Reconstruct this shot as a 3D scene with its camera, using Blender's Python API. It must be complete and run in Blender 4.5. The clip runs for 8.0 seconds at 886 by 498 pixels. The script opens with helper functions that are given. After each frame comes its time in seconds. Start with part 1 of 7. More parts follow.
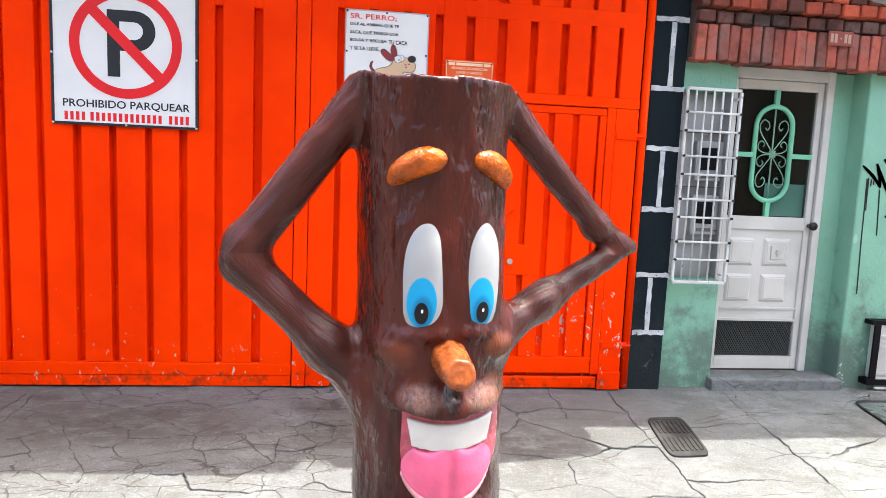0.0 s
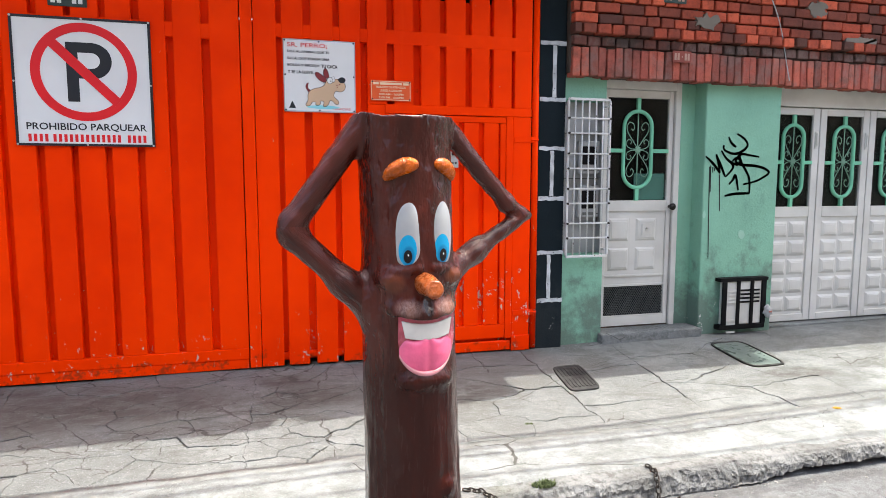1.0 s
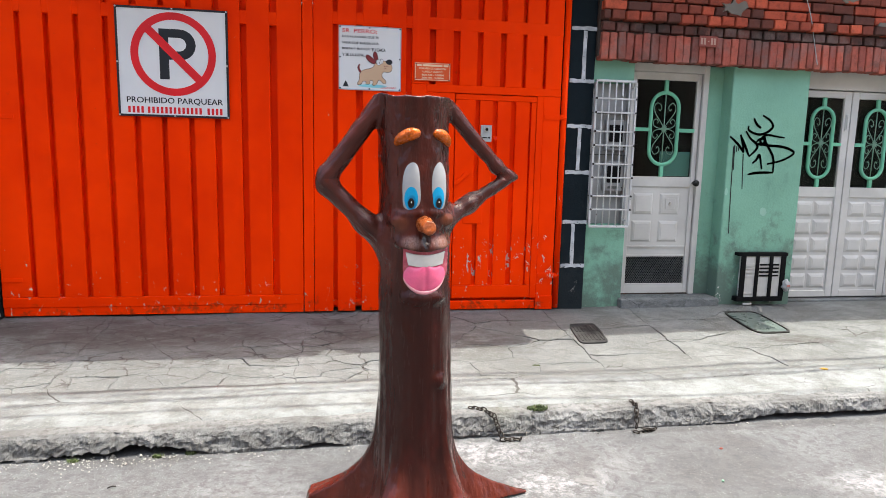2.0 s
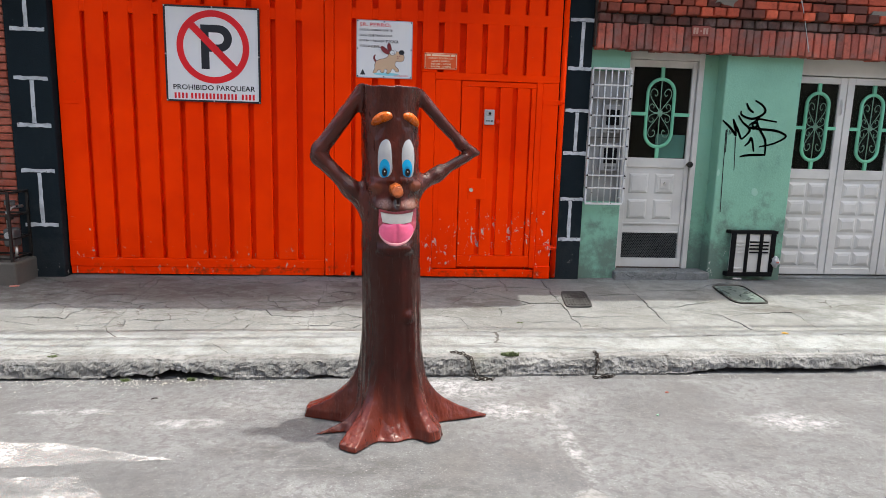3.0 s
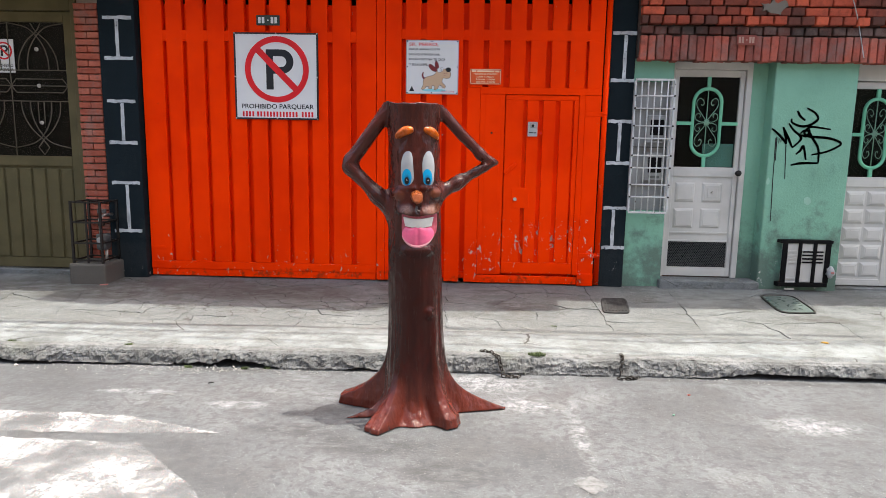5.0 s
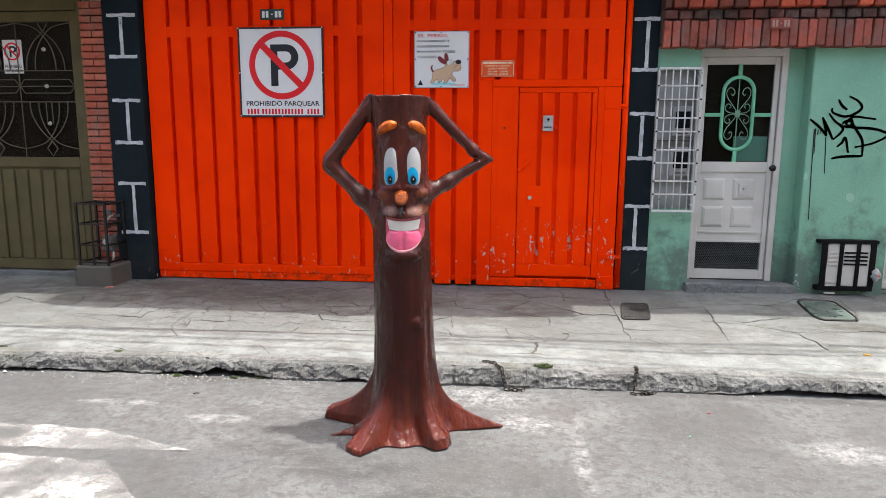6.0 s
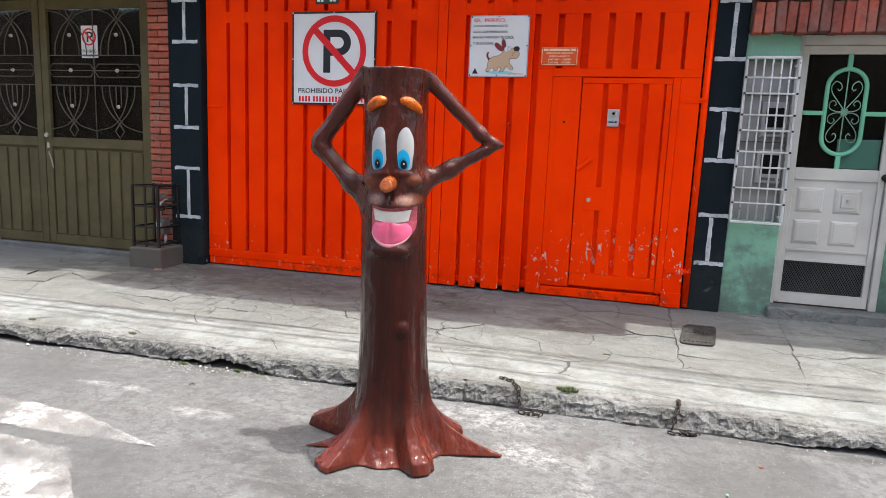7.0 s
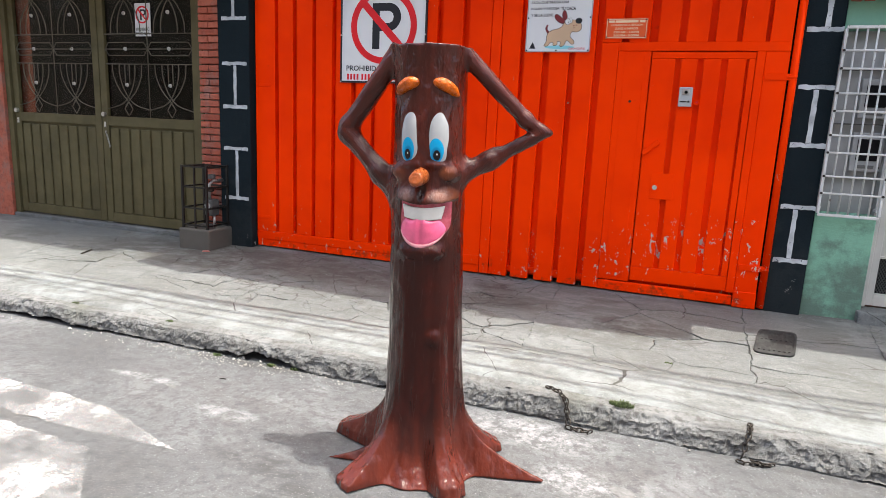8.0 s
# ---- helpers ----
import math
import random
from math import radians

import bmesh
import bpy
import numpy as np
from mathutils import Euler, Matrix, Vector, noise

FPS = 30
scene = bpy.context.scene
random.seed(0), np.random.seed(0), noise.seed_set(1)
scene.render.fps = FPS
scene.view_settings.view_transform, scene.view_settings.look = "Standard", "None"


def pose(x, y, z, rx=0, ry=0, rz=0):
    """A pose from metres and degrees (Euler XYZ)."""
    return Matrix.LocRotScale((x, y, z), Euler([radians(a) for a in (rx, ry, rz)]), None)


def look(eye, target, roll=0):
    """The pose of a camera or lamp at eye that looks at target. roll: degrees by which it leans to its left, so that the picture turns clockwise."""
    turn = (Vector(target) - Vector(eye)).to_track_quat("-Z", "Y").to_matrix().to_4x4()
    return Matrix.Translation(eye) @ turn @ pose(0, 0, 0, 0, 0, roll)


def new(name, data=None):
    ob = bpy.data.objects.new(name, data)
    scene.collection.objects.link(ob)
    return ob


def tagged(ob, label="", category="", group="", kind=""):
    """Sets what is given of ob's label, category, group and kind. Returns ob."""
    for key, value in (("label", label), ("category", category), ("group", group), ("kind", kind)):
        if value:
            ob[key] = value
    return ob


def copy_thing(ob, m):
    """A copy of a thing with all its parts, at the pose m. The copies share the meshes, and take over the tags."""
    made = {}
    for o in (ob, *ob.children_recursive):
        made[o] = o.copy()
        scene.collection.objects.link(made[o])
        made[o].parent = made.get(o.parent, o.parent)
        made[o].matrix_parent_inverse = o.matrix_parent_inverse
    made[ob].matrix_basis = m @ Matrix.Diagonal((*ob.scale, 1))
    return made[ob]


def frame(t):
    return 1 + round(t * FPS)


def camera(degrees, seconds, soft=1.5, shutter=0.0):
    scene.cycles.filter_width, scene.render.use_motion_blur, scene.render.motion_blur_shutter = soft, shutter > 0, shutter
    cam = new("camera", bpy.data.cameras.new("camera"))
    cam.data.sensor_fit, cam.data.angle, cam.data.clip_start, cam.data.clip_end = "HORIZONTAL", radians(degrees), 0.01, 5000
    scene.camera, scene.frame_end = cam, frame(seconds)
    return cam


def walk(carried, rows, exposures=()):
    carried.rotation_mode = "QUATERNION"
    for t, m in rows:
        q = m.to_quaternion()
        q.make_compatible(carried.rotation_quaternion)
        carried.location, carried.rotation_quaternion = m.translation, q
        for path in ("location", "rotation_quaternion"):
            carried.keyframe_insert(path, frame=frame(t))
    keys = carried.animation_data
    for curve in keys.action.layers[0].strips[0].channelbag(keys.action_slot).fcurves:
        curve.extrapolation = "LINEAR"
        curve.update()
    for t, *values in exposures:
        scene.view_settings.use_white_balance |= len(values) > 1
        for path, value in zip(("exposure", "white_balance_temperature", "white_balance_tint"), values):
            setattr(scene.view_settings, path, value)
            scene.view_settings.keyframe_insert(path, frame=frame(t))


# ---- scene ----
cam = camera(70.7, 8.0, 0.6)
PATH = [
    (0, (0.108, 0.06, 1.572), (0.339, 2.034, 1.349), 2.5),
    (0.2, (0.038, -0.098, 1.556), (0.371, 1.862, 1.332), 2.24),
    (0.3, (0.021, -0.145, 1.545), (0.381, 1.811, 1.331), 2.18),
    (0.5, (-0.024, -0.29, 1.538), (0.438, 1.645, 1.332), 1.6),
    (0.8, (-0.108, -0.506, 1.558), (0.372, 1.422, 1.327), -0.27),
    (1, (-0.171, -0.64, 1.548), (0.348, 1.281, 1.341), 0),
    (1.2, (-0.219, -0.74, 1.537), (0.308, 1.179, 1.336), 0.45),
    (1.5, (-0.246, -0.913, 1.54), (0.266, 1.002, 1.276), 0),
    (1.7, (-0.197, -1.079, 1.535), (0.258, 0.85, 1.265), -0.24),
    (2, (-0.07, -1.268, 1.501), (0.255, 0.686, 1.223), 1.3),
    (2.2, (0.003, -1.409, 1.51), (0.28, 0.548, 1.206), 1.54),
    (3.3, (0.303, -2.039, 1.469), (0.422, -0.07, 1.139), 1.9),
    (3.5, (0.37, -2.108, 1.469), (0.424, -0.132, 1.165), 2),
    (3.8, (0.437, -2.183, 1.464), (0.385, -0.206, 1.167), 1.02),
    (4, (0.46, -2.202, 1.467), (0.405, -0.223, 1.18), 0.5),
    (4.5, (0.468, -2.195, 1.461), (0.415, -0.216, 1.179), 0.5),
    (4.7, (0.482, -2.2, 1.466), (0.426, -0.221, 1.179), 0.82),
    (5.8, (0.657, -2.029, 1.481), (0.539, -0.056, 1.174), 0.4),
    (6, (0.739, -1.898, 1.474), (0.557, 0.07, 1.168), 0.4),
    (6.2, (0.84, -1.792, 1.487), (0.637, 0.179, 1.216), 1.21),
    (6.5, (0.997, -1.657, 1.451), (0.755, 0.318, 1.248), 1.1),
    (6.8, (1.106, -1.511, 1.399), (0.714, 0.435, 1.161), 2.9),
    (7, (1.161, -1.414, 1.391), (0.664, 0.5, 1.091), 2.4),
    (7.2, (1.175, -1.317, 1.396), (0.596, 0.567, 1.06), 2.27),
    (7.5, (1.163, -1.214, 1.409), (0.528, 0.647, 1.043), 2.7),
    (7.8, (1.159, -1.103, 1.437), (0.49, 0.743, 1.054), 2.79),
    (8, (1.172, -1.078, 1.445), (0.491, 0.763, 1.062), 2.6),
]
walk(cam, [(t, look(eye, target, roll)) for t, eye, target, roll in PATH], [(t, stops, 7000, 5.5) for t, stops in ((0.0, 2.68), (0.5, 2.45), (1.0, 2.24), (2.0, 2.04), (3.5, 1.84), (4.5, 1.92), (6.0, 1.87), (6.5, 1.86), (7.0, 1.96), (8.0, 2.03))])

# ---- daylight: a high sun behind the facade, blue sky ----
SUN_WAY = Vector((0.235, 0.05, 1.0)).normalized()
world = bpy.data.worlds.new("sky")
scene.world = world
world.use_nodes = True
sky = world.node_tree.nodes.new("ShaderNodeTexSky")
sky.sky_type = "NISHITA"
sky.sun_disc = False
sky.sun_elevation = math.asin(SUN_WAY.z)
sky.sun_rotation = math.atan2(SUN_WAY.x, SUN_WAY.y)
sky.air_density, sky.dust_density, sky.ozone_density = 0.9, 5.0, 1.0
background = world.node_tree.nodes["Background"]
background.inputs["Strength"].default_value = 0.15
world.node_tree.links.new(sky.outputs[0], background.inputs["Color"])
sun = new("sun", bpy.data.lights.new("sun", "SUN"))
sun.data.energy, sun.data.angle, sun.data.color = 1.62, radians(0.55), (1.0, 0.985, 0.962)
sun.matrix_world = look(SUN_WAY * 20, (0, 0, 0))


# ---- materials ----
class Mat:
    """A node material with a few short helpers; all patterns run in world metres."""

    def __init__(self, name, rough=0.6, metal=0.0, coat=0.0, spec=0.5):
        self.mat = bpy.data.materials.new(name)
        self.mat.use_nodes = True
        self.nt = self.mat.node_tree
        self.bsdf = self.nt.nodes["Principled BSDF"]
        self.bsdf.inputs["Roughness"].default_value = rough
        self.bsdf.inputs["Metallic"].default_value = metal
        self.bsdf.inputs["Coat Weight"].default_value = coat
        self.bsdf.inputs["Coat Roughness"].default_value = 0.12
        self.bsdf.inputs["Specular IOR Level"].default_value = spec
        self.pos = self.nt.nodes.new("ShaderNodeNewGeometry").outputs["Position"]

    def put(self, socket, value):
        if isinstance(value, bpy.types.NodeSocket):
            self.nt.links.new(value, socket)
        elif isinstance(value, tuple):
            socket.default_value = (*value, 1.0) if len(value) == 3 and socket.type == "RGBA" else value
        else:
            socket.default_value = value

    def scaled(self, sx, sy, sz, ox=0.0, oy=0.0, oz=0.0, vec=None):
        n = self.nt.nodes.new("ShaderNodeMapping")
        self.put(n.inputs["Vector"], vec or self.pos)
        n.inputs["Scale"].default_value = (sx, sy, sz)
        n.inputs["Location"].default_value = (ox, oy, oz)
        return n.outputs[0]

    def noise(self, scale, detail=4.0, rough=0.55, vec=None, warp=0.0):
        n = self.nt.nodes.new("ShaderNodeTexNoise")
        self.put(n.inputs["Vector"], vec or self.pos)
        n.inputs["Scale"].default_value, n.inputs["Detail"].default_value = scale, detail
        n.inputs["Roughness"].default_value, n.inputs["Distortion"].default_value = rough, warp
        return n.outputs["Fac"]

    def cells(self, scale, feature="F1", vec=None, rand=1.0):
        n = self.nt.nodes.new("ShaderNodeTexVoronoi")
        n.feature = feature
        self.put(n.inputs["Vector"], vec or self.pos)
        n.inputs["Scale"].default_value, n.inputs["Randomness"].default_value = scale, rand
        return n.outputs["Distance"]

    def warped(self, amount, scale):
        n = self.nt.nodes.new("ShaderNodeTexNoise")
        self.put(n.inputs["Vector"], self.pos)
        n.inputs["Scale"].default_value, n.inputs["Detail"].default_value = scale, 3.0
        a = self.nt.nodes.new("ShaderNodeVectorMath")
        a.operation = "MULTIPLY_ADD"
        self.put(a.inputs[0], n.outputs["Color"])
        a.inputs[1].default_value = (amount, amount, amount)
        self.put(a.inputs[2], self.pos)
        return a.outputs[0]

    def rng(self, value, a, b, c=0.0, d=1.0):
        n = self.nt.nodes.new("ShaderNodeMapRange")
        n.interpolation_type = "SMOOTHSTEP"
        self.put(n.inputs["Value"], value)
        n.inputs["From Min"].default_value, n.inputs["From Max"].default_value = a, b
        n.inputs["To Min"].default_value, n.inputs["To Max"].default_value = c, d
        return n.outputs["Result"]

    def math(self, op, a, b=0.5):
        n = self.nt.nodes.new("ShaderNodeMath")
        n.operation = op
        self.put(n.inputs[0], a)
        self.put(n.inputs[1], b)
        return n.outputs[0]

    def mix(self, fac, a, b):
        n = self.nt.nodes.new("ShaderNodeMix")
        n.data_type = "RGBA"
        self.put(n.inputs["Factor"], fac)
        self.put(n.inputs["A"], a)
        self.put(n.inputs["B"], b)
        return n.outputs["Result"]

    def ramp(self, fac, stops):
        n = self.nt.nodes.new("ShaderNodeValToRGB")
        self.put(n.inputs["Fac"], fac)
        e = n.color_ramp.elements
        while len(e) < len(stops):
            e.new(0.5)
        for k, (p, c) in enumerate(stops):
            e[k].position, e[k].color = p, (*c, 1.0)
        return n.outputs["Color"]

    def axis(self, k):
        n = self.nt.nodes.new("ShaderNodeSeparateXYZ")
        self.put(n.inputs[0], self.pos)
        return n.outputs[k]

    def random(self):
        return self.nt.nodes.new("ShaderNodeObjectInfo").outputs["Random"]

    def island(self):
        return self.nt.nodes.new("ShaderNodeNewGeometry").outputs["Random Per Island"]

    def color(self, c):
        self.put(self.bsdf.inputs["Base Color"], c)
        return self

    def roughness(self, r):
        self.put(self.bsdf.inputs["Roughness"], r)
        return self

    def bump(self, height, strength=0.4, distance=0.01, coat=1.0):
        for socket, share in (("Normal", 1.0), ("Coat Normal", coat)):
            n = self.nt.nodes.new("ShaderNodeBump")
            self.put(n.inputs["Height"], height)
            n.inputs["Strength"].default_value, n.inputs["Distance"].default_value = strength * share, distance
            self.put(self.bsdf.inputs[socket], n.outputs[0])
        return self

    def coat_bump(self, height, strength, distance):
        n = self.nt.nodes.new("ShaderNodeBump")
        self.put(n.inputs["Height"], height)
        n.inputs["Strength"].default_value, n.inputs["Distance"].default_value = strength, distance
        self.put(self.bsdf.inputs["Coat Normal"], n.outputs[0])
        return self


def painted(name, c, dark=0.8, rough=0.45, coat=0.0, scale=3.0, bump=0.15, grain=60.0, chips=None, metal=0.0, spec=0.3):
    """Paint that varies at two scales, with chips of another colour where given: (colour, amount)."""
    m = Mat(name, rough, metal, coat, spec)
    low = tuple(v * dark for v in c)
    col = m.mix(m.rng(m.noise(scale, 5), 0.35, 0.7), c, low)
    if chips:
        mask = m.rng(m.noise(26.0, 6, 0.7), chips[1], chips[1] + 0.02)
        col = m.mix(mask, col, chips[0])
    m.color(col)
    m.roughness(m.rng(m.noise(scale * 5, 3), 0.3, 0.7, rough * 0.8, min(1.0, rough * 1.25)))
    m.bump(m.noise(grain, 4), bump, 0.004)
    return m.mat


def make_gate_paint():
    m = Mat("orange_enamel", 0.42, spec=0.05)
    tone = m.mix(m.rng(m.noise(1.3, 4), 0.35, 0.7), (0.96, 0.0415, 0.0008), (0.82, 0.028, 0.0005))
    streak = m.noise(5.0, 5, 0.6, m.scaled(3.0, 3.0, 0.25))
    tone = m.mix(m.rng(streak, 0.55, 0.75, 0.0, 0.35), tone, (0.9, 0.05, 0.004))
    low = m.rng(m.axis(2), 0.25, 1.1, 0.088, 0.0)
    flake = m.noise(20.0, 7, 0.72, m.scaled(1.0, 1.0, 0.6), 0.3)
    worn = m.math("MULTIPLY", m.math("MULTIPLY", m.rng(m.axis(0), 0.2, 0.7), m.rng(m.axis(2), 0.35, 0.5)), m.math("MULTIPLY", m.rng(m.axis(2), 0.75, 1.05, 1.0, 0.0), m.rng(m.noise(2.6, 3), 0.42, 0.6, 0.0, 0.085)))
    chip = m.rng(m.math("ADD", m.math("ADD", flake, low), worn), 0.70, 0.715)
    col = m.mix(chip, tone, (0.50, 0.42, 0.36))
    rust = m.rng(m.math("ADD", m.noise(9.0, 6, 0.7), m.rng(m.axis(2), 0.17, 0.46, 0.20, 0.0)), 0.66, 0.80, 0.0, 0.7)
    m.color(m.mix(rust, col, (0.16, 0.035, 0.012)))
    m.roughness(m.rng(m.noise(7.0, 4), 0.3, 0.7, 0.34, 0.55))
    m.bump(m.math("SUBTRACT", m.noise(6.0, 5), m.math("MULTIPLY", chip, 0.35)), 0.22, 0.012)
    return m.mat


def make_pavement():
    m = Mat("cracked_concrete", 0.9)
    spot = m.noise(0.9, 7, 0.65)
    col = m.mix(m.rng(spot, 0.3, 0.7), (0.212, 0.227, 0.228), (0.111, 0.118, 0.118))
    streak = m.noise(2.4, 7, 0.65, m.scaled(0.75, 1.35, 1.0))
    col = m.mix(m.rng(streak, 0.46, 0.64, 0.0, 0.8), col, (0.117, 0.123, 0.123))
    col = m.mix(m.rng(m.noise(8.0, 10, 0.8), 0.48, 0.58, 0.0, 0.75), col, (0.105, 0.110, 0.109))
    # grime blotches; their build-up towards the wall also paints in its shade
    grime_shade = m.math("MULTIPLY", m.rng(m.noise(2.6, 10, 0.74, m.scaled(0.7, 1.2, 1.0, 5.1)), 0.49, 0.57, 0.0, 0.75), m.rng(m.axis(1), 2.45, 3.0, 0.25, 1.0))
    col = m.mix(grime_shade, col, (0.083, 0.085, 0.078))
    col = m.mix(m.rng(m.random(), 0.0, 1.0, 0.0, 0.32), col, (0.134, 0.136, 0.132))
    col = m.mix(m.rng(m.noise(120.0, 4, 0.75), 0.54, 0.70, 0.0, 0.6), col, (0.459, 0.493, 0.503))
    col = m.mix(m.rng(m.noise(75.0, 5, 0.8, m.scaled(1, 1, 1, 3.3)), 0.56, 0.66, 0.0, 0.75), col, (0.068, 0.073, 0.073))
    crumbs = m.math("MULTIPLY", m.rng(m.noise(2.0, 5, 0.7), 0.47, 0.6), m.rng(m.cells(55.0, vec=m.warped(0.03, 20.0)), 0.22, 0.10, 0.0, 0.75))
    col = m.mix(crumbs, col, (0.105, 0.108, 0.105))
    slurry = m.math("MULTIPLY", m.rng(m.axis(1), 2.38, 2.5, 0.75, 0.0), m.rng(m.noise(5.0, 9, 0.75), 0.36, 0.62))
    col = m.mix(slurry, col, (0.250, 0.273, 0.282))
    patch = m.noise(3.4, 10, 0.78, m.scaled(0.8, 1.6, 1.0, 8.2, 1.7))
    col = m.mix(m.rng(patch, 0.50, 0.62, 0.0, 0.42), col, (0.101, 0.105, 0.102))
    # old spills and ground-in dirt; the wide western ones also paint in shade
    x, y, spill_shade = m.axis(0), m.axis(1), None
    for cx, cy, a, b in ((-2.8, 3.5, 1.3, 0.45), (-1.35, 3.5, 0.85, 0.34), (-0.75, 3.4, 0.28, 0.16), (-0.12, 3.72, 0.22, 0.14), (0.05, 3.35, 0.3, 0.2), (-1.75, 3.85, 0.12, 0.06), (0.75, 3.72, 0.14, 0.06), (0.95, 3.2, 0.3, 0.22), (3.55, 3.0, 0.3, 0.12)):
        u = m.math("MULTIPLY", m.math("SUBTRACT", x, cx), 1 / a)
        v = m.math("MULTIPLY", m.math("SUBTRACT", y, cy), 1 / b)
        d = m.rng(m.math("ADD", m.math("MULTIPLY", u, u), m.math("MULTIPLY", v, v)), 0.1, 1.7, 1.0, 0.0)
        spill_shade = d if spill_shade is None else m.math("MAXIMUM", spill_shade, d)
    col = m.mix(m.math("MULTIPLY", spill_shade, m.rng(m.noise(6.5, 9, 0.74, m.scaled(0.8, 1.3, 1.0, 3.9)), 0.38, 0.58, 0.15, 0.88)), col, (0.062, 0.058, 0.052))
    vec = m.scaled(0.55, 1.3, 1.0, vec=m.warped(0.05, 9.0))
    hair = m.cells(1.9, "DISTANCE_TO_EDGE", vec)
    wide = m.math("ADD", m.math("MULTIPLY", m.noise(2.2, 7, 0.7), 0.05), -0.0235)
    crack = m.math("LESS_THAN", hair, wide)
    net = m.cells(5.2, "DISTANCE_TO_EDGE", m.scaled(0.62, 1.2, 1.0, 1.3, 2.1, vec=m.warped(0.06, 11.0)))
    zone = m.math("MULTIPLY", m.math("MULTIPLY", m.rng(m.axis(0), -2.4, -1.6), m.rng(m.axis(0), 0.1, 0.35, 1.0, 0.0)), m.rng(m.axis(1), 2.46, 2.6))
    thin = m.math("ADD", m.math("MULTIPLY", m.noise(3.1, 7, 0.7), 0.13), -0.0585)
    crack = m.math("MAXIMUM", crack, m.math("MULTIPLY", m.math("LESS_THAN", net, thin), zone))
    m.color(m.mix(m.math("MULTIPLY", crack, 0.95), col, (0.052, 0.051, 0.047)))
    h = m.math("ADD", m.math("MULTIPLY", crack, -0.5), m.math("MULTIPLY", m.noise(30.0, 10, 0.75), 1.3))
    m.bump(h, 0.8, 0.014)
    return m.mat


def make_road():
    m = Mat("worn_asphalt", 0.85)
    col = m.mix(m.rng(m.noise(1.1, 7, 0.65), 0.3, 0.7), (0.131, 0.137, 0.146), (0.070, 0.073, 0.079))
    dust = m.rng(m.noise(1.5, 9, 0.68, m.scaled(0.8, 1.15, 1.0, 1.35, 0.4)), 0.50, 0.72, 0.0, 0.36)
    col = m.mix(dust, col, (0.291, 0.294, 0.309))
    x, y, mask = m.axis(0), m.axis(1), None
    for cx, cy, a, b in ((0.62, 1.72, 0.42, 0.15), (0.95, 1.40, 0.26, 0.13), (1.16, 0.95, 0.05, 0.35), (1.14, 1.38, 0.06, 0.035), (1.12, 0.52, 0.08, 0.045), (2.5, 1.2, 0.25, 0.12), (-0.8, 1.27, 0.2, 0.06), (-1.5, 1.43, 0.25, 0.04)):
        u = m.math("MULTIPLY", m.math("SUBTRACT", x, cx), 1 / a)
        v = m.math("MULTIPLY", m.math("SUBTRACT", y, cy), 1 / b)
        d = m.rng(m.math("ADD", m.math("MULTIPLY", u, u), m.math("MULTIPLY", v, v)), 0.0, 1.6, 1.0, 0.0)
        mask = d if mask is None else m.math("MAXIMUM", mask, d)
    col = m.mix(m.math("MULTIPLY", mask, m.rng(m.noise(12.0, 10, 0.8), 0.40, 0.60, 0.0, 0.7)), col, (0.353, 0.357, 0.375))
    stain = None
    for cx, cy, a, b in ((0.05, 0.80, 0.38, 0.12), (-0.35, 0.95, 0.30, 0.08), (0.45, 0.55, 0.3, 0.12), (-1.0, 1.83, 0.8, 0.055), (2.6, 1.86, 1.2, 0.04)):
        u = m.math("MULTIPLY", m.math("SUBTRACT", x, cx), 1 / a)
        v = m.math("MULTIPLY", m.math("SUBTRACT", y, cy), 1 / b)
        d = m.rng(m.math("ADD", m.math("MULTIPLY", u, u), m.math("MULTIPLY", v, v)), 0.0, 1.8, 1.0, 0.0)
        stain = d if stain is None else m.math("MAXIMUM", stain, d)
    col = m.mix(m.math("MULTIPLY", stain, m.rng(m.noise(9.0, 9, 0.75, m.scaled(0.7, 1.3, 1.0, 2.7)), 0.38, 0.58, 0.0, 0.85)), col, (0.047, 0.046, 0.046))
    oil = m.rng(m.noise(2.1, 7, 0.68, m.scaled(1.0, 1.0, 1.0, 7.3, 2.2)), 0.50, 0.68, 0.0, 0.65)
    col = m.mix(oil, col, (0.071, 0.069, 0.070))
    col = m.mix(m.rng(m.cells(85.0), 0.24, 0.1, 0.0, 0.5), col, (0.353, 0.357, 0.372))
    col = m.mix(m.rng(m.noise(150.0, 4, 0.75), 0.5, 0.66, 0.0, 0.7), col, (0.059, 0.059, 0.061))
    col = m.mix(m.rng(m.noise(19.0, 9, 0.8, m.scaled(1, 1, 1, 9.1)), 0.48, 0.58, 0.0, 0.72), col, (0.061, 0.062, 0.066))
    blotch = m.rng(m.noise(5.5, 9, 0.74, m.scaled(0.8, 1.2, 1.0, 4.4, 6.1)), 0.52, 0.62, 0.0, 0.3)
    col = m.mix(blotch, col, (0.053, 0.052, 0.054))
    grit = m.math("MULTIPLY", m.rng(m.cells(46.0, vec=m.warped(0.02, 30.0)), 0.17, 0.11), m.rng(m.noise(30.0, 3, 0.6), 0.46, 0.58))
    col = m.mix(m.math("MULTIPLY", grit, 0.28), col, (0.533, 0.526, 0.545))
    m.color(col)
    m.bump(m.math("ADD", m.noise(55.0, 7, 0.75), m.math("MULTIPLY", m.noise(6.0, 5), 0.8)), 0.9, 0.009)
    return m.mat


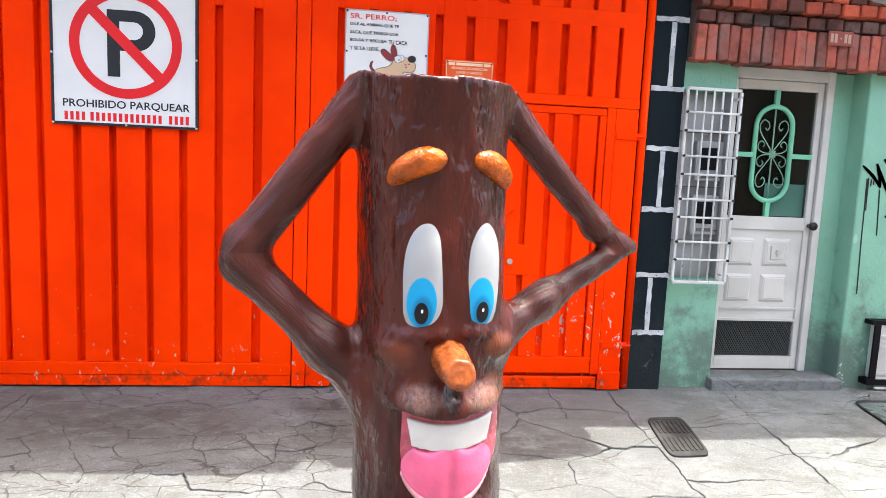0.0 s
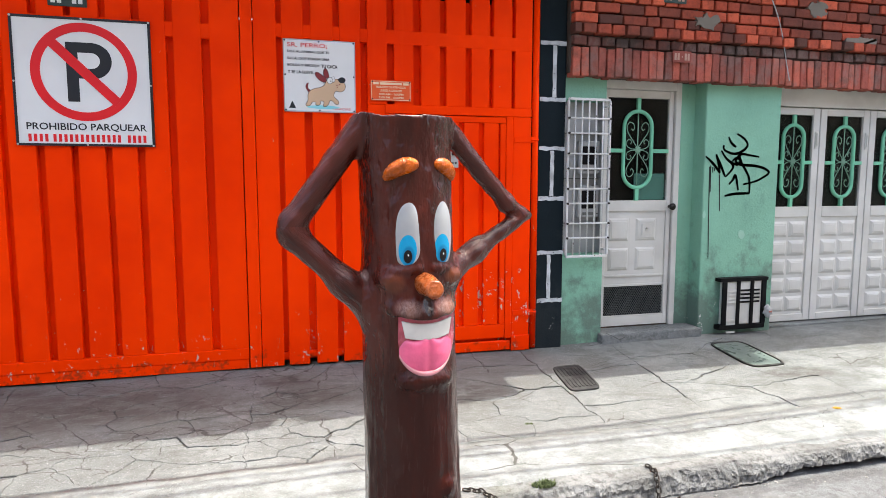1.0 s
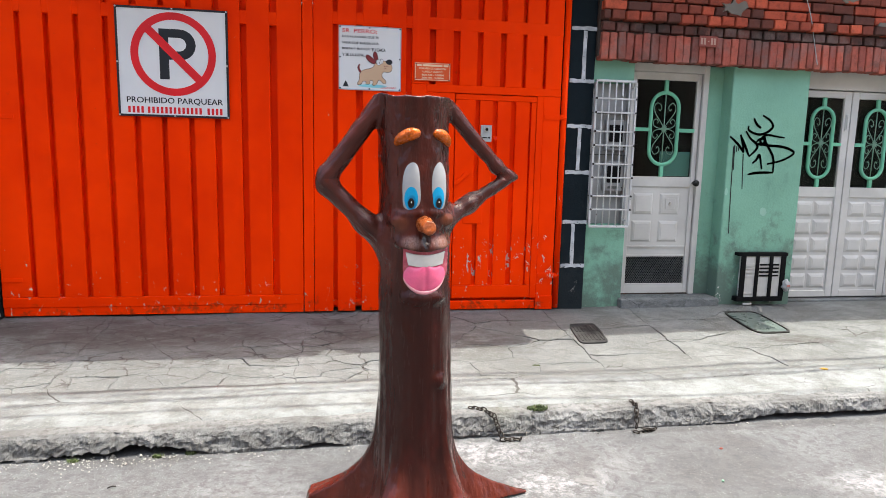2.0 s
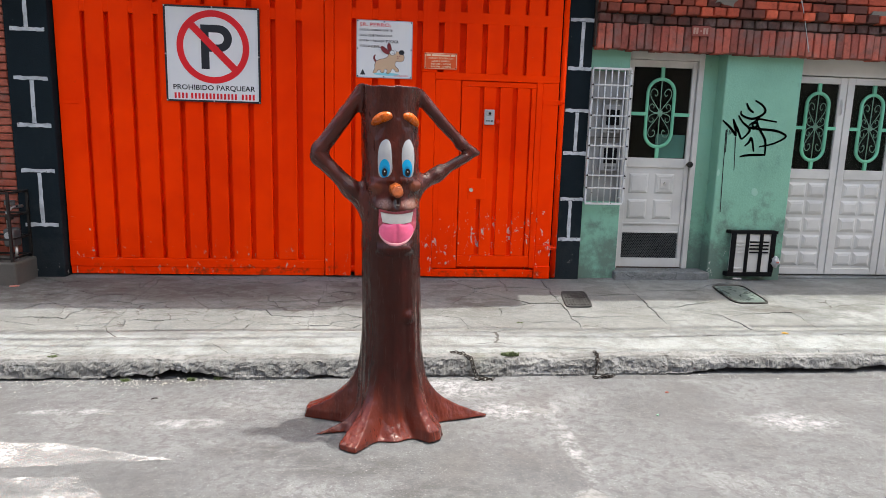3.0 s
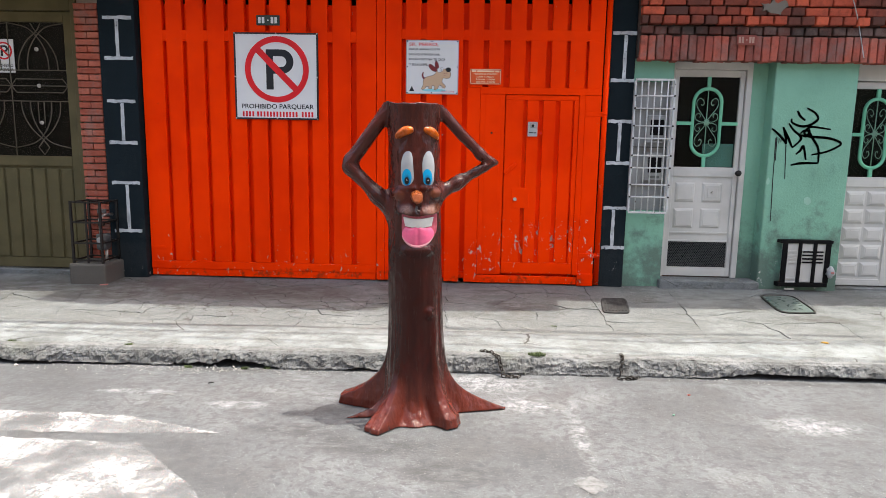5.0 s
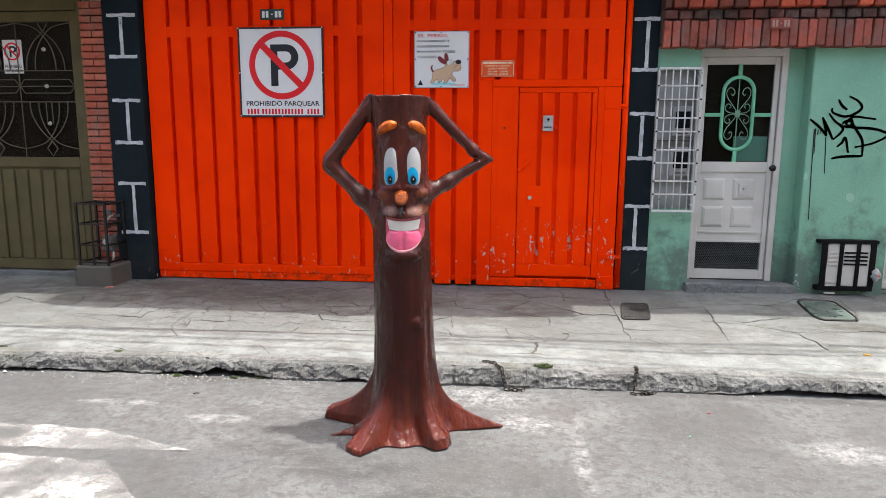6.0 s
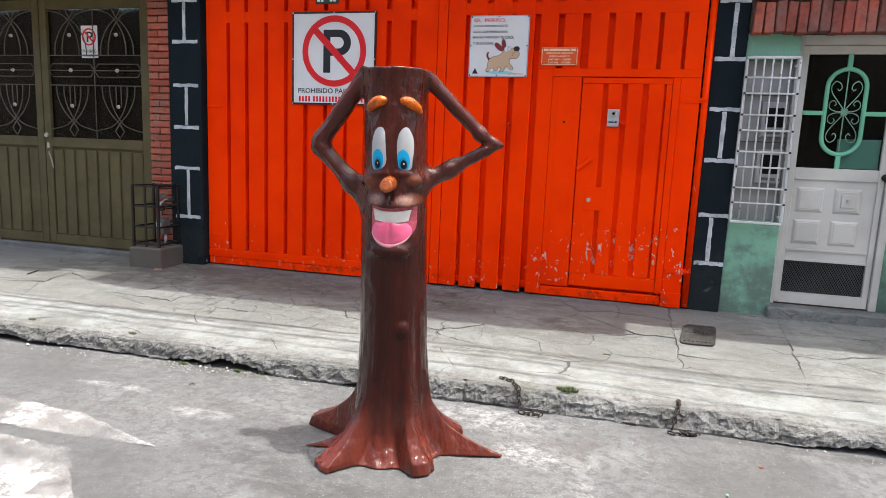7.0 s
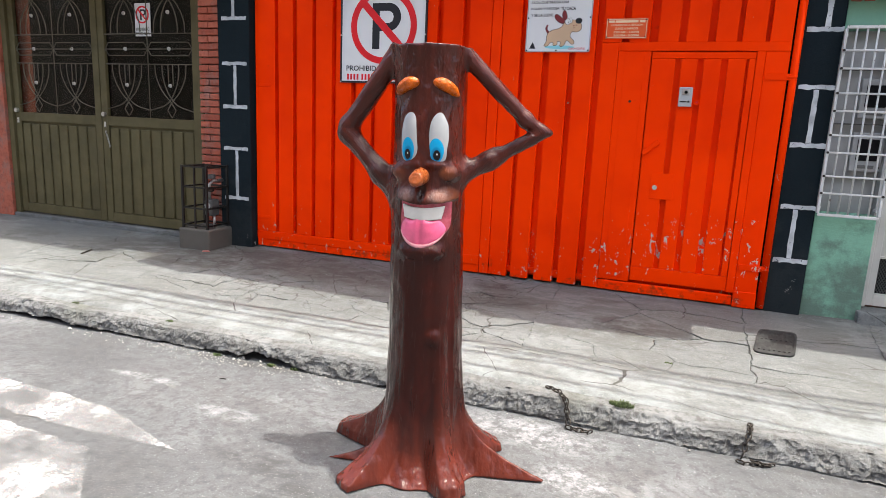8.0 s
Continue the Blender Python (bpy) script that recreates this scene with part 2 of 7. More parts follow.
def make_kerb():
    m = Mat("broken_kerb_concrete", 0.95)
    col = m.mix(m.rng(m.noise(3.5, 8, 0.7), 0.35, 0.65), (0.206, 0.212, 0.215), (0.115, 0.117, 0.118))
    col = m.mix(m.rng(m.noise(22.0, 10, 0.8), 0.47, 0.60, 0.0, 0.85), col, (0.078, 0.078, 0.076))
    m.color(m.mix(m.rng(m.noise(1.7, 5), 0.60, 0.78, 0.0, 0.2), col, (0.16, 0.18, 0.1)))
    m.bump(m.math("ADD", m.noise(38.0, 10, 0.78), m.math("MULTIPLY", m.cells(40.0), 0.4)), 0.9, 0.012)
    return m.mat


def make_stucco(name, c, dirt, rough=0.75, low=None, spec=0.25):
    m = Mat(name, rough, spec=spec)
    col = m.mix(m.rng(m.noise(1.6, 6, 0.6), 0.35, 0.7), c, tuple(v * 0.82 for v in c))
    col = m.mix(m.rng(m.noise(3.2, 8, 0.7, m.scaled(1.5, 1.5, 0.6)), 0.55, 0.75, 0.0, 0.5), col, dirt)
    if low:
        # splashed dirt low down, carried up to 1.3 m to paint in canopy shade
        splash_shade = m.rng(m.math("ADD", m.noise(4.5, 7, 0.7), m.rng(m.axis(2), 0.2, 1.3, 0.32, 0.0)), 0.58, 0.84, 0.0, 0.8)
        col = m.mix(splash_shade, col, low)
    flake = m.noise(11.0, 7, 0.75)
    if low:
        flake = m.math("ADD", flake, m.rng(m.axis(2), 0.15, 0.7, 0.095, 0.0))
    col = m.mix(m.rng(flake, 0.715, 0.73), col, (0.5, 0.5, 0.47))
    m.color(col)
    m.bump(m.math("ADD", m.noise(45.0, 7, 0.65), m.math("MULTIPLY", m.noise(5.0, 3), 1.2)), 0.45, 0.01)
    return m.mat


def make_brick(name, stops, soot=0.75, smear=0.0):
    m = Mat(name, 0.9, spec=0.2)
    col = m.ramp(m.random(), stops)
    col = m.mix(m.rng(m.noise(26.0, 6, 0.7), 0.45, 0.7, 0.0, 0.4), col, (0.10, 0.028, 0.02))
    if smear:
        col = m.mix(m.rng(m.noise(6.0, 8, 0.72, m.scaled(1.0, 1.0, 0.7, 3.0)), 0.46, 0.62, 0.0, smear), col, (0.19, 0.15, 0.135))
    col = m.mix(m.rng(m.noise(5.0, 9, 0.74), 0.46, 0.66, 0.0, soot), col, (0.032, 0.024, 0.021))
    col = m.mix(m.rng(m.noise(70.0, 5, 0.7), 0.62, 0.74, 0.0, 0.4), col, (0.36, 0.22, 0.17))
    m.color(col)
    m.bump(m.math("ADD", m.noise(60.0, 8, 0.7), m.noise(18.0, 4, 0.6)), 0.8, 0.009)
    return m.mat


def make_bark_paint():
    m = Mat("glossy_brown_paint", 0.25, spec=0.12, coat=0.22)
    x, y, z = m.axis(0), m.axis(1), m.axis(2)
    # brush strokes run up the trunk and along the arms
    up = m.scaled(1.0, 1.0, 0.12)
    n1, n2 = m.nt.nodes.new("ShaderNodeMapping"), m.nt.nodes.new("ShaderNodeMapping")
    strokes = []
    for n, turn in ((n1, 45.0), (n2, -45.0)):
        m.put(n.inputs["Vector"], m.pos)
        n.inputs["Rotation"].default_value = (0.0, radians(-turn), 0.0)
        strokes.append(m.scaled(1.0, 1.0, 0.12, vec=n.outputs[0]))
    west, east = m.math("LESS_THAN", x, 0.075), m.math("GREATER_THAN", x, 0.392)
    high = m.math("GREATER_THAN", z, 1.0)
    flip = m.math("GREATER_THAN", z, 1.425)
    rising = m.math("ADD", m.math("MULTIPLY", west, flip), m.math("MULTIPLY", east, m.math("SUBTRACT", 1.0, flip)))
    arm = m.math("MULTIPLY", m.math("ADD", west, east), high)

    def pick(fac, a, b):
        n = m.nt.nodes.new("ShaderNodeMix")
        n.data_type = "VECTOR"
        for socket, v in ((n.inputs[0], fac), (n.inputs[4], a), (n.inputs[5], b)):
            m.put(socket, v)
        return n.outputs[1]

    vec = pick(arm, up, pick(rising, strokes[1], strokes[0]))
    fib = m.noise(75.0, 7, 0.68, vec, 0.2)
    line = m.math("ABSOLUTE", m.math("SUBTRACT", m.noise(34.0, 3, 0.5, vec, 0.3), 0.5))
    groove = m.math("MULTIPLY", m.rng(line, 0.006, 0.022, 1.0, 0.0), m.math("MULTIPLY", m.rng(m.noise(9.0, 4), 0.45, 0.6), m.rng(z, 0.35, 0.9, 0.1, 0.45)))
    soft = m.noise(16.0, 4, 0.55, vec)
    col = m.mix(m.rng(soft, 0.35, 0.68), (0.068, 0.0110, 0.0070), (0.029, 0.0048, 0.0032))
    col = m.mix(m.rng(fib, 0.54, 0.76, 0.0, 0.16), col, (0.11, 0.028, 0.018))
    # a plain dark coat below the mouth, with red rubbed patches
    plain = m.math("MULTIPLY", m.rng(z, 0.12, 0.34), m.rng(z, 0.95, 1.08, 1.0, 0.0))
    col = m.mix(m.math("MULTIPLY", plain, 0.9), col, (0.0215, 0.0036, 0.0025))
    rub = m.math("MULTIPLY", plain, m.rng(m.noise(7.0, 5, 0.6, m.scaled(1.0, 1.0, 0.3, 1.9)), 0.52, 0.72, 0.0, 0.42))
    col = m.mix(rub, col, (0.085, 0.0085, 0.006))
    # redder towards the ground: light bounced off the road, put into the colour
    warm = m.math("MULTIPLY", m.rng(z, 0.02, 0.32, 0.95, 0.08), m.rng(m.noise(14.0, 5, 0.6, up), 0.25, 0.7, 0.35, 1.0))
    col = m.mix(warm, col, (0.108, 0.0200, 0.0120))
    col = m.mix(m.math("MULTIPLY", groove, 0.25), col, (0.012, 0.004, 0.003))
    # airbrushed warm cheeks
    blush = None
    for cx, cz, a, b, top in ((0.160, 1.258, 0.040, 0.036, 0.45), (0.348, 1.272, 0.036, 0.032, 0.75), (0.341, 1.186, 0.040, 0.042, 0.85), (0.205, 1.180, 0.020, 0.030, 0.35)):
        u = m.math("MULTIPLY", m.math("SUBTRACT", x, cx), 1 / a)
        v = m.math("MULTIPLY", m.math("SUBTRACT", z, cz), 1 / b)
        d = m.rng(m.math("ADD", m.math("MULTIPLY", u, u), m.math("MULTIPLY", v, v)), 0.1, 1.0, top, 0.0)
        blush = d if blush is None else m.math("MAXIMUM", blush, d)
    col = m.mix(blush, col, (0.17, 0.045, 0.018))
    # dry-brushed grey scuffs on the muzzle and under the eyes; muzzle gloss painted in
    mask = None
    for cx, cz, a, b in ((0.202, 1.186, 0.040, 0.027), (0.322, 1.184, 0.040, 0.027), (0.09, 1.275, 0.008, 0.018)):
        u = m.math("MULTIPLY", m.math("SUBTRACT", x, cx), 1 / a)
        v = m.math("MULTIPLY", m.math("SUBTRACT", z, cz), 1 / b)
        d = m.rng(m.math("ADD", m.math("MULTIPLY", u, u), m.math("MULTIPLY", v, v)), 0.0, 1.4, 1.0, 0.0)
        mask = d if mask is None else m.math("MAXIMUM", mask, d)
    dry = m.rng(m.noise(170.0, 8, 0.75, m.scaled(1.0, 1.0, 0.6), 0.2), 0.34, 0.66, 0.3, 1.0)
    col = m.mix(m.math("MULTIPLY", m.math("MULTIPLY", mask, dry), 0.5), col, (0.36, 0.24, 0.21))
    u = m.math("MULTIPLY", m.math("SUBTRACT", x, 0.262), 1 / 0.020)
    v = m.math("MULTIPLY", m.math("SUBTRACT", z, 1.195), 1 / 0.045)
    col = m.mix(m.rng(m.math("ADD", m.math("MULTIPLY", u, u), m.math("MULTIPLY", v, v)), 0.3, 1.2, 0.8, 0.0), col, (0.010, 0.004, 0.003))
    # pale flecks that put small glints into the base colour
    painted_glints = m.rng(m.noise(90.0, 7, 0.78, vec), 0.68, 0.75, 0.0, 0.45)
    m.color(m.mix(painted_glints, col, (0.30, 0.17, 0.14)))
    m.put(m.bsdf.inputs["Coat Weight"], m.math("ADD", m.math("SUBTRACT", m.rng(z, 0.1, 0.4, 1.0, 0.8), m.math("MULTIPLY", plain, 0.3)), m.math("MULTIPLY", arm, 0.2)))
    m.put(m.bsdf.inputs["Coat Roughness"], m.rng(z, 0.15, 0.5, 0.21, 0.055))
    m.bsdf.inputs["Coat IOR"].default_value = 1.33
    m.roughness(m.rng(fib, 0.35, 0.7, 0.14, 0.30))
    h = m.math("SUBTRACT", m.math("ADD", m.math("MULTIPLY", fib, m.math("ADD", m.math("MULTIPLY", arm, 0.35), 0.2)), m.math("MULTIPLY", soft, 1.5)), m.math("MULTIPLY", groove, 0.35))
    blot = m.noise(48.0, 5, 0.6, m.scaled(1.0, 1.0, 0.6, 2.2))
    rough_place = m.math("ADD", m.math("ADD", m.rng(z, 0.6, 1.1, 0.20, 0.62), m.rng(z, 0.12, 0.3, 0.3, 0.0)), m.math("MULTIPLY", arm, 0.25))
    h = m.math("MULTIPLY", m.math("ADD", h, m.math("MULTIPLY", blot, 0.25)), rough_place)
    m.bump(h, 0.8, 0.008)
    # the gloss runs over broader lumps and brush ridges
    head = m.math("MULTIPLY", m.rng(z, 0.85, 1.05), m.math("SUBTRACT", 1.0, arm))
    ridge = m.math("MULTIPLY", m.noise(26.0, 1, 0.5, vec, 0.3), m.math("SUBTRACT", 1.0, m.math("MULTIPLY", head, 0.6)))
    dent = m.math("MULTIPLY", m.noise(34.0, 2, 0.5, m.scaled(1.0, 1.0, 0.6, 6.0)), m.math("ADD", m.rng(z, 0.12, 0.3, 0.7, 0.3), m.math("MULTIPLY", head, 0.7)))
    lump = m.math("ADD", ridge, dent)
    m.coat_bump(m.math("ADD", lump, m.math("MULTIPLY", fib, m.math("ADD", m.math("MULTIPLY", arm, 0.14), 0.03))), 1.0, 0.02)
    return m.mat


def make_eye(name, cx, cz, pupil):
    """White eyeball paint with a sky-blue iris, a dark pupil and a painted glint, set round (cx, cz)."""
    m = Mat(name, 0.16, spec=0.3)
    x, z = m.axis(0), m.axis(2)

    def spot(ox, oz, a, b, edge):
        u = m.math("MULTIPLY", m.math("SUBTRACT", x, cx + ox), 1 / a)
        v = m.math("MULTIPLY", m.math("SUBTRACT", z, cz + oz), 1 / b)
        d = m.math("ADD", m.math("MULTIPLY", u, u), m.math("MULTIPLY", v, v))
        return m.rng(d, 1 - edge, 1 + edge, 1.0, 0.0)

    white = m.mix(m.rng(m.noise(9.0, 3), 0.3, 0.7), (0.37, 0.38, 0.39), (0.32, 0.335, 0.35))
    blue = m.mix(spot(0.002, -0.016, 0.017, 0.028, 0.5), (0.0, 0.30, 0.57), (0.0, 0.17, 0.36))
    col = m.mix(spot(0.0, 0.0, 0.0262, 0.0455, 0.06), white, blue)
    col = m.mix(spot(pupil, -0.0175, 0.0122, 0.0195, 0.08), col, (0.004, 0.004, 0.006))
    col = m.mix(spot(pupil + 0.001, -0.0135, 0.0022, 0.0034, 0.2), col, (0.85, 0.87, 0.9))
    m.color(col)
    m.bump(m.noise(25.0, 2), 0.05, 0.004)
    return m.mat


def make_glass(name, tint=(0.75, 0.8, 0.78)):
    m = Mat(name, 0.04)
    m.color(tint)
    m.bsdf.inputs["Transmission Weight"].default_value = 1.0
    m.bsdf.inputs["IOR"].default_value = 1.2
    m.roughness(m.rng(m.noise(3.0, 5), 0.4, 0.7, 0.02, 0.16))
    return m.mat


def make_light_patch():
    m = Mat("pale_light_patch", 0.85)
    # the pale colour stands in for light on the road
    m.color(m.mix(m.rng(m.noise(8.0, 7, 0.7), 0.4, 0.65), (0.496, 0.495, 0.507), (0.328, 0.325, 0.331)))
    gap = m.math("ADD", m.noise(2.3, 9, 0.72), m.math("MULTIPLY", m.noise(80.0, 3, 0.7), 0.22))
    m.put(m.bsdf.inputs["Alpha"], m.rng(gap, 0.43, 0.72, 0.82, 0.03))
    m.bump(m.noise(55.0, 7, 0.75), 0.7, 0.007)
    return m.mat


ORANGE = make_gate_paint()
PAVEMENT, ROAD, KERB, LIGHT_PATCH = make_pavement(), make_road(), make_kerb(), make_light_patch()
NAVY = make_stucco("navy_masonry_paint", (0.0115, 0.018, 0.0225), (0.02, 0.026, 0.030), 0.9, (0.022, 0.027, 0.030), 0.06)
LINE_WHITE = painted("chalky_white_line_paint", (0.52, 0.55, 0.58), 0.6, 0.8, chips=((0.06, 0.07, 0.09), 0.62), scale=9)
MINT = make_stucco("mint_wall_paint", (0.208, 0.430, 0.317), (0.127, 0.26, 0.20), 0.7, (0.10, 0.135, 0.115))
PALE_MINT = painted("pale_mint_filler", (0.30, 0.52, 0.42), 0.85, 0.7)
MINT_IRON = painted("mint_enamel", (0.17, 0.52, 0.34), 0.8, 0.35)
WHITE_METAL = painted("white_door_enamel", (0.56, 0.55, 0.52), 0.84, 0.38, chips=((0.3, 0.24, 0.2), 0.735))
WHITE_BAR = painted("white_grille_enamel", (0.60, 0.605, 0.60), 0.75, 0.45, chips=((0.12, 0.07, 0.05), 0.66))
OLIVE = painted("olive_enamel", (0.105, 0.089, 0.045), 0.75, 0.6, spec=0.15)
OLIVE_IRON = painted("olive_grey_iron", (0.115, 0.105, 0.08), 0.7, 0.5)
CREAM = make_stucco("cream_plaster", (0.62, 0.47, 0.33), (0.4, 0.28, 0.19))
PLASTER = make_stucco("grey_plaster", (0.42, 0.40, 0.37), (0.3, 0.28, 0.25))
OPPOSITE = make_stucco("pale_plaster", (0.44, 0.37, 0.31), (0.3, 0.25, 0.21))
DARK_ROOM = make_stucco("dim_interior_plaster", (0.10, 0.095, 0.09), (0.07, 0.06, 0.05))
MORTAR = make_stucco("grey_brown_mortar", (0.085, 0.066, 0.057), (0.035, 0.028, 0.025), 0.95)
PALE_MORTAR = make_stucco("pale_mortar", (0.42, 0.36, 0.32), (0.3, 0.24, 0.21), 0.95)
BRICK = make_brick("weathered_red_brick", [(0.0, (0.08, 0.042, 0.035)), (0.3, (0.24, 0.060, 0.039)), (0.6, (0.43, 0.080, 0.045)), (1.0, (0.62, 0.125, 0.066))], 0.34)
SOLDIER = make_brick("dull_red_soldier_brick", [(0.0, (0.22, 0.074, 0.058)), (0.5, (0.36, 0.090, 0.067)), (1.0, (0.49, 0.125, 0.085))], 0.4, 0.45)
SOOTY_BRICK = make_brick("sooty_weathered_brick", [(0.0, (0.06, 0.036, 0.032)), (0.6, (0.12, 0.045, 0.036)), (1.0, (0.2, 0.06, 0.045))], 0.8, 0.5)
SMOOTH_BRICK = make_brick("clean_red_brick", [(0.0, (0.30, 0.075, 0.048)), (0.5, (0.38, 0.098, 0.062)), (1.0, (0.44, 0.135, 0.09))], 0.25, 0.5)
CEMENT = make_stucco("grey_cement", (0.21, 0.185, 0.155), (0.12, 0.10, 0.085), 0.95)
DARK_CEMENT = make_stucco("damp_grey_cement", (0.105, 0.097, 0.086), (0.055, 0.05, 0.044), 0.95)
IRON = painted("dark_iron", (0.035, 0.032, 0.03), 0.7, 0.5, metal=0.6, grain=120)
VENT_GREY = painted("dark_grey_mesh", (0.10, 0.105, 0.105), 0.7, 0.5)
SCROLL = painted("pale_green_iron", (0.20, 0.36, 0.27), 0.7, 0.45)
BLACK = painted("black_enamel", (0.006, 0.006, 0.0065), 0.8, 0.65, spec=0.1)
RUSTY = painted("rusty_iron", (0.06, 0.045, 0.036), 0.6, 0.7, metal=0.4, chips=((0.15, 0.06, 0.03), 0.6))
CHAIN_IRON = painted("dark_rusty_chain", (0.03, 0.024, 0.02), 0.6, 0.6, metal=0.2)
STEEL = painted("brushed_steel", (0.55, 0.55, 0.54), 0.85, 0.32, metal=0.9)
SHUTTER_GREY = painted("dull_grey_shutter_paint", (0.14, 0.14, 0.137), 0.7, 0.6)
NICHE_GREY = painted("pale_grey_sheet_paint", (0.36, 0.365, 0.365), 0.8, 0.5)
GREY_PLASTIC = painted("grey_plastic", (0.42, 0.43, 0.44), 0.85, 0.4)
SIGN_WHITE = painted("white_sign_board", (0.71, 0.715, 0.725), 0.95, 0.35, bump=0.03)
SIGN_RED = painted("red_sign_print", (0.72, 0.012, 0.02), 0.92, 0.4, bump=0.03)
SIGN_BLACK = painted("black_sign_print", (0.016, 0.018, 0.024), 0.9, 0.4, bump=0.03)
SIGN_TAN = painted("tan_sign_print", (0.60, 0.41, 0.27), 0.92, 0.4, bump=0.03)
SIGN_MAROON = painted("maroon_sign_print", (0.22, 0.03, 0.035), 0.92, 0.4, bump=0.03)
SIGN_CYAN = painted("cyan_sign_print", (0.25, 0.66, 0.76), 0.92, 0.4, bump=0.03)
SIGN_ORANGE = painted("orange_sign_board", (0.78, 0.10, 0.02), 0.9, 0.4, bump=0.03)
SIGN_PALE = painted("pale_sign_print", (0.85, 0.62, 0.42), 0.9, 0.4, bump=0.03)
PLATE_GREEN = painted("dark_green_plate", (0.03, 0.05, 0.045), 0.8, 0.4)
PLATE_RED = painted("red_clay_plate", (0.26, 0.06, 0.045), 0.8, 0.6)
GRAFFITI = painted("black_spray_paint", (0.012, 0.013, 0.014), 0.8, 0.6)
GLASS = make_glass("window_glass", (0.38, 0.42, 0.40))
TEAL_SHEET = painted("teal_sheet", (0.34, 0.74, 0.62), 0.9, 0.6)
LID_GLASS = painted("grey_green_lid_paint", (0.115, 0.15, 0.138), 0.75, 0.3)
CAST = painted("grey_cast_iron", (0.034, 0.034, 0.034), 0.7, 0.9, metal=0.0, grain=120)
SOIL = painted("dark_soil", (0.075, 0.068, 0.058), 0.6, 0.95, bump=0.5)
GREENERY = painted("weed_green", (0.085, 0.115, 0.045), 0.6, 0.7)
PEBBLE = painted("pale_rubble", (0.34, 0.335, 0.32), 0.6, 0.9)
PLATE_INK = painted("faded_pale_plate_ink", (0.45, 0.27, 0.21), 0.8, 0.6)
PLASTER_DUST = painted("white_plaster_crumb", (0.175, 0.175, 0.18), 0.6, 0.95, scale=30, bump=0.4)
LITTER_RED = painted("red_plastic_scrap", (0.52, 0.17, 0.14), 0.9, 0.3)
LITTER_YELLOW = painted("yellow_plastic_scrap", (0.5, 0.27, 0.03), 0.9, 0.6)
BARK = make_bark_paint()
BROW = painted("orange_brow_paint", (0.60, 0.11, 0.003), 0.4, 0.26, coat=0.2, scale=22, bump=1.6, grain=60)
NOSE = painted("brown_orange_nose_paint", (0.33, 0.078, 0.020), 0.5, 0.28, coat=0.3, scale=25, bump=0.5, grain=60)
LOWER_LIP = painted("pale_pink_lip_paint", (0.66, 0.27, 0.31), 0.75, 0.2, coat=0.5, scale=18, bump=0.3)
LIP = painted("dusty_pink_lip_paint", (0.50, 0.085, 0.125), 0.55, 0.25, coat=0.4, scale=14, bump=0.15)
TONGUE = painted("pink_tongue_paint", (0.80, 0.115, 0.25), 0.8, 0.2, coat=0.7, scale=16, bump=0.8, grain=28)
TEETH = painted("white_tooth_paint", (0.62, 0.60, 0.575), 0.85, 0.18, coat=0.5, scale=14, bump=0.08)


# ---- building helpers ----
def box(bm, x0, x1, y0, y1, z0, z1, bevel=0.0, seg=1):
    """Adds a box, with chamfered or rounded edges where bevel is given."""
    vs = bmesh.ops.create_cube(bm, size=1.0)["verts"]
    for v in vs:
        v.co = Vector(((x0 + x1) / 2 + v.co.x * (x1 - x0), (y0 + y1) / 2 + v.co.y * (y1 - y0), (z0 + z1) / 2 + v.co.z * (z1 - z0)))
    if bevel:
        es = list({e for v in vs for e in v.link_edges})
        bmesh.ops.bevel(bm, geom=es, offset=bevel, segments=seg, profile=0.5, affect="EDGES", clamp_overlap=True)
    return bm


def boxed(*args, **kw):
    return box(bmesh.new(), *args, **kw)


def rod(bm, a, b, r, n=8, r2=None):
    """A round bar from a to b."""
    a, b = Vector(a), Vector(b)
    d = b - a
    m = Matrix.Translation((a + b) / 2) @ d.to_track_quat("Z", "Y").to_matrix().to_4x4()
    bmesh.ops.create_cone(bm, cap_ends=True, segments=n, radius1=r, radius2=r if r2 is None else r2, depth=d.length, matrix=m)
    return bm


def tube(bm, pts, r, n=6, closed=False):
    """A round bar bent along points."""
    pts = [Vector(p) for p in pts]
    rings = []
    for k, p in enumerate(pts):
        a = pts[k - 1] if k or closed else p
        b = pts[(k + 1) % len(pts)] if k < len(pts) - 1 or closed else p
        q = (b - a).normalized().to_track_quat("Z", "Y")
        rings.append([bm.verts.new(p + q @ Vector((r * math.cos(2 * math.pi * j / n), r * math.sin(2 * math.pi * j / n), 0))) for j in range(n)])
    for k in range(len(rings) if closed else len(rings) - 1):
        A, B = rings[k], rings[(k + 1) % len(rings)]
        off = min(range(n), key=lambda o: sum((A[j].co - B[(j + o) % n].co).length_squared for j in range(n)))
        for j in range(n):
            bm.faces.new((A[j], A[(j + 1) % n], B[(j + 1 + off) % n], B[(j + off) % n]))
    if not closed:
        bm.faces.new(rings[0][::-1])
        bm.faces.new(rings[-1])
    return bm


def outline(bm, pts, y0, y1):
    """A flat shape in x and z, drawn out from y0 (front) to y1."""
    front = [bm.verts.new((x, y0, z)) for x, z in pts]
    back = [bm.verts.new((x, y1, z)) for x, z in pts]
    bm.faces.new(front)
    bm.faces.new(back[::-1])
    n = len(pts)
    for k in range(n):
        bm.faces.new((front[k], back[k], back[(k + 1) % n], front[(k + 1) % n]))
    bmesh.ops.recalc_face_normals(bm, faces=bm.faces[:])
    return bm


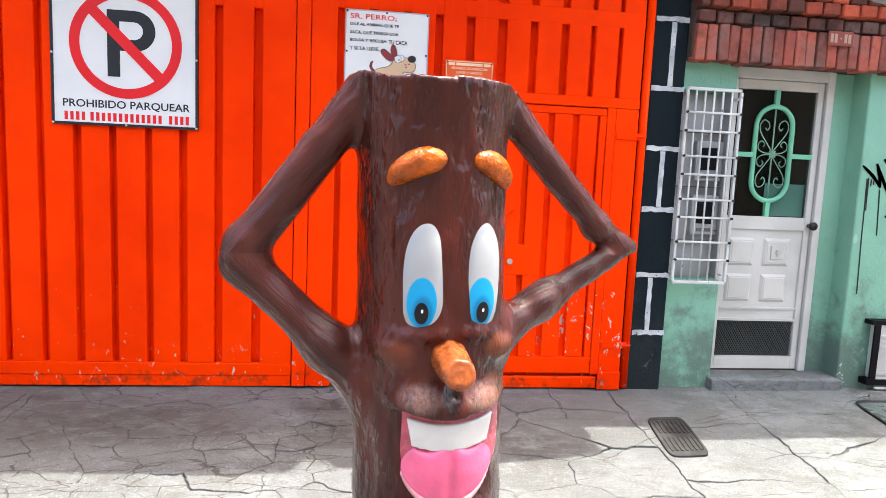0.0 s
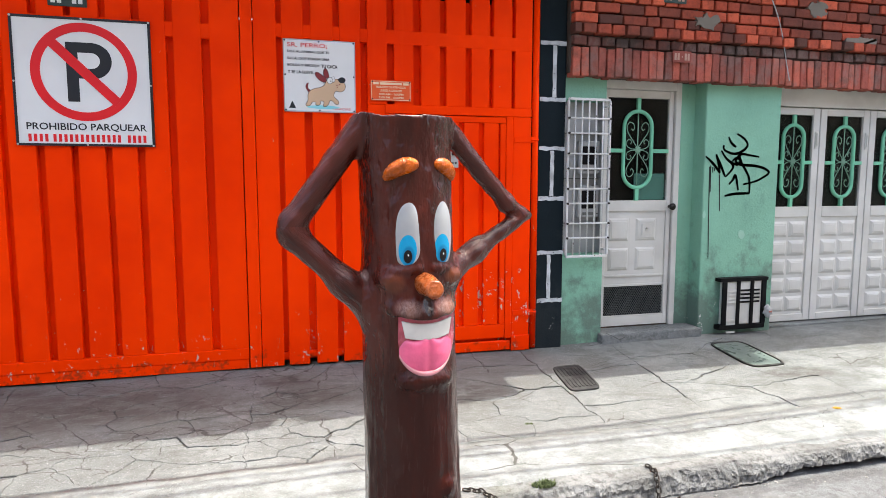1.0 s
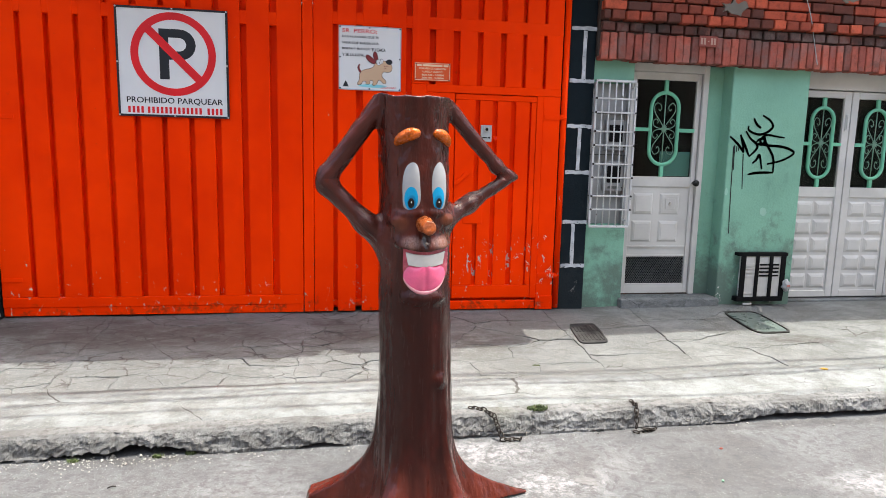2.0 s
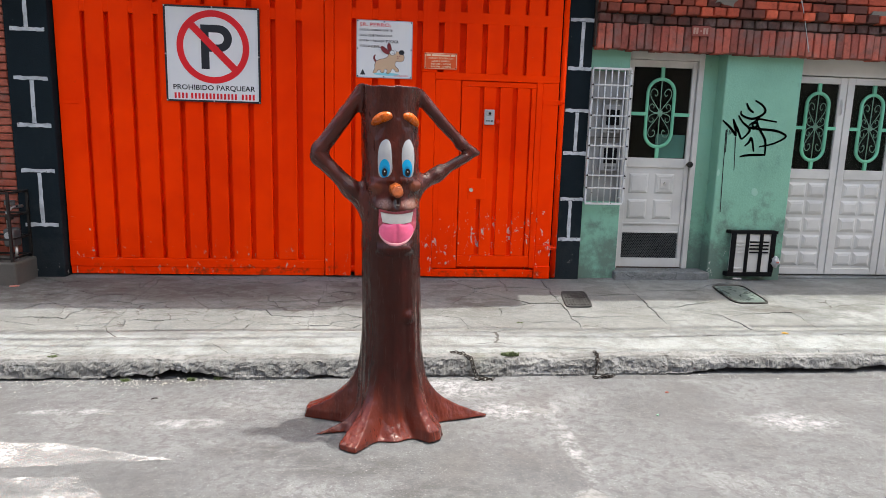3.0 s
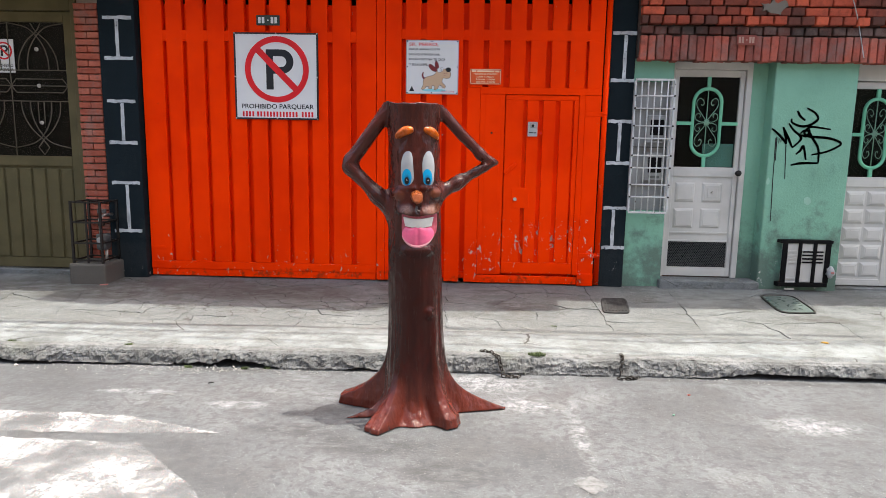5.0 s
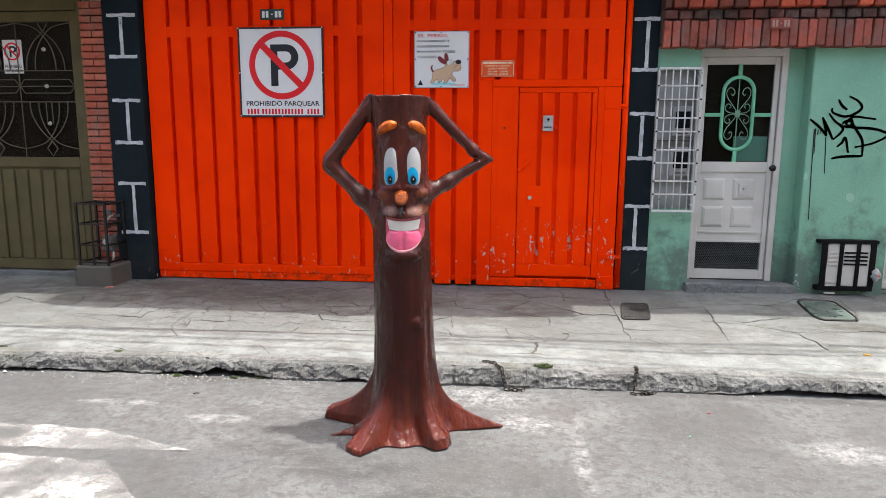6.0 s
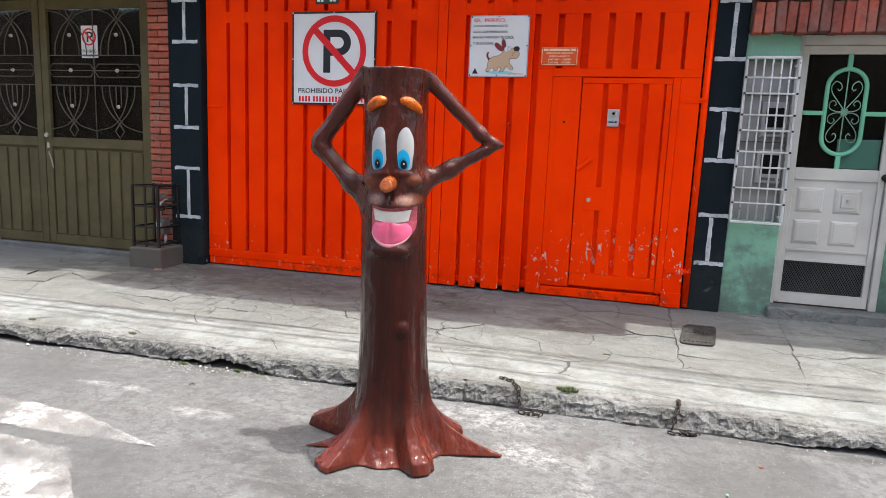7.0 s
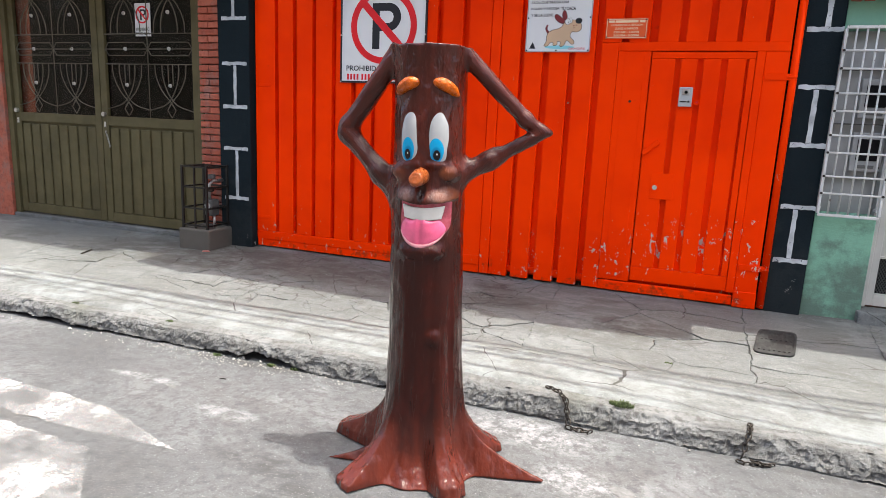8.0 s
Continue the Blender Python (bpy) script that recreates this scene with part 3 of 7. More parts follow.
def oval(cx, cz, a, b, n=32, turn=0.0):
    c, s = math.cos(turn), math.sin(turn)
    return [(cx + a * math.cos(t) * c - b * math.sin(t) * s, cz + a * math.cos(t) * s + b * math.sin(t) * c) for t in (2 * math.pi * k / n for k in range(n))]


def to_mesh(name, bm, material, smooth=False):
    me = bpy.data.meshes.new(name)
    bm.normal_update()
    bm.to_mesh(me)
    bm.free()
    me.materials.append(material)
    if smooth:
        me.shade_smooth()
    return me


def part(name, bm, material, parent=None, label="", smooth=False):
    ob = new(name, to_mesh(name, bm, material, smooth))
    ob.parent = parent
    return tagged(ob, label) if label else ob


def thing(name, label, category, group="", kind="", at=(0, 0, 0)):
    """An empty at a thing's base that carries its parts."""
    ob = new(name)
    ob.empty_display_size = 0.05
    ob.location = (0, 0, 0)
    return tagged(ob, label, category, group, kind)


def structure(name, bm, material, label, category, smooth=False):
    return tagged(part(name, bm, material, smooth=smooth), label, category, kind="structure")


def lettering(text, x0, x1, z0, z1, y, material, parent, label="", bold=0.0):
    """Raised print that fills x0..x1 and z0..z1 on a board's face at y."""
    cu = bpy.data.curves.new("lettering", "FONT")
    cu.body, cu.size, cu.extrude, cu.offset = text, 1.0, 0.0, bold
    cu.resolution_u = 3
    tmp = new("lettering", cu)
    bpy.context.view_layer.update()
    me = bpy.data.meshes.new_from_object(tmp.evaluated_get(bpy.context.evaluated_depsgraph_get()))
    bpy.data.objects.remove(tmp)
    xs, zs = [v.co.x for v in me.vertices], [v.co.y for v in me.vertices]
    ax, bx, az, bz = min(xs), max(xs), min(zs), max(zs)
    for v in me.vertices:
        v.co = ((v.co.x - ax) / (bx - ax) * (x1 - x0) + x0, y, (v.co.y - az) / (bz - az) * (z1 - z0) + z0)
    me.materials.clear()
    me.materials.append(material)
    ob = new("lettering", me)
    ob.parent = parent
    return tagged(ob, label, kind="stuff")


def bars(spans, z0, z1, y, material, parent):
    """A row of plain bars that stands for a line of print."""
    for a, b in spans:
        part("print_bar", boxed(a, b, y, y + 0.002, z0, z1), material, parent)


def pave_z(y):
    return 0.13 + 0.035 * (y - 1.95)


def kerb_y(x):
    return 1.885 + 0.014 * x + 0.018 * noise.noise(Vector((x * 0.9, 3.0, 0.0)))


def sheet(name, xs, ys, height, material, label, category):
    bm = bmesh.new()
    grid = [[bm.verts.new((x, y, height(x, y))) for y in ys] for x in xs]
    for i in range(len(xs) - 1):
        for j in range(len(ys) - 1):
            bm.faces.new((grid[i][j], grid[i + 1][j], grid[i + 1][j + 1], grid[i][j + 1]))
    return structure(name, bm, material, label, category, True)


def steps(a, b, d):
    n = max(1, round((b - a) / d))
    return [a + (b - a) * k / n for k in range(n + 1)]


# ---- ground ----
fine = [-150, -60, -25, -12] + steps(-8, 8, 0.05) + [12, 25, 60, 150]
def road_h(x, y):
    return 0.012 * noise.noise(Vector((x * 0.7, y * 0.7, 1.0))) + 0.004 * noise.noise(Vector((x * 5, y * 5, 2.0))) + 0.008 * max(0.0, (y - 1.6) / 0.3)


sheet("road", fine, [-4.0, -3.0] + steps(-2.2, 2.34, 0.06),
      road_h,
      ROAD, "worn grey asphalt street with pale dusty patches", "road")


def pave_h(x, y):
    return pave_z(y) + 0.012 * noise.noise(Vector((x * 0.8, y * 1.2, 5.0))) + 0.004 * noise.noise(Vector((x * 4, y * 4, 9.0)))


def joint_y(x):
    """Where the smooth pour along the kerb meets the cracked slabs."""
    return 2.46 + 0.02 * noise.noise(Vector((x * 0.9, 0.0, 2.0))) + 0.008 * noise.noise(Vector((x * 7, 0.0, 4.0)))


bm = bmesh.new()
rows = []
for x in fine:
    ys = steps(1.98, 2.38, 0.05)[:-1] + [2.40, joint_y(x)]
    rows.append([bm.verts.new((x, y, pave_h(x, y) - (0.03 if y < 2.0 else 0))) for y in ys] + [bm.verts.new((x, joint_y(x) + 0.001, pave_h(x, 2.46) - 0.03))])
for p, q in zip(rows, rows[1:]):
    for k in range(len(p) - 1):
        bm.faces.new((p[k], q[k], q[k + 1], p[k + 1]))
structure("pavement", bm, PAVEMENT, "cracked grey concrete pavement along the houses", "pavement", True)
sheet("pavement_bed", fine, steps(2.44, 4.05, 0.1), lambda x, y: pave_h(x, y) - 0.013, SOIL, "dark soil under the pavement slabs", "ground")
sheet("pavement_threshold", fine, steps(4.0, 4.75, 0.05), lambda x, y: pave_h(x, y), PAVEMENT, "grey concrete at the foot of the walls", "pavement")
sheet("ground", [-900, -150, 150, 900], [-900, -4.0, 4.7, 900], lambda x, y: -0.06, PAVEMENT, "flat ground that reaches the horizon", "ground")
sheet("pavement_opposite", [-150, -20, 20, 150], [-6.0, -4.0], lambda x, y: 0.13, PAVEMENT, "plain concrete pavement across the street", "pavement")


def build_kerb():
    """Broken kerb edge: a level top, a rough sloping face and an undercut gap in two stretches."""
    bm = bmesh.new()
    xs = [-150, -40, -12, -9] + steps(-6.5, 6.5, 0.0075) + [9, 12, 40, 150]
    profile = [(0.05, -0.04), (0.03, -0.02), (0.016, -0.008), (0.008, 0.004), (0.004, 0.015), (0.006, 0.025), (0.010, 0.035), (0.014, 0.045), (0.018, 0.055), (0.023, 0.065), (0.028, 0.075),
               (0.034, 0.085), (0.040, 0.094), (0.046, 0.102), (0.052, 0.109), (0.058, 0.115), (0.065, 0.12), (0.072, 0.124), (0.080, 0.127), (0.095, 0.129), (0.12, 0.130), (0.15, 0.118)]
    rows = []
    for x in xs:
        base = kerb_y(x)
        gap = max(0.0, 1 - abs(x + 1.12) / 0.42) ** 0.5 + 0.7 * max(0.0, 1 - abs(x + 2.72) / 0.25) ** 0.5 + 0.5 * max(0.0, 1 - abs(x + 0.16) / 0.14) ** 0.5
        gap = min(1.1, gap * (0.95 + 0.7 * noise.noise(Vector((x * 7, 2.0, 0)))) + min(1.0, max(0.0, (x - 1.83) * 1.6)) * (0.72 + 0.25 * noise.noise(Vector((x * 2, 0, 0)))))
        gap = max(gap, (0.34 + 0.3 * noise.noise(Vector((x * 3.1, 5.0, 0)))) * min(1.0, max(0.0, (-1.45 - x) * 4)))
        stone = noise.noise(Vector((math.floor(x / 1.63) * 3.7, 0.5, 0.0)))
        seam = max(0.0, 1 - abs((x / 1.63) % 1.0 - 0.28) / 0.012) if abs(x) < 9 else 0.0
        row = []
        for k, (dy, z) in enumerate(profile):
            dy *= 0.6 if 4 < k < 19 else 1.0
            p = Vector((x, base + dy, z))
            fine_ = noise.turbulence(Vector((x * 34, z * 40, 1.0)), 4, True) - 0.6
            chip = noise.voronoi(Vector((x * 22 + 2 * noise.noise(Vector((x * 9, z * 9, 0))), z * 30, 0.0)))[0]
            slope = noise.noise(Vector((x * 2.6, z * 5, 4.0)))
            w = 1.0 if 0.0 < z and k < 16 else 0.25
            p.y += w * (0.014 * fine_ + 0.008 * (chip[1] - chip[0] - 0.3) + 0.016 * slope + 0.022 * (noise.turbulence(Vector((x * 7, z * 12, 3.0)), 3, True) - 0.6) + 0.008 * stone)
            p.z += (w * 0.011 * fine_ + 0.006 * slope) if k > 5 else 0.0
            if 11 < k < 21:
                p.z += 0.010 * noise.noise(Vector((x * 5.0, p.y * 9, 8.0))) - 0.012 * max(0.0, noise.noise(Vector((x * 13, 3.0, 1.0))) - 0.1) * (20 - k) / 8
            p.y += 0.2 * min(1.0, max(0.0, (0.064 * gap - z) / 0.014))
            if seam and k < 18:
                p.y += 0.014 * seam
                p.z -= 0.004 * seam if k > 10 else 0.0
            row.append(bm.verts.new(p))
        rows.append(row)
    for i in range(len(rows) - 1):
        for j in range(len(profile) - 1):
            bm.faces.new((rows[i][j], rows[i + 1][j], rows[i + 1][j + 1], rows[i][j + 1]))
    for face in bm.faces:
        if face.calc_center_median().z > 0.1245 and face.normal.z > 0.8:
            face.material_index = 1
    ob = structure("kerb", bm, KERB, "chipped and broken pale concrete kerb", "kerb", False)
    ob.data.materials.append(PAVEMENT)
    return ob


build_kerb()


def build_light_patches():
    """Two pale triangles that put light thrown on the asphalt into its colour."""
    for name, pts in (("road_marking", [(-0.755, 0.88), (-1.07, 0.97), (-1.36, 1.06), (-1.7, 1.08), (-2.6, 1.09), (-3.4, 1.02), (-3.4, 0.82), (-1.7, 0.832), (-1.2, 0.852)]),
                      ("road_marking", [(-1.11, 0.745), (-0.95, 0.58), (-0.80, 0.45), (-0.66, 0.33), (-0.42, 0.0), (-1.2, -0.3), (-3.4, -0.2), (-3.4, 0.78), (-1.65, 0.76)])):
        bm = bmesh.new()
        ring = []
        for (xa, ya), (xb, yb) in zip(pts, pts[1:] + pts[:1]):
            n = max(1, round(math.hypot(xb - xa, yb - ya) / 0.02))
            for k in range(n):
                x, y = xa + (xb - xa) * k / n, ya + (yb - ya) * k / n
                j = 0.008 * noise.noise(Vector((x * 40, y * 40, 0.0))) + 0.02 * noise.noise(Vector((x * 9, y * 9, 3.0))) * (x < -0.95)
                ring.append((x + j, y + j))
        bm.faces.new([bm.verts.new((x, y, 0.012 * noise.noise(Vector((x * 0.7, y * 0.7, 1.0))) + 0.008)) for x, y in ring])
        bmesh.ops.triangulate(bm, faces=bm.faces[:])
        bmesh.ops.recalc_face_normals(bm, faces=bm.faces[:])
        structure(name, bm, LIGHT_PATCH, "pale triangle that stands for light thrown on the asphalt", "road marking")


build_light_patches()

# ---- walls of the gate yard and the houses ----
structure("wall_pillar_west", boxed(-3.05, -2.69, 3.93, 4.35, -0.05, 3.4, bevel=0.012, seg=2), NAVY, "navy painted gate pillar with white painted joints", "pillar")
structure("wall_pillar_east", boxed(1.815, 2.112, 4.03, 4.4, -0.05, 3.4, bevel=0.012, seg=2), NAVY, "navy painted gate pillar with white painted joints", "pillar")


def joint_lines(parent, x0, x1, y, rows, xm):
    """Hand-painted white joints: pairs of level strokes joined by an upright."""
    rnd = random.Random(4)
    for (zt, zb), (m) in zip(rows, xm):
        for z in (zt, zb):
            pts, n = [], 10
            for k in range(n + 1):
                pts.append((x0 + (x1 - x0) * k / n, z + 0.016 + rnd.uniform(-0.004, 0.004)))
            for k in range(n, -1, -1):
                pts.append((x0 + (x1 - x0) * k / n, z - 0.016 + rnd.uniform(-0.004, 0.004)))
            part("painted_joint", outline(bmesh.new(), pts, y - 0.003, y + 0.002), LINE_WHITE, parent)
        pts = [(m - 0.016 + rnd.uniform(-0.003, 0.003), zb + 0.018 + (zt - zb - 0.036) * k / 8) for k in range(9)]
        pts += [(m + 0.016 + rnd.uniform(-0.003, 0.003), zb + 0.018 + (zt - zb - 0.036) * k / 8) for k in range(8, -1, -1)]
        part("painted_joint", outline(bmesh.new(), pts, y - 0.003, y + 0.002), LINE_WHITE, parent)


joint_lines(bpy.data.objects["wall_pillar_west"], -3.0, -2.72, 3.93, [(3.5 - 0.38, 3.5 - 0.76), (2.728, 2.35), (1.945, 1.547), (1.152, 0.672)][1:], [-2.865, -2.855, -2.85])
joint_lines(bpy.data.objects["wall_pillar_east"], 1.885, 2.11, 4.03, [(2.656, 2.217), (1.832, 1.432), (0.991, 0.595)], [2.01, 2.0, 1.985])

# upper storeys: they lie above the view and shade the foot of the facade
bm = bmesh.new()
edge = [(-2.45, 3.17), (-2.0, 3.09), (-1.3, 3.12), (-0.56, 3.10), (0.14, 3.06), (0.5, 3.08), (0.55, 3.22), (0.69, 3.22), (0.74, 3.13), (1.34, 3.12), (1.7, 3.17), (2.105, 3.25)]
low = [bm.verts.new((x, y, 3.32)) for x, y in edge + [(2.105, 4.6), (-2.45, 4.6)]]
top = [bm.verts.new((v.co.x, v.co.y, 3.44)) for v in low]
bm.faces.new(low[::-1]), bm.faces.new(top)
for k in range(len(low)):
    bm.faces.new((low[k], low[(k + 1) % len(low)], top[(k + 1) % len(low)], top[k]))
structure("roof_gate_canopy", bm, PLASTER, "plain roof overhang above the gate", "roof")
structure("roof_west_overhang", boxed(-3.05, -2.454, 3.46, 4.6, 3.32, 3.44), PLASTER, "plain roof overhang beside the gate", "roof")
structure("wall_upper_gate", boxed(-3.05, 2.11, 4.05, 4.35, 3.44, 5.2), PLASTER, "plain plastered upper wall", "wall")
structure("roof_east_near", boxed(2.115, 2.65, 3.60, 4.35, 3.5, 3.66), PLASTER, "plain roof overhang above the barred window", "roof")
structure("roof_east_far", boxed(4.3, 14.0, 3.66, 4.35, 3.5, 3.66), PLASTER, "plain roof overhang above the garage", "roof")
structure("roof_east_middle", boxed(2.654, 4.296, 3.43, 4.35, 3.5, 3.66), PLASTER, "plain roof overhang above the door", "roof")
structure("wall_upper_east", boxed(2.115, 14.0, 3.95, 4.35, 3.664, 5.2), PLASTER, "plain plastered upper storey", "wall")
structure("wall_upper_west", boxed(-14.0, -3.054, 3.6, 4.35, 3.304, 5.0), CREAM, "plain cream upper storey", "wall")
# unseen wall, added to limit the sky light and the sculpture's reflections
structure("wall_opposite", boxed(-40, 40, -6.4, -6.0, -0.05, 6.2), OPPOSITE, "plain pale unseen wall in place of the house fronts opposite", "wall")
# unseen rooms added behind the openings; their dimness is in the plaster colour
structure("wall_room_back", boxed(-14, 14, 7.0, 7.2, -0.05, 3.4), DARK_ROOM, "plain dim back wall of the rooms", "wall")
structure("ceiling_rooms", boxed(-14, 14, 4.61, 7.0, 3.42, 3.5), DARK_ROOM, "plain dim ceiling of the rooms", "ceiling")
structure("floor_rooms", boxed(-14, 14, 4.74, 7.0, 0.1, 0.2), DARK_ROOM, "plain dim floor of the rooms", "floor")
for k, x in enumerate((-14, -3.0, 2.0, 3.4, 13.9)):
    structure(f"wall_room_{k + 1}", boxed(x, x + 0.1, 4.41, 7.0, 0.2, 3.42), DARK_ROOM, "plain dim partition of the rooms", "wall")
# cream balcony slab above the olive door
structure("balcony_slab", boxed(-8.0, -3.085, 3.24, 4.3, 2.91, 3.3, bevel=0.015), CREAM, "cream plastered balcony slab with a chipped edge", "balcony")


# ---- the orange gate ----
def build_gate():
    """A leaf of tall folded-steel flats, and a fixed part with a wicket door, upper rails and bars."""
    F, B = 4.0, 4.066
    leaf = thing("gate_leaf", "tall orange enamelled steel gate leaf with vertical folds", "gate", "parts of the gate")
    grooves = [(-2.457, -2.42), (-2.262, -2.222), (-2.055, -2.016), (-1.849, -1.808), (-1.650, -1.603), (-1.447, -1.407),
               (-1.245, -1.204), (-1.050, -1.003), (-0.845, -0.797), (-0.620, -0.566)]
    xs = [-2.675] + [v for g in grooves for v in g] + [-0.372]
    for k in range(0, len(xs), 2):
        a, b = xs[k], xs[k + 1]
        part("slat", boxed(a, b, F, F + 0.062, 0.365, 3.32, bevel=0.004), ORANGE, leaf)
    part("backing_sheet", boxed(-2.67, -0.375, B, B + 0.004, 0.3, 2.888), ORANGE, leaf)
    part("bottom_rail", boxed(-2.675, -0.372, F - 0.002, F + 0.04, 0.285, 0.364, bevel=0.004), ORANGE, leaf)
    part("kick_plate", boxed(-2.672, -0.375, F + 0.004, F + 0.03, 0.215, 0.284, bevel=0.003), ORANGE, leaf, "scuffed orange kick plate")
    part("middle_rail", boxed(-2.46, -0.55, F + 0.004, F + 0.06, 2.533, 2.632, bevel=0.003), ORANGE, leaf)
    part("hinge_strap", boxed(-2.66, -2.50, F - 0.006, F, 1.745, 1.775, bevel=0.002), ORANGE, leaf)
    part("hinge_strap", boxed(-2.66, -2.52, F - 0.006, F, 0.49, 0.52, bevel=0.002), ORANGE, leaf)

    fixed = thing("gate_leaf", "tall orange enamelled steel gate leaf with a wicket door", "gate", "parts of the gate")
    part("meeting_stile", boxed(-0.366, -0.285, F - 0.012, F + 0.04, 0.219, 3.32, bevel=0.005), ORANGE, fixed)
    ups = [(-0.126, -0.09), (0.059, 0.112), (0.267, 0.312), (0.463, 0.513)]
    xs = [-0.281] + [v for g in ups for v in g] + [0.640]
    for k in range(0, len(xs), 2):
        part("slat", boxed(xs[k], xs[k + 1], F, F + 0.062, 0.217, 3.32 if xs[k + 1] < 0.6 else 2.13, bevel=0.004), ORANGE, fixed)
    part("backing_sheet", boxed(-0.28, 1.80, B, B + 0.004, 0.24, 2.92), ORANGE, fixed)
    part("middle_rail", boxed(-0.28, 0.55, F + 0.004, F + 0.06, 2.572, 2.668, bevel=0.003), ORANGE, fixed)
    part("foot_rail", boxed(-0.28, 0.637, F + 0.03, F + 0.06, 0.26, 0.31, bevel=0.003), ORANGE, fixed)
    high = [(0.658, 0.71), (0.855, 0.914), (1.061, 1.11), (1.261, 1.309), (1.452, 1.485), (1.635, 1.663)]
    xs = [0.513] + [v for g in high for v in g] + [1.803]
    for k in range(0, len(xs), 2):
        part("upper_slat", boxed(xs[k], xs[k + 1], F - 0.001, F + 0.062, 2.132, 3.32, bevel=0.004), ORANGE, fixed)
    part("upper_rail", boxed(0.641, 1.803, F - 0.003, F + 0.03, 2.57, 2.668, bevel=0.003), ORANGE, fixed)
    part("door_head", boxed(0.640, 1.803, F - 0.006, F + 0.03, 2.07, 2.134, bevel=0.003), ORANGE, fixed)
    part("side_panel", boxed(0.642, 0.880, F - 0.002, F + 0.03, 0.30, 2.068, bevel=0.004), ORANGE, fixed)
    part("panel_fold", boxed(0.690, 0.835, F - 0.005, F - 0.001, 0.33, 2.05, bevel=0.002), ORANGE, fixed)
    part("end_stile", boxed(1.6495, 1.803, F - 0.004, F + 0.03, 0.31, 2.068, bevel=0.004), ORANGE, fixed)
    part("door_jamb", boxed(1.594, 1.648, F - 0.008, F + 0.03, 0.312, 2.069, bevel=0.003), ORANGE, fixed)
    part("threshold", boxed(0.640, 1.645, F - 0.004, F + 0.03, 0.214, 0.292, bevel=0.006), ORANGE, fixed, "scraped orange threshold bar")
    part("corner_plate", boxed(1.647, 1.806, F - 0.014, F - 0.005, 0.207, 0.33, bevel=0.003), ORANGE, fixed)
    pipe = part("hinge_pipe", rod(bmesh.new(), (1.842, F + 0.012, 0.22), (1.842, F + 0.012, 3.32), 0.026, 14), ORANGE, fixed, smooth=True)
    for z in (1.895, 0.515):
        part("hinge_strap", boxed(1.66, 1.84, F - 0.012, F - 0.004, z - 0.022, z + 0.022, bevel=0.002), ORANGE, fixed)
        part("hinge_pin", rod(bmesh.new(), (1.80, F - 0.018, z), (1.858, F - 0.018, z), 0.007), ORANGE, fixed)
    # wicket door
    door = part("wicket_door", boxed(0.884, 1.592, F + 0.034, F + 0.055, 0.314, 2.064, bevel=0.003), ORANGE, fixed, "orange steel wicket door with worn paint")
    folds = [(1.056, 1.096), (1.208, 1.25), (1.366, 1.411), (1.53, 1.547)]
    xs = [0.888] + [v for g in folds for v in g] + [1.590]
    for k in range(0, len(xs), 2):
        part("door_slat", boxed(xs[k], xs[k + 1], F - 0.004, F + 0.034, 0.43, 2.016, bevel=0.003), ORANGE, door)
    part("door_slat", boxed(1.096, 1.098, F + 0.02, F + 0.034, 0.43, 2.016), ORANGE, door)
    part("door_rail", boxed(0.888, 1.590, F - 0.004, F + 0.034, 2.018, 2.062, bevel=0.003), ORANGE, door)
    part("door_rail", boxed(0.888, 1.590, F - 0.004, F + 0.034, 0.318, 0.428, bevel=0.003), ORANGE, door)
    part("lock_plate", boxed(0.97, 1.14, F - 0.010, F - 0.004, 0.975, 1.172, bevel=0.002), ORANGE, door)
    part("lock_cylinder", rod(bmesh.new(), (1.003, F - 0.026, 1.062), (1.003, F - 0.008, 1.062), 0.018, 14), STEEL, door, "dull steel lock cylinder")
    bm = boxed(-0.075, 0.075, -0.024, 0.0, -0.018, 0.018, bevel=0.008, seg=2)
    bmesh.ops.transform(bm, matrix=pose(0.945, F - 0.010, 1.36, 0, -42, 0), verts=bm.verts)
    part("pull_handle", bm, ORANGE, door)
    for z in (1.83, 1.49, 1.235):
        part("rivet", rod(bmesh.new(), (0.905, F - 0.016, z), (0.905, F - 0.003, z), 0.017, 10), ORANGE, door)
    part("peephole", rod(bmesh.new(), (0.757, F - 0.010, 1.70), (0.757, F - 0.003, 1.70), 0.010, 10), IRON, fixed)
    return leaf, fixed


build_gate()


# ---- signs on the gate ----
def screws(parent, pts, y, material=STEEL, r=0.007):
    for x, z in pts:
        part("screw", rod(bmesh.new(), (x, y - 0.004, z), (x, y + 0.001, z), r, 8), material, parent)


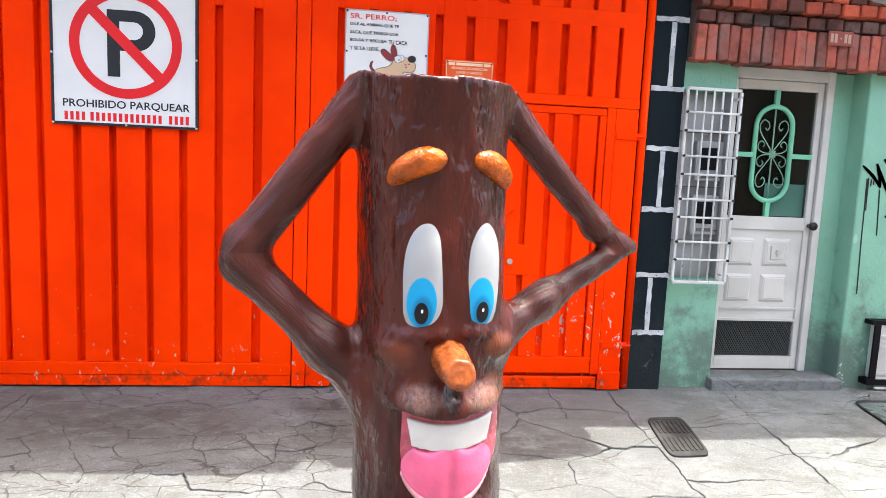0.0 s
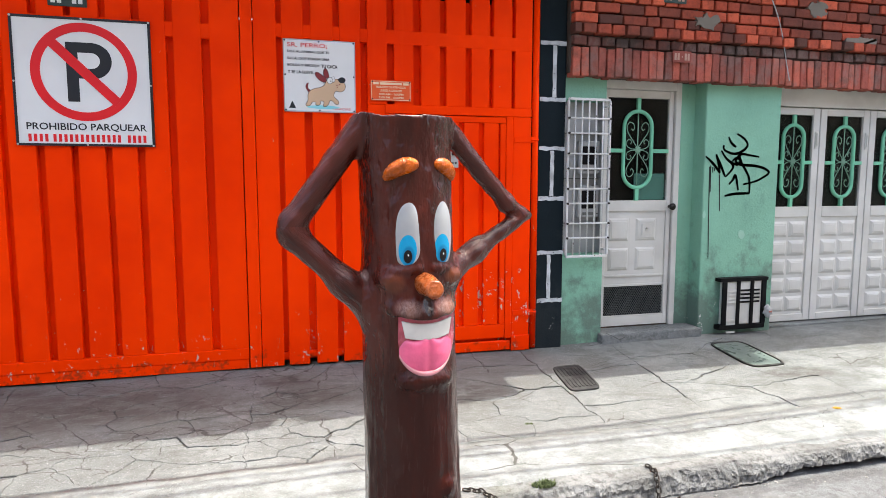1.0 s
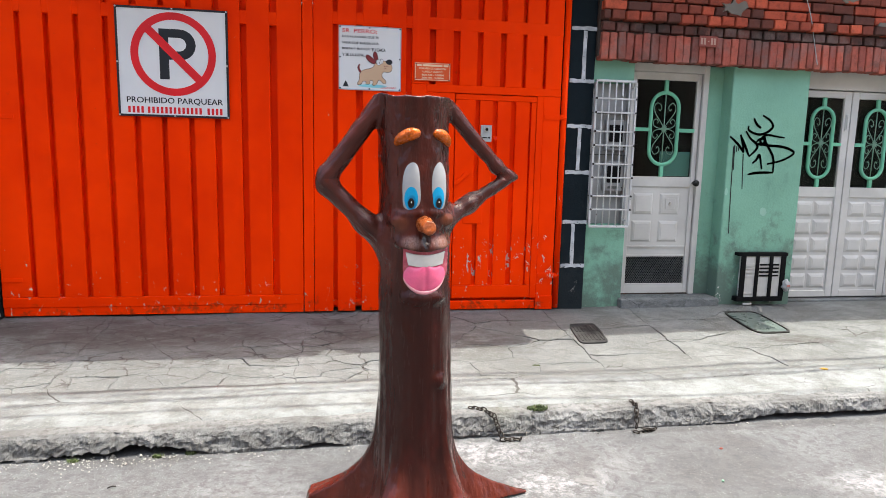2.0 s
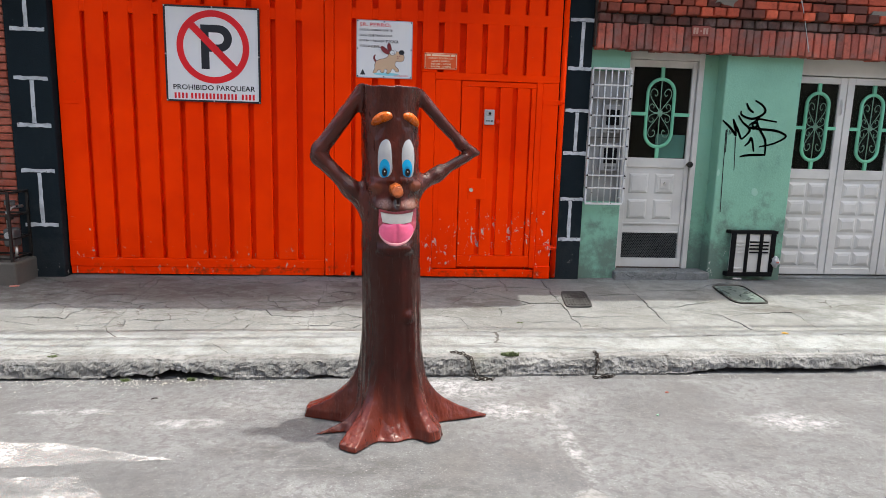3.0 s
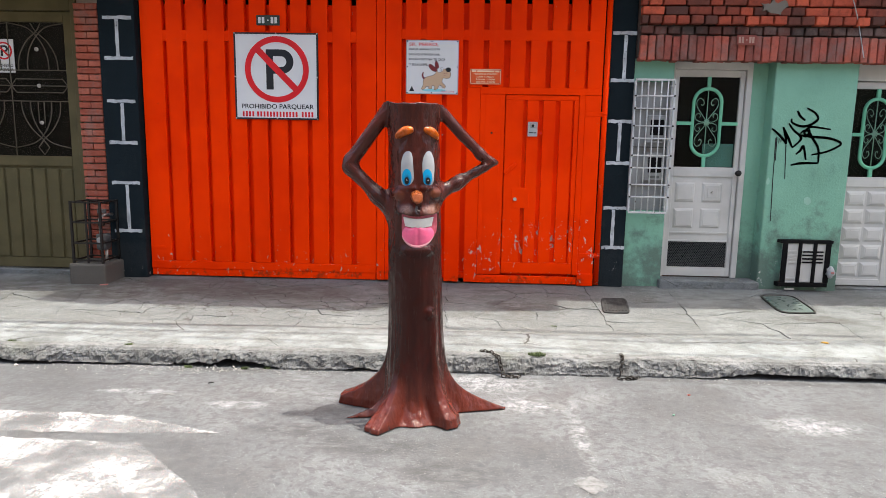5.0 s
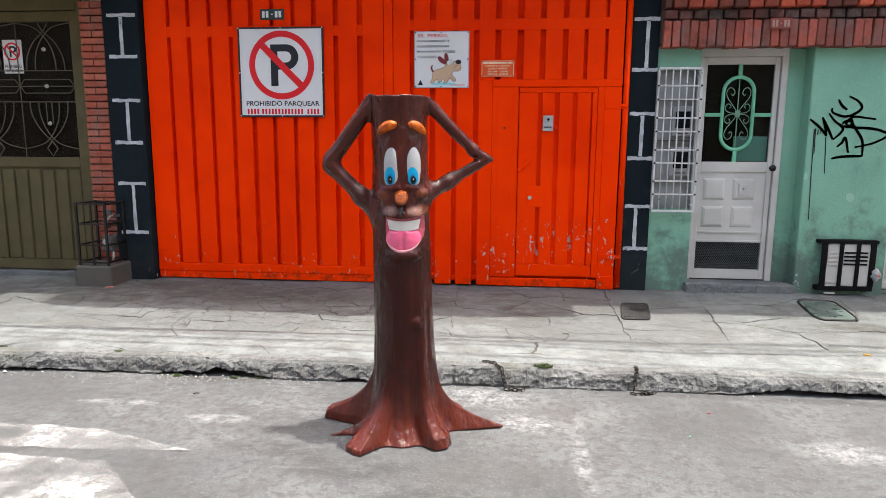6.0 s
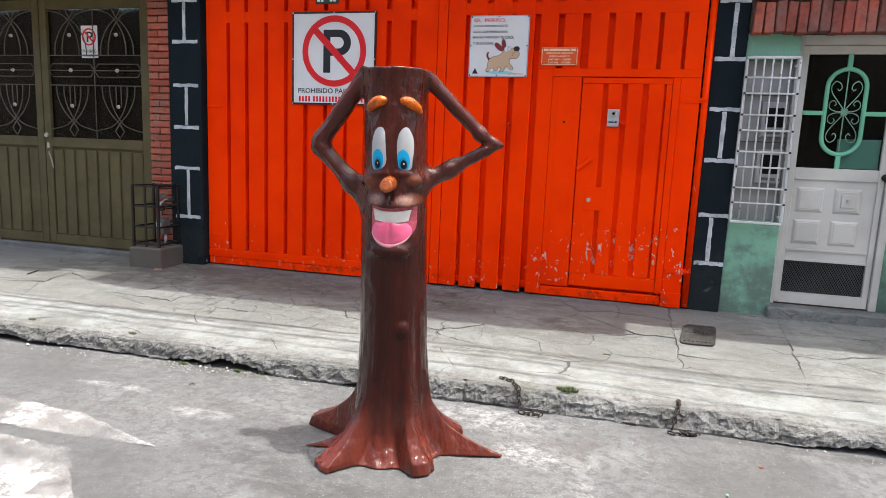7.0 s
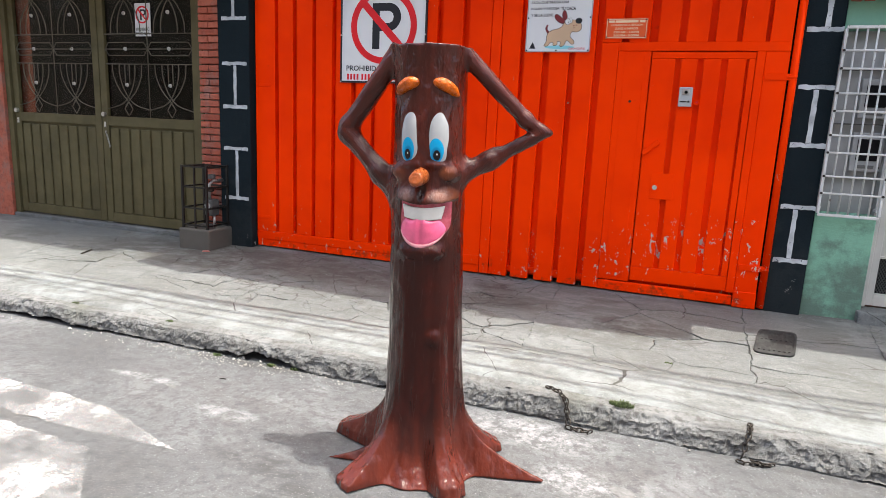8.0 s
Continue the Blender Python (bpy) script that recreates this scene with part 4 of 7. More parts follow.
def prohibition(parent, cx, cz, r, y):
    """Ring, letter and slash of a no-parking sign."""
    s = r / 0.314
    h = 0.188 * s
    pts = [(-0.105, -0.19), (-0.105, 0.19), (0.05, 0.19)]
    pts += [(0.05 + 0.115 * math.sin(t), 0.075 + 0.115 * math.cos(t)) for t in (math.pi * k / 14 for k in range(1, 14))]
    pts += [(0.05, -0.04), (-0.035, -0.04), (-0.035, -0.19)]
    part("letter_p", outline(bmesh.new(), [(cx + (u - 0.0) * s, cz + v * s) for u, v in pts], y - 0.002, y - 0.0005), SIGN_BLACK, parent, "bold black letter P")
    hole = [(-0.035, 0.025), (-0.035, 0.125), (0.045, 0.125)] + [(0.045 + 0.05 * math.sin(t), 0.075 + 0.05 * math.cos(t)) for t in (math.pi * k / 10 for k in range(1, 10))] + [(0.045, 0.025)]
    part("letter_counter", outline(bmesh.new(), [(cx + u * s, cz + v * s) for u, v in hole], y - 0.0035, y - 0.0022), SIGN_WHITE, parent)
    bm = bmesh.new()
    n, r1 = 72, r - 0.056 * s
    vo, vi = [], []
    for k in range(n):
        c, d = math.cos(2 * math.pi * k / n), math.sin(2 * math.pi * k / n)
        vo.append((bm.verts.new((cx + r * c, y - 0.0045, cz + r * d)), bm.verts.new((cx + r * c, y - 0.0005, cz + r * d))))
        vi.append((bm.verts.new((cx + r1 * c, y - 0.0045, cz + r1 * d)), bm.verts.new((cx + r1 * c, y - 0.0005, cz + r1 * d))))
    for k in range(n):
        j = (k + 1) % n
        bm.faces.new((vo[k][0], vo[j][0], vi[j][0], vi[k][0]))
        bm.faces.new((vo[k][1], vo[j][1], vo[j][0], vo[k][0]))
        bm.faces.new((vi[k][0], vi[j][0], vi[j][1], vi[k][1]))
    bmesh.ops.recalc_face_normals(bm, faces=bm.faces[:])
    part("red_ring", bm, SIGN_RED, parent)
    w, q = 0.031 * s, (r - 0.04 * s) * 0.7071
    k = w * 0.7071
    part("red_slash", outline(bmesh.new(), [(cx - q - k, cz + q - k), (cx - q + k, cz + q + k), (cx + q + k, cz - q + k), (cx + q - k, cz - q - k)], y - 0.0065, y - 0.0048), SIGN_RED, parent)


def build_parking_sign():
    ob = thing("parking_sign", "white no-parking sign with a red ring on the gate", "sign")
    x0, x1, z0, z1, y = -1.752, -0.934, 1.796, 2.614, 3.985
    part("board", boxed(x0 + 0.012, x1 - 0.012, y, y + 0.012, z0 + 0.012, z1 - 0.012), SIGN_WHITE, ob, "white printed board")
    bm = bmesh.new()
    for a in ((x0, x1, y - 0.005, y + 0.014, z0, z0 + 0.015), (x0, x1, y - 0.005, y + 0.014, z1 - 0.015, z1),
              (x0, x0 + 0.015, y - 0.005, y + 0.014, z0 + 0.015, z1 - 0.015), (x1 - 0.015, x1, y - 0.005, y + 0.014, z0 + 0.015, z1 - 0.015)):
        box(bm, *a)
    part("frame", bm, SIGN_BLACK, ob, "black painted rim")
    prohibition(ob, -1.337, 2.270, 0.312, y)
    lettering("PROHIBIDO PARQUEAR", -1.690, -0.980, 1.890, 1.943, y - 0.002, SIGN_BLACK, ob, bold=0.014)
    # the firm's name: one plain bar a character
    spans, cell = [], 0.71 / 22.4
    for first, count in ((0.0, 4), (4.5, 13), (18.4, 4)):
        spans += [(-1.690 + (first + k + 0.22) * cell, -1.690 + (first + k + 0.78) * cell) for k in range(count)]
    bars(spans, 1.822, 1.871, y - 0.002, SIGN_RED, ob)
    screws(ob, [(x0 + 0.008, z1 - 0.008), (x1 - 0.008, z1 - 0.008), (x0 + 0.008, z0 + 0.008), (x1 - 0.008, z0 + 0.008), (-1.34, z1 - 0.008), (-1.34, z0 + 0.008),
                (x0 + 0.008, 2.2), (x1 - 0.008, 2.2)], y - 0.005)


def build_dog_sign():
    ob = thing("notice_board", "white printed dog-owner notice screwed to the gate", "sign")
    x0, x1, z0, z1, y = -0.082, 0.422, 2.06, 2.562, 3.988
    part("board", boxed(x0, x1, y, y + 0.008, z0, z1, bevel=0.003), SIGN_WHITE, ob)
    rim = bmesh.new()
    for a in ((x0, x1, z0, z0 + 0.007), (x0, x1, z1 - 0.007, z1), (x0, x0 + 0.007, z0, z1), (x1 - 0.007, x1, z0, z1)):
        box(rim, a[0], a[1], y - 0.003, y + 0.001, a[2], a[3])
    part("rim", rim, GREY_PLASTIC, ob)
    f = y - 0.002
    lettering("SR. PERRO;", 0.022 - 0.075, 0.225, 2.503, 2.538, f, SIGN_RED, ob, "red heading", bold=0.008)
    lettering("DILE AL ANIMAL QUE TE", -0.053, 0.24, 2.465, 2.486, f, SIGN_BLACK, ob, bold=0.022)
    lettering("SACA, QUE TRAIGA UNA", -0.053, 0.24, 2.416, 2.439, f, SIGN_BLACK, ob, bold=0.022)
    lettering("BOLSA Y RECOJA", -0.053, 0.168, 2.37, 2.393, f, SIGN_BLACK, ob, bold=0.022)
    lettering("TU CACA", 0.18, 0.295, 2.369, 2.395, f, SIGN_BLACK, ob, bold=0.03)
    lettering("Y SE LA LLEVE.....", -0.053, 0.15, 2.325, 2.347, f, SIGN_BLACK, ob, bold=0.022)
    lettering("GRACIAS", 0.26, 0.385, 2.078, 2.094, f, SIGN_RED, ob)
    part("cyan_band", outline(bmesh.new(), oval(0.19, 2.096, 0.115, 0.013), f, f + 0.001), SIGN_CYAN, ob)
    part("warning_triangle", outline(bmesh.new(), [(-0.05, 2.085), (0.0, 2.085), (-0.025, 2.135)], f, f + 0.001), SIGN_BLACK, ob)
    def inked(name, pts, fill, depth, ink=0.0032):
        """A printed shape with a dark drawn edge."""
        cx, cz = sum(p[0] for p in pts) / len(pts), sum(p[1] for p in pts) / len(pts)
        ring = []
        for (ax, az), (px, pz), (bx, bz) in zip(pts[-1:] + pts[:-1], pts, pts[1:] + pts[:1]):
            tx, tz = bx - ax, bz - az
            n = math.hypot(tx, tz) or 1.0
            nx, nz = -tz / n, tx / n
            ring.append((px + nx * ink, pz + nz * ink))
        part("ink_edge", outline(bmesh.new(), ring, f - depth, f - depth + 0.0004), SIGN_BLACK, ob)
        part(name, outline(bmesh.new(), pts, f - depth - 0.0006, f - depth - 0.0001), fill, ob)

    def smooth(pts):
        out = []
        for k in range(len(pts)):
            p0, p1, p2, p3 = pts[k - 1], pts[k], pts[(k + 1) % len(pts)], pts[(k + 2) % len(pts)]
            for t in (0.0, 0.33, 0.67):
                out.append(tuple(0.5 * (2 * b + (c - a) * t + (2 * a - 5 * b + 4 * c - d) * t * t + (3 * b - a - 3 * c + d) * t ** 3) for a, b, c, d in zip(p0, p1, p2, p3)))
        return out

    # a walking dog in profile: head, chest, four paws, back
    dog = [(0.219, 2.282), (0.264, 2.293), (0.299, 2.293), (0.334, 2.275), (0.348, 2.251), (0.341, 2.223), (0.313, 2.209), (0.278, 2.212), (0.264, 2.180), (0.278, 2.158), (0.298, 2.140), (0.294, 2.120),
           (0.276, 2.122), (0.262, 2.138), (0.240, 2.146), (0.226, 2.120), (0.210, 2.103), (0.191, 2.105), (0.197, 2.124), (0.190, 2.139), (0.168, 2.139), (0.168, 2.118), (0.152, 2.109), (0.138, 2.114),
           (0.140, 2.130), (0.114, 2.132), (0.100, 2.112), (0.084, 2.103), (0.068, 2.109), (0.080, 2.130), (0.086, 2.150), (0.085, 2.177), (0.098, 2.205), (0.130, 2.223), (0.172, 2.233), (0.200, 2.250)]
    inked("tail", smooth([(0.092, 2.198), (0.080, 2.212), (0.070, 2.235), (0.078, 2.258), (0.090, 2.262), (0.084, 2.248), (0.086, 2.225), (0.102, 2.208)]), SIGN_MAROON, 0.0, 0.002)
    inked("far_ear", smooth([(0.212, 2.300), (0.196, 2.330), (0.200, 2.360), (0.214, 2.366), (0.226, 2.345), (0.232, 2.312)]), SIGN_MAROON, 0.0008, 0.0026)
    inked("dog_shape", smooth(dog), SIGN_TAN, 0.0016)
    inked("near_ear", smooth([(0.206, 2.272), (0.170, 2.283), (0.142, 2.312), (0.140, 2.334), (0.156, 2.338), (0.186, 2.318), (0.214, 2.296)]), SIGN_MAROON, 0.0026, 0.0026)
    inked("dog_nose", oval(0.325, 2.290, 0.025, 0.020, 24)[::-1], SIGN_BLACK, 0.0026, 0.001)
    inked("dog_eye", oval(0.262, 2.292, 0.013, 0.019, 20)[::-1], SIGN_WHITE, 0.0026, 0.0022)
    inked("dog_eye", oval(0.240, 2.284, 0.019, 0.021, 24)[::-1], SIGN_WHITE, 0.0034, 0.0024)
    part("pupil", outline(bmesh.new(), oval(0.246, 2.280, 0.004, 0.005, 12), f - 0.0048, f - 0.0042), SIGN_BLACK, ob)
    for qx, qz in ((0.288, 2.254), (0.308, 2.258), (0.292, 2.238)):
        part("spot", outline(bmesh.new(), oval(qx, qz, 0.006, 0.004, 12), f - 0.0030, f - 0.0024), SIGN_MAROON, ob)
    screws(ob, [(x0 + 0.012, z1 - 0.012), (x1 - 0.012, z1 - 0.012), (x0 + 0.012, z0 + 0.012), (x1 - 0.012, z0 + 0.012), (0.165, z1 - 0.012), (0.165, z0 + 0.012), (x0 + 0.012, 2.315), (x1 - 0.012, 2.315)], y - 0.003, IRON, 0.006)


def build_hours_sign():
    ob = thing("opening_hours_sign", "small orange opening-hours sign with pale print", "sign")
    x0, x1, z0, z1, y = 0.532, 0.834, 2.156, 2.304, 3.985
    part("board", boxed(x0, x1, y, y + 0.006, z0, z1, bevel=0.002), SIGN_ORANGE, ob)
    rim = bmesh.new()
    for a in ((x0 + 0.006, x1 - 0.006, z0 + 0.006, z0 + 0.010), (x0 + 0.006, x1 - 0.006, z1 - 0.010, z1 - 0.006), (x0 + 0.006, x0 + 0.01, z0 + 0.01, z1 - 0.01), (x1 - 0.01, x1 - 0.006, z0 + 0.01, z1 - 0.01)):
        box(rim, a[0], a[1], y - 0.001, y + 0.001, a[2], a[3])
    part("pale_border", rim, SIGN_PALE, ob)
    f = y - 0.0015
    bars([(x0 + 0.02, x0 + 0.06), (x0 + 0.068, x1 - 0.07), (x1 - 0.06, x1 - 0.02)], 2.272, 2.288, f, SIGN_PALE, ob)
    for text, a, b, z in (("HORARIO DE ATENCION", 0.572, 0.795, 2.247), ("LUNES A SABADO", 0.6, 0.765, 2.222), ("8:00 AM - 1:00PM", 0.592, 0.775, 2.196), ("2:00 PM - 5:00PM", 0.592, 0.775, 2.172)):
        lettering(text, a, b, z, z + 0.016, f, SIGN_PALE, ob, bold=0.02)
    screws(ob, [(x0 + 0.012, z1 - 0.012), (x1 - 0.012, z1 - 0.012), (x0 + 0.012, z0 + 0.012), (x1 - 0.012, z0 + 0.012)], y - 0.001, IRON, 0.005)


def number_plate(name, label, x0, x1, z0, z1, y, material, ink):
    ob = thing(name, label, "plate")
    part("plate", boxed(x0, x1, y, y + 0.008, z0, z1, bevel=0.002), material, ob)
    w = (x1 - x0) / 6
    for k in (0.5, 1.45, 3.75, 4.7):
        a = x0 + w * k
        part("print_bar", boxed(a, a + w * 0.66, y - 0.002, y, z0 + (z1 - z0) * 0.2, z1 - (z1 - z0) * 0.2), ink, ob)
    part("print_bar", boxed((x0 + x1) / 2 - w * 0.2, (x0 + x1) / 2 + w * 0.2, y - 0.002, y, (z0 + z1) / 2 - 0.005, (z0 + z1) / 2 + 0.005), ink, ob)


def build_intercom():
    ob = thing("intercom", "grey steel door intercom on the wicket door", "intercom")
    part("case", boxed(1.104, 1.198, 3.972, 3.996, 1.672, 1.812, bevel=0.005, seg=2), GREY_PLASTIC, ob)
    part("speaker_cover", boxed(1.128, 1.176, 3.964, 3.973, 1.755, 1.796, bevel=0.004), STEEL, ob)
    part("lens", rod(bmesh.new(), (1.152, 3.958, 1.775), (1.152, 3.966, 1.775), 0.012, 14), BLACK, ob, "black camera lens")
    part("call_button", rod(bmesh.new(), (1.175, 3.967, 1.708), (1.175, 3.973, 1.708), 0.008, 12), BLACK, ob)
    part("label_strip", boxed(1.118, 1.158, 3.969, 3.973, 1.703, 1.712), BLACK, ob)
    hood = thing("bell_push", "small orange-painted bell push beside the intercom", "bell push")
    part("housing", rod(bmesh.new(), (1.232, 3.972, 1.705), (1.232, 3.997, 1.705), 0.02, 14), ORANGE, hood)
    part("button", rod(bmesh.new(), (1.232, 3.966, 1.705), (1.232, 3.973, 1.705), 0.009, 12), SIGN_RED, hood)


build_parking_sign()
build_dog_sign()
build_hours_sign()
build_intercom()
number_plate("address_plate", "small dark green address plate on the gate", -1.529, -1.303, 2.682, 2.776, 3.99, PLATE_GREEN, SIGN_WHITE)


def settle(ob):
    """Moves a thing's empty to the middle of its foot, its parts staying where they are."""
    pts = [v.co for o in ob.children_recursive if o.type == "MESH" for v in o.data.vertices]
    lo = [min(p[k] for p in pts) for k in range(3)]
    hi = [max(p[k] for p in pts) for k in range(3)]
    ob.location = ((lo[0] + hi[0]) / 2, (lo[1] + hi[1]) / 2, lo[2])
    for o in ob.children:
        o.matrix_parent_inverse = Matrix.Translation(-ob.location)
    return ob


# ---- the mint house ----
def build_mint_walls():
    structure("wall_mint_sill", boxed(2.114, 2.50, 4.07, 4.24, -0.02, 0.965, bevel=0.006), MINT, "mint painted wall under a barred window", "wall")
    structure("wall_mint_head", boxed(2.114, 2.50, 4.07, 4.24, 2.225, 2.43, bevel=0.006), MINT, "mint painted wall above a barred window", "wall")
    structure("wall_mint_recess", boxed(3.302, 3.458, 4.215, 4.40, -0.02, 2.42), MINT, "mint painted return beside the door", "wall")
    structure("wall_mint_pier", boxed(3.455, 4.235, 4.06, 4.40, -0.02, 2.43, bevel=0.012, seg=2), MINT, "mint painted masonry pier with a sprayed tag", "pillar")
    structure("doorstep", boxed(2.47, 3.452, 3.99, 4.40, 0.12, 0.283, bevel=0.012, seg=2), PAVEMENT, "grey concrete doorstep", "step")
    structure("lintel_door", boxed(2.502, 3.455, 4.1, 4.4, 2.425, 2.52), MORTAR, "rough lintel over the door", "lintel")
    structure("wall_backing", boxed(2.114, 9.0, 3.99, 4.40, 2.43, 3.52), MORTAR, "mortar bed behind the brickwork", "wall")
    # plaster flakes
    for cx, cz, y, a, b in ((3.873, 1.098, 4.06, 0.034, 0.040), (3.475, 1.279, 4.06, 0.014, 0.035)):
        pts = [(x + 0.008 * noise.noise(Vector((x * 30, z * 30, 1.0))), z + 0.008 * noise.noise(Vector((x * 30, z * 30, 4.0)))) for x, z in oval(cx, cz, a, b, 18)]
        part("plaster_patch", outline(bmesh.new(), pts, y - 0.003, y + 0.002), PALE_MINT, bpy.data.objects["wall_mint_pier"])


build_mint_walls()


def iron_oval(parent, cx, cz, hw, hh, y, left, right, bottom, top):
    """Mint iron hoop with straight stays and thin scrolls inside."""
    n, pts = 14, []
    for k in range(n + 1):
        t = math.pi * k / n
        pts.append((cx + hw * math.cos(t), y, cz + (hh - hw) + hw * math.sin(t)))
    for k in range(n + 1):
        t = math.pi + math.pi * k / n
        pts.append((cx + hw * math.cos(t), y, cz - (hh - hw) + hw * math.sin(t)))
    hoop = part("iron_hoop", tube(bmesh.new(), pts, 0.017, 8, True), MINT_IRON, parent, "mint painted iron hoop", True)
    for a, b in (((cx, cz + hh), (cx, top)), ((cx, bottom), (cx, cz - hh)), ((left, cz - 0.01), (cx - hw, cz - 0.01)), ((cx + hw, cz - 0.01), (right, cz - 0.01))):
        x0, x1 = sorted((a[0], b[0]))
        z0, z1 = sorted((a[1], b[1]))
        part("iron_stay", boxed(x0 - (0.016 if x0 == x1 else 0), x1 + (0.016 if x0 == x1 else 0), y - 0.012, y + 0.012, z0 - (0.016 if z0 == z1 else 0), z1 + (0.016 if z0 == z1 else 0)), MINT_IRON, parent)
    bm = bmesh.new()
    rod(bm, (cx, y, cz - hh), (cx, y, cz + hh), 0.005, 6)
    lyre = [(0.03, 0.05), (0.34, 0.22), (0.74, 0.44), (0.82, 0.60), (0.62, 0.71), (0.36, 0.67), (0.27, 0.57), (0.40, 0.50), (0.52, 0.56)]
    curl = [(0.08, 0.02), (0.46, 0.02), (0.80, 0.09), (0.82, 0.21), (0.62, 0.27), (0.46, 0.20), (0.58, 0.14)]
    for sx in (-1, 1):
        for sz in (-1, 1):
            for shape in (lyre, curl):
                line = []
                for k in range(len(shape) - 1):
                    p0, p1, p2, p3 = shape[max(k - 1, 0)], shape[k], shape[k + 1], shape[min(k + 2, len(shape) - 1)]
                    for t in (0.0, 0.25, 0.5, 0.75):
                        u, v = (0.5 * (2 * q + (r - p) * t + (2 * p - 5 * q + 4 * r - w) * t * t + (3 * q - p - 3 * r + w) * t ** 3) for p, q, r, w in zip(p0, p1, p2, p3))
                        line.append((cx + sx * u * hw * 0.95, y, cz + sz * v * hh))
                tube(bm, line, 0.004, 5)
    part("iron_scroll", bm, SCROLL, hoop, "thin pale green iron scrollwork", True)
    bm = bmesh.new()
    for k in range(4):
        b2 = boxed(-0.032, 0.032, -0.005, 0.005, -0.006, 0.006, bevel=0.003)
        bmesh.ops.transform(b2, matrix=pose(cx, y - 0.006, cz, 0, 45 * k, 0), verts=b2.verts)
        me = bpy.data.meshes.new("t")
        b2.to_mesh(me)
        b2.free()
        bm.from_mesh(me)
        bpy.data.meshes.remove(me)
    part("iron_rosette", bm, SCROLL, hoop)


def pad(x0, x1, z0, z1, y, rise=0.016, slope=0.022):
    """A pressed panel: a raised field with sloping edges."""
    bm = bmesh.new()
    a = [(x0, z0), (x1, z0), (x1, z1), (x0, z1)]
    b = [(x0 + slope, z0 + slope), (x1 - slope, z0 + slope), (x1 - slope, z1 - slope), (x0 + slope, z1 - slope)]
    va = [bm.verts.new((x, y, z)) for x, z in a]
    vb = [bm.verts.new((x, y - rise, z)) for x, z in b]
    bm.faces.new(vb)
    for k in range(4):
        bm.faces.new((va[k], va[(k + 1) % 4], vb[(k + 1) % 4], vb[k]))
    bm.faces.new(va[::-1])
    es = [e for e in bm.edges if all(v in vb for v in e.verts)]
    bmesh.ops.bevel(bm, geom=es, offset=0.006, segments=2, affect="EDGES")
    bmesh.ops.recalc_face_normals(bm, faces=bm.faces[:])
    return bm


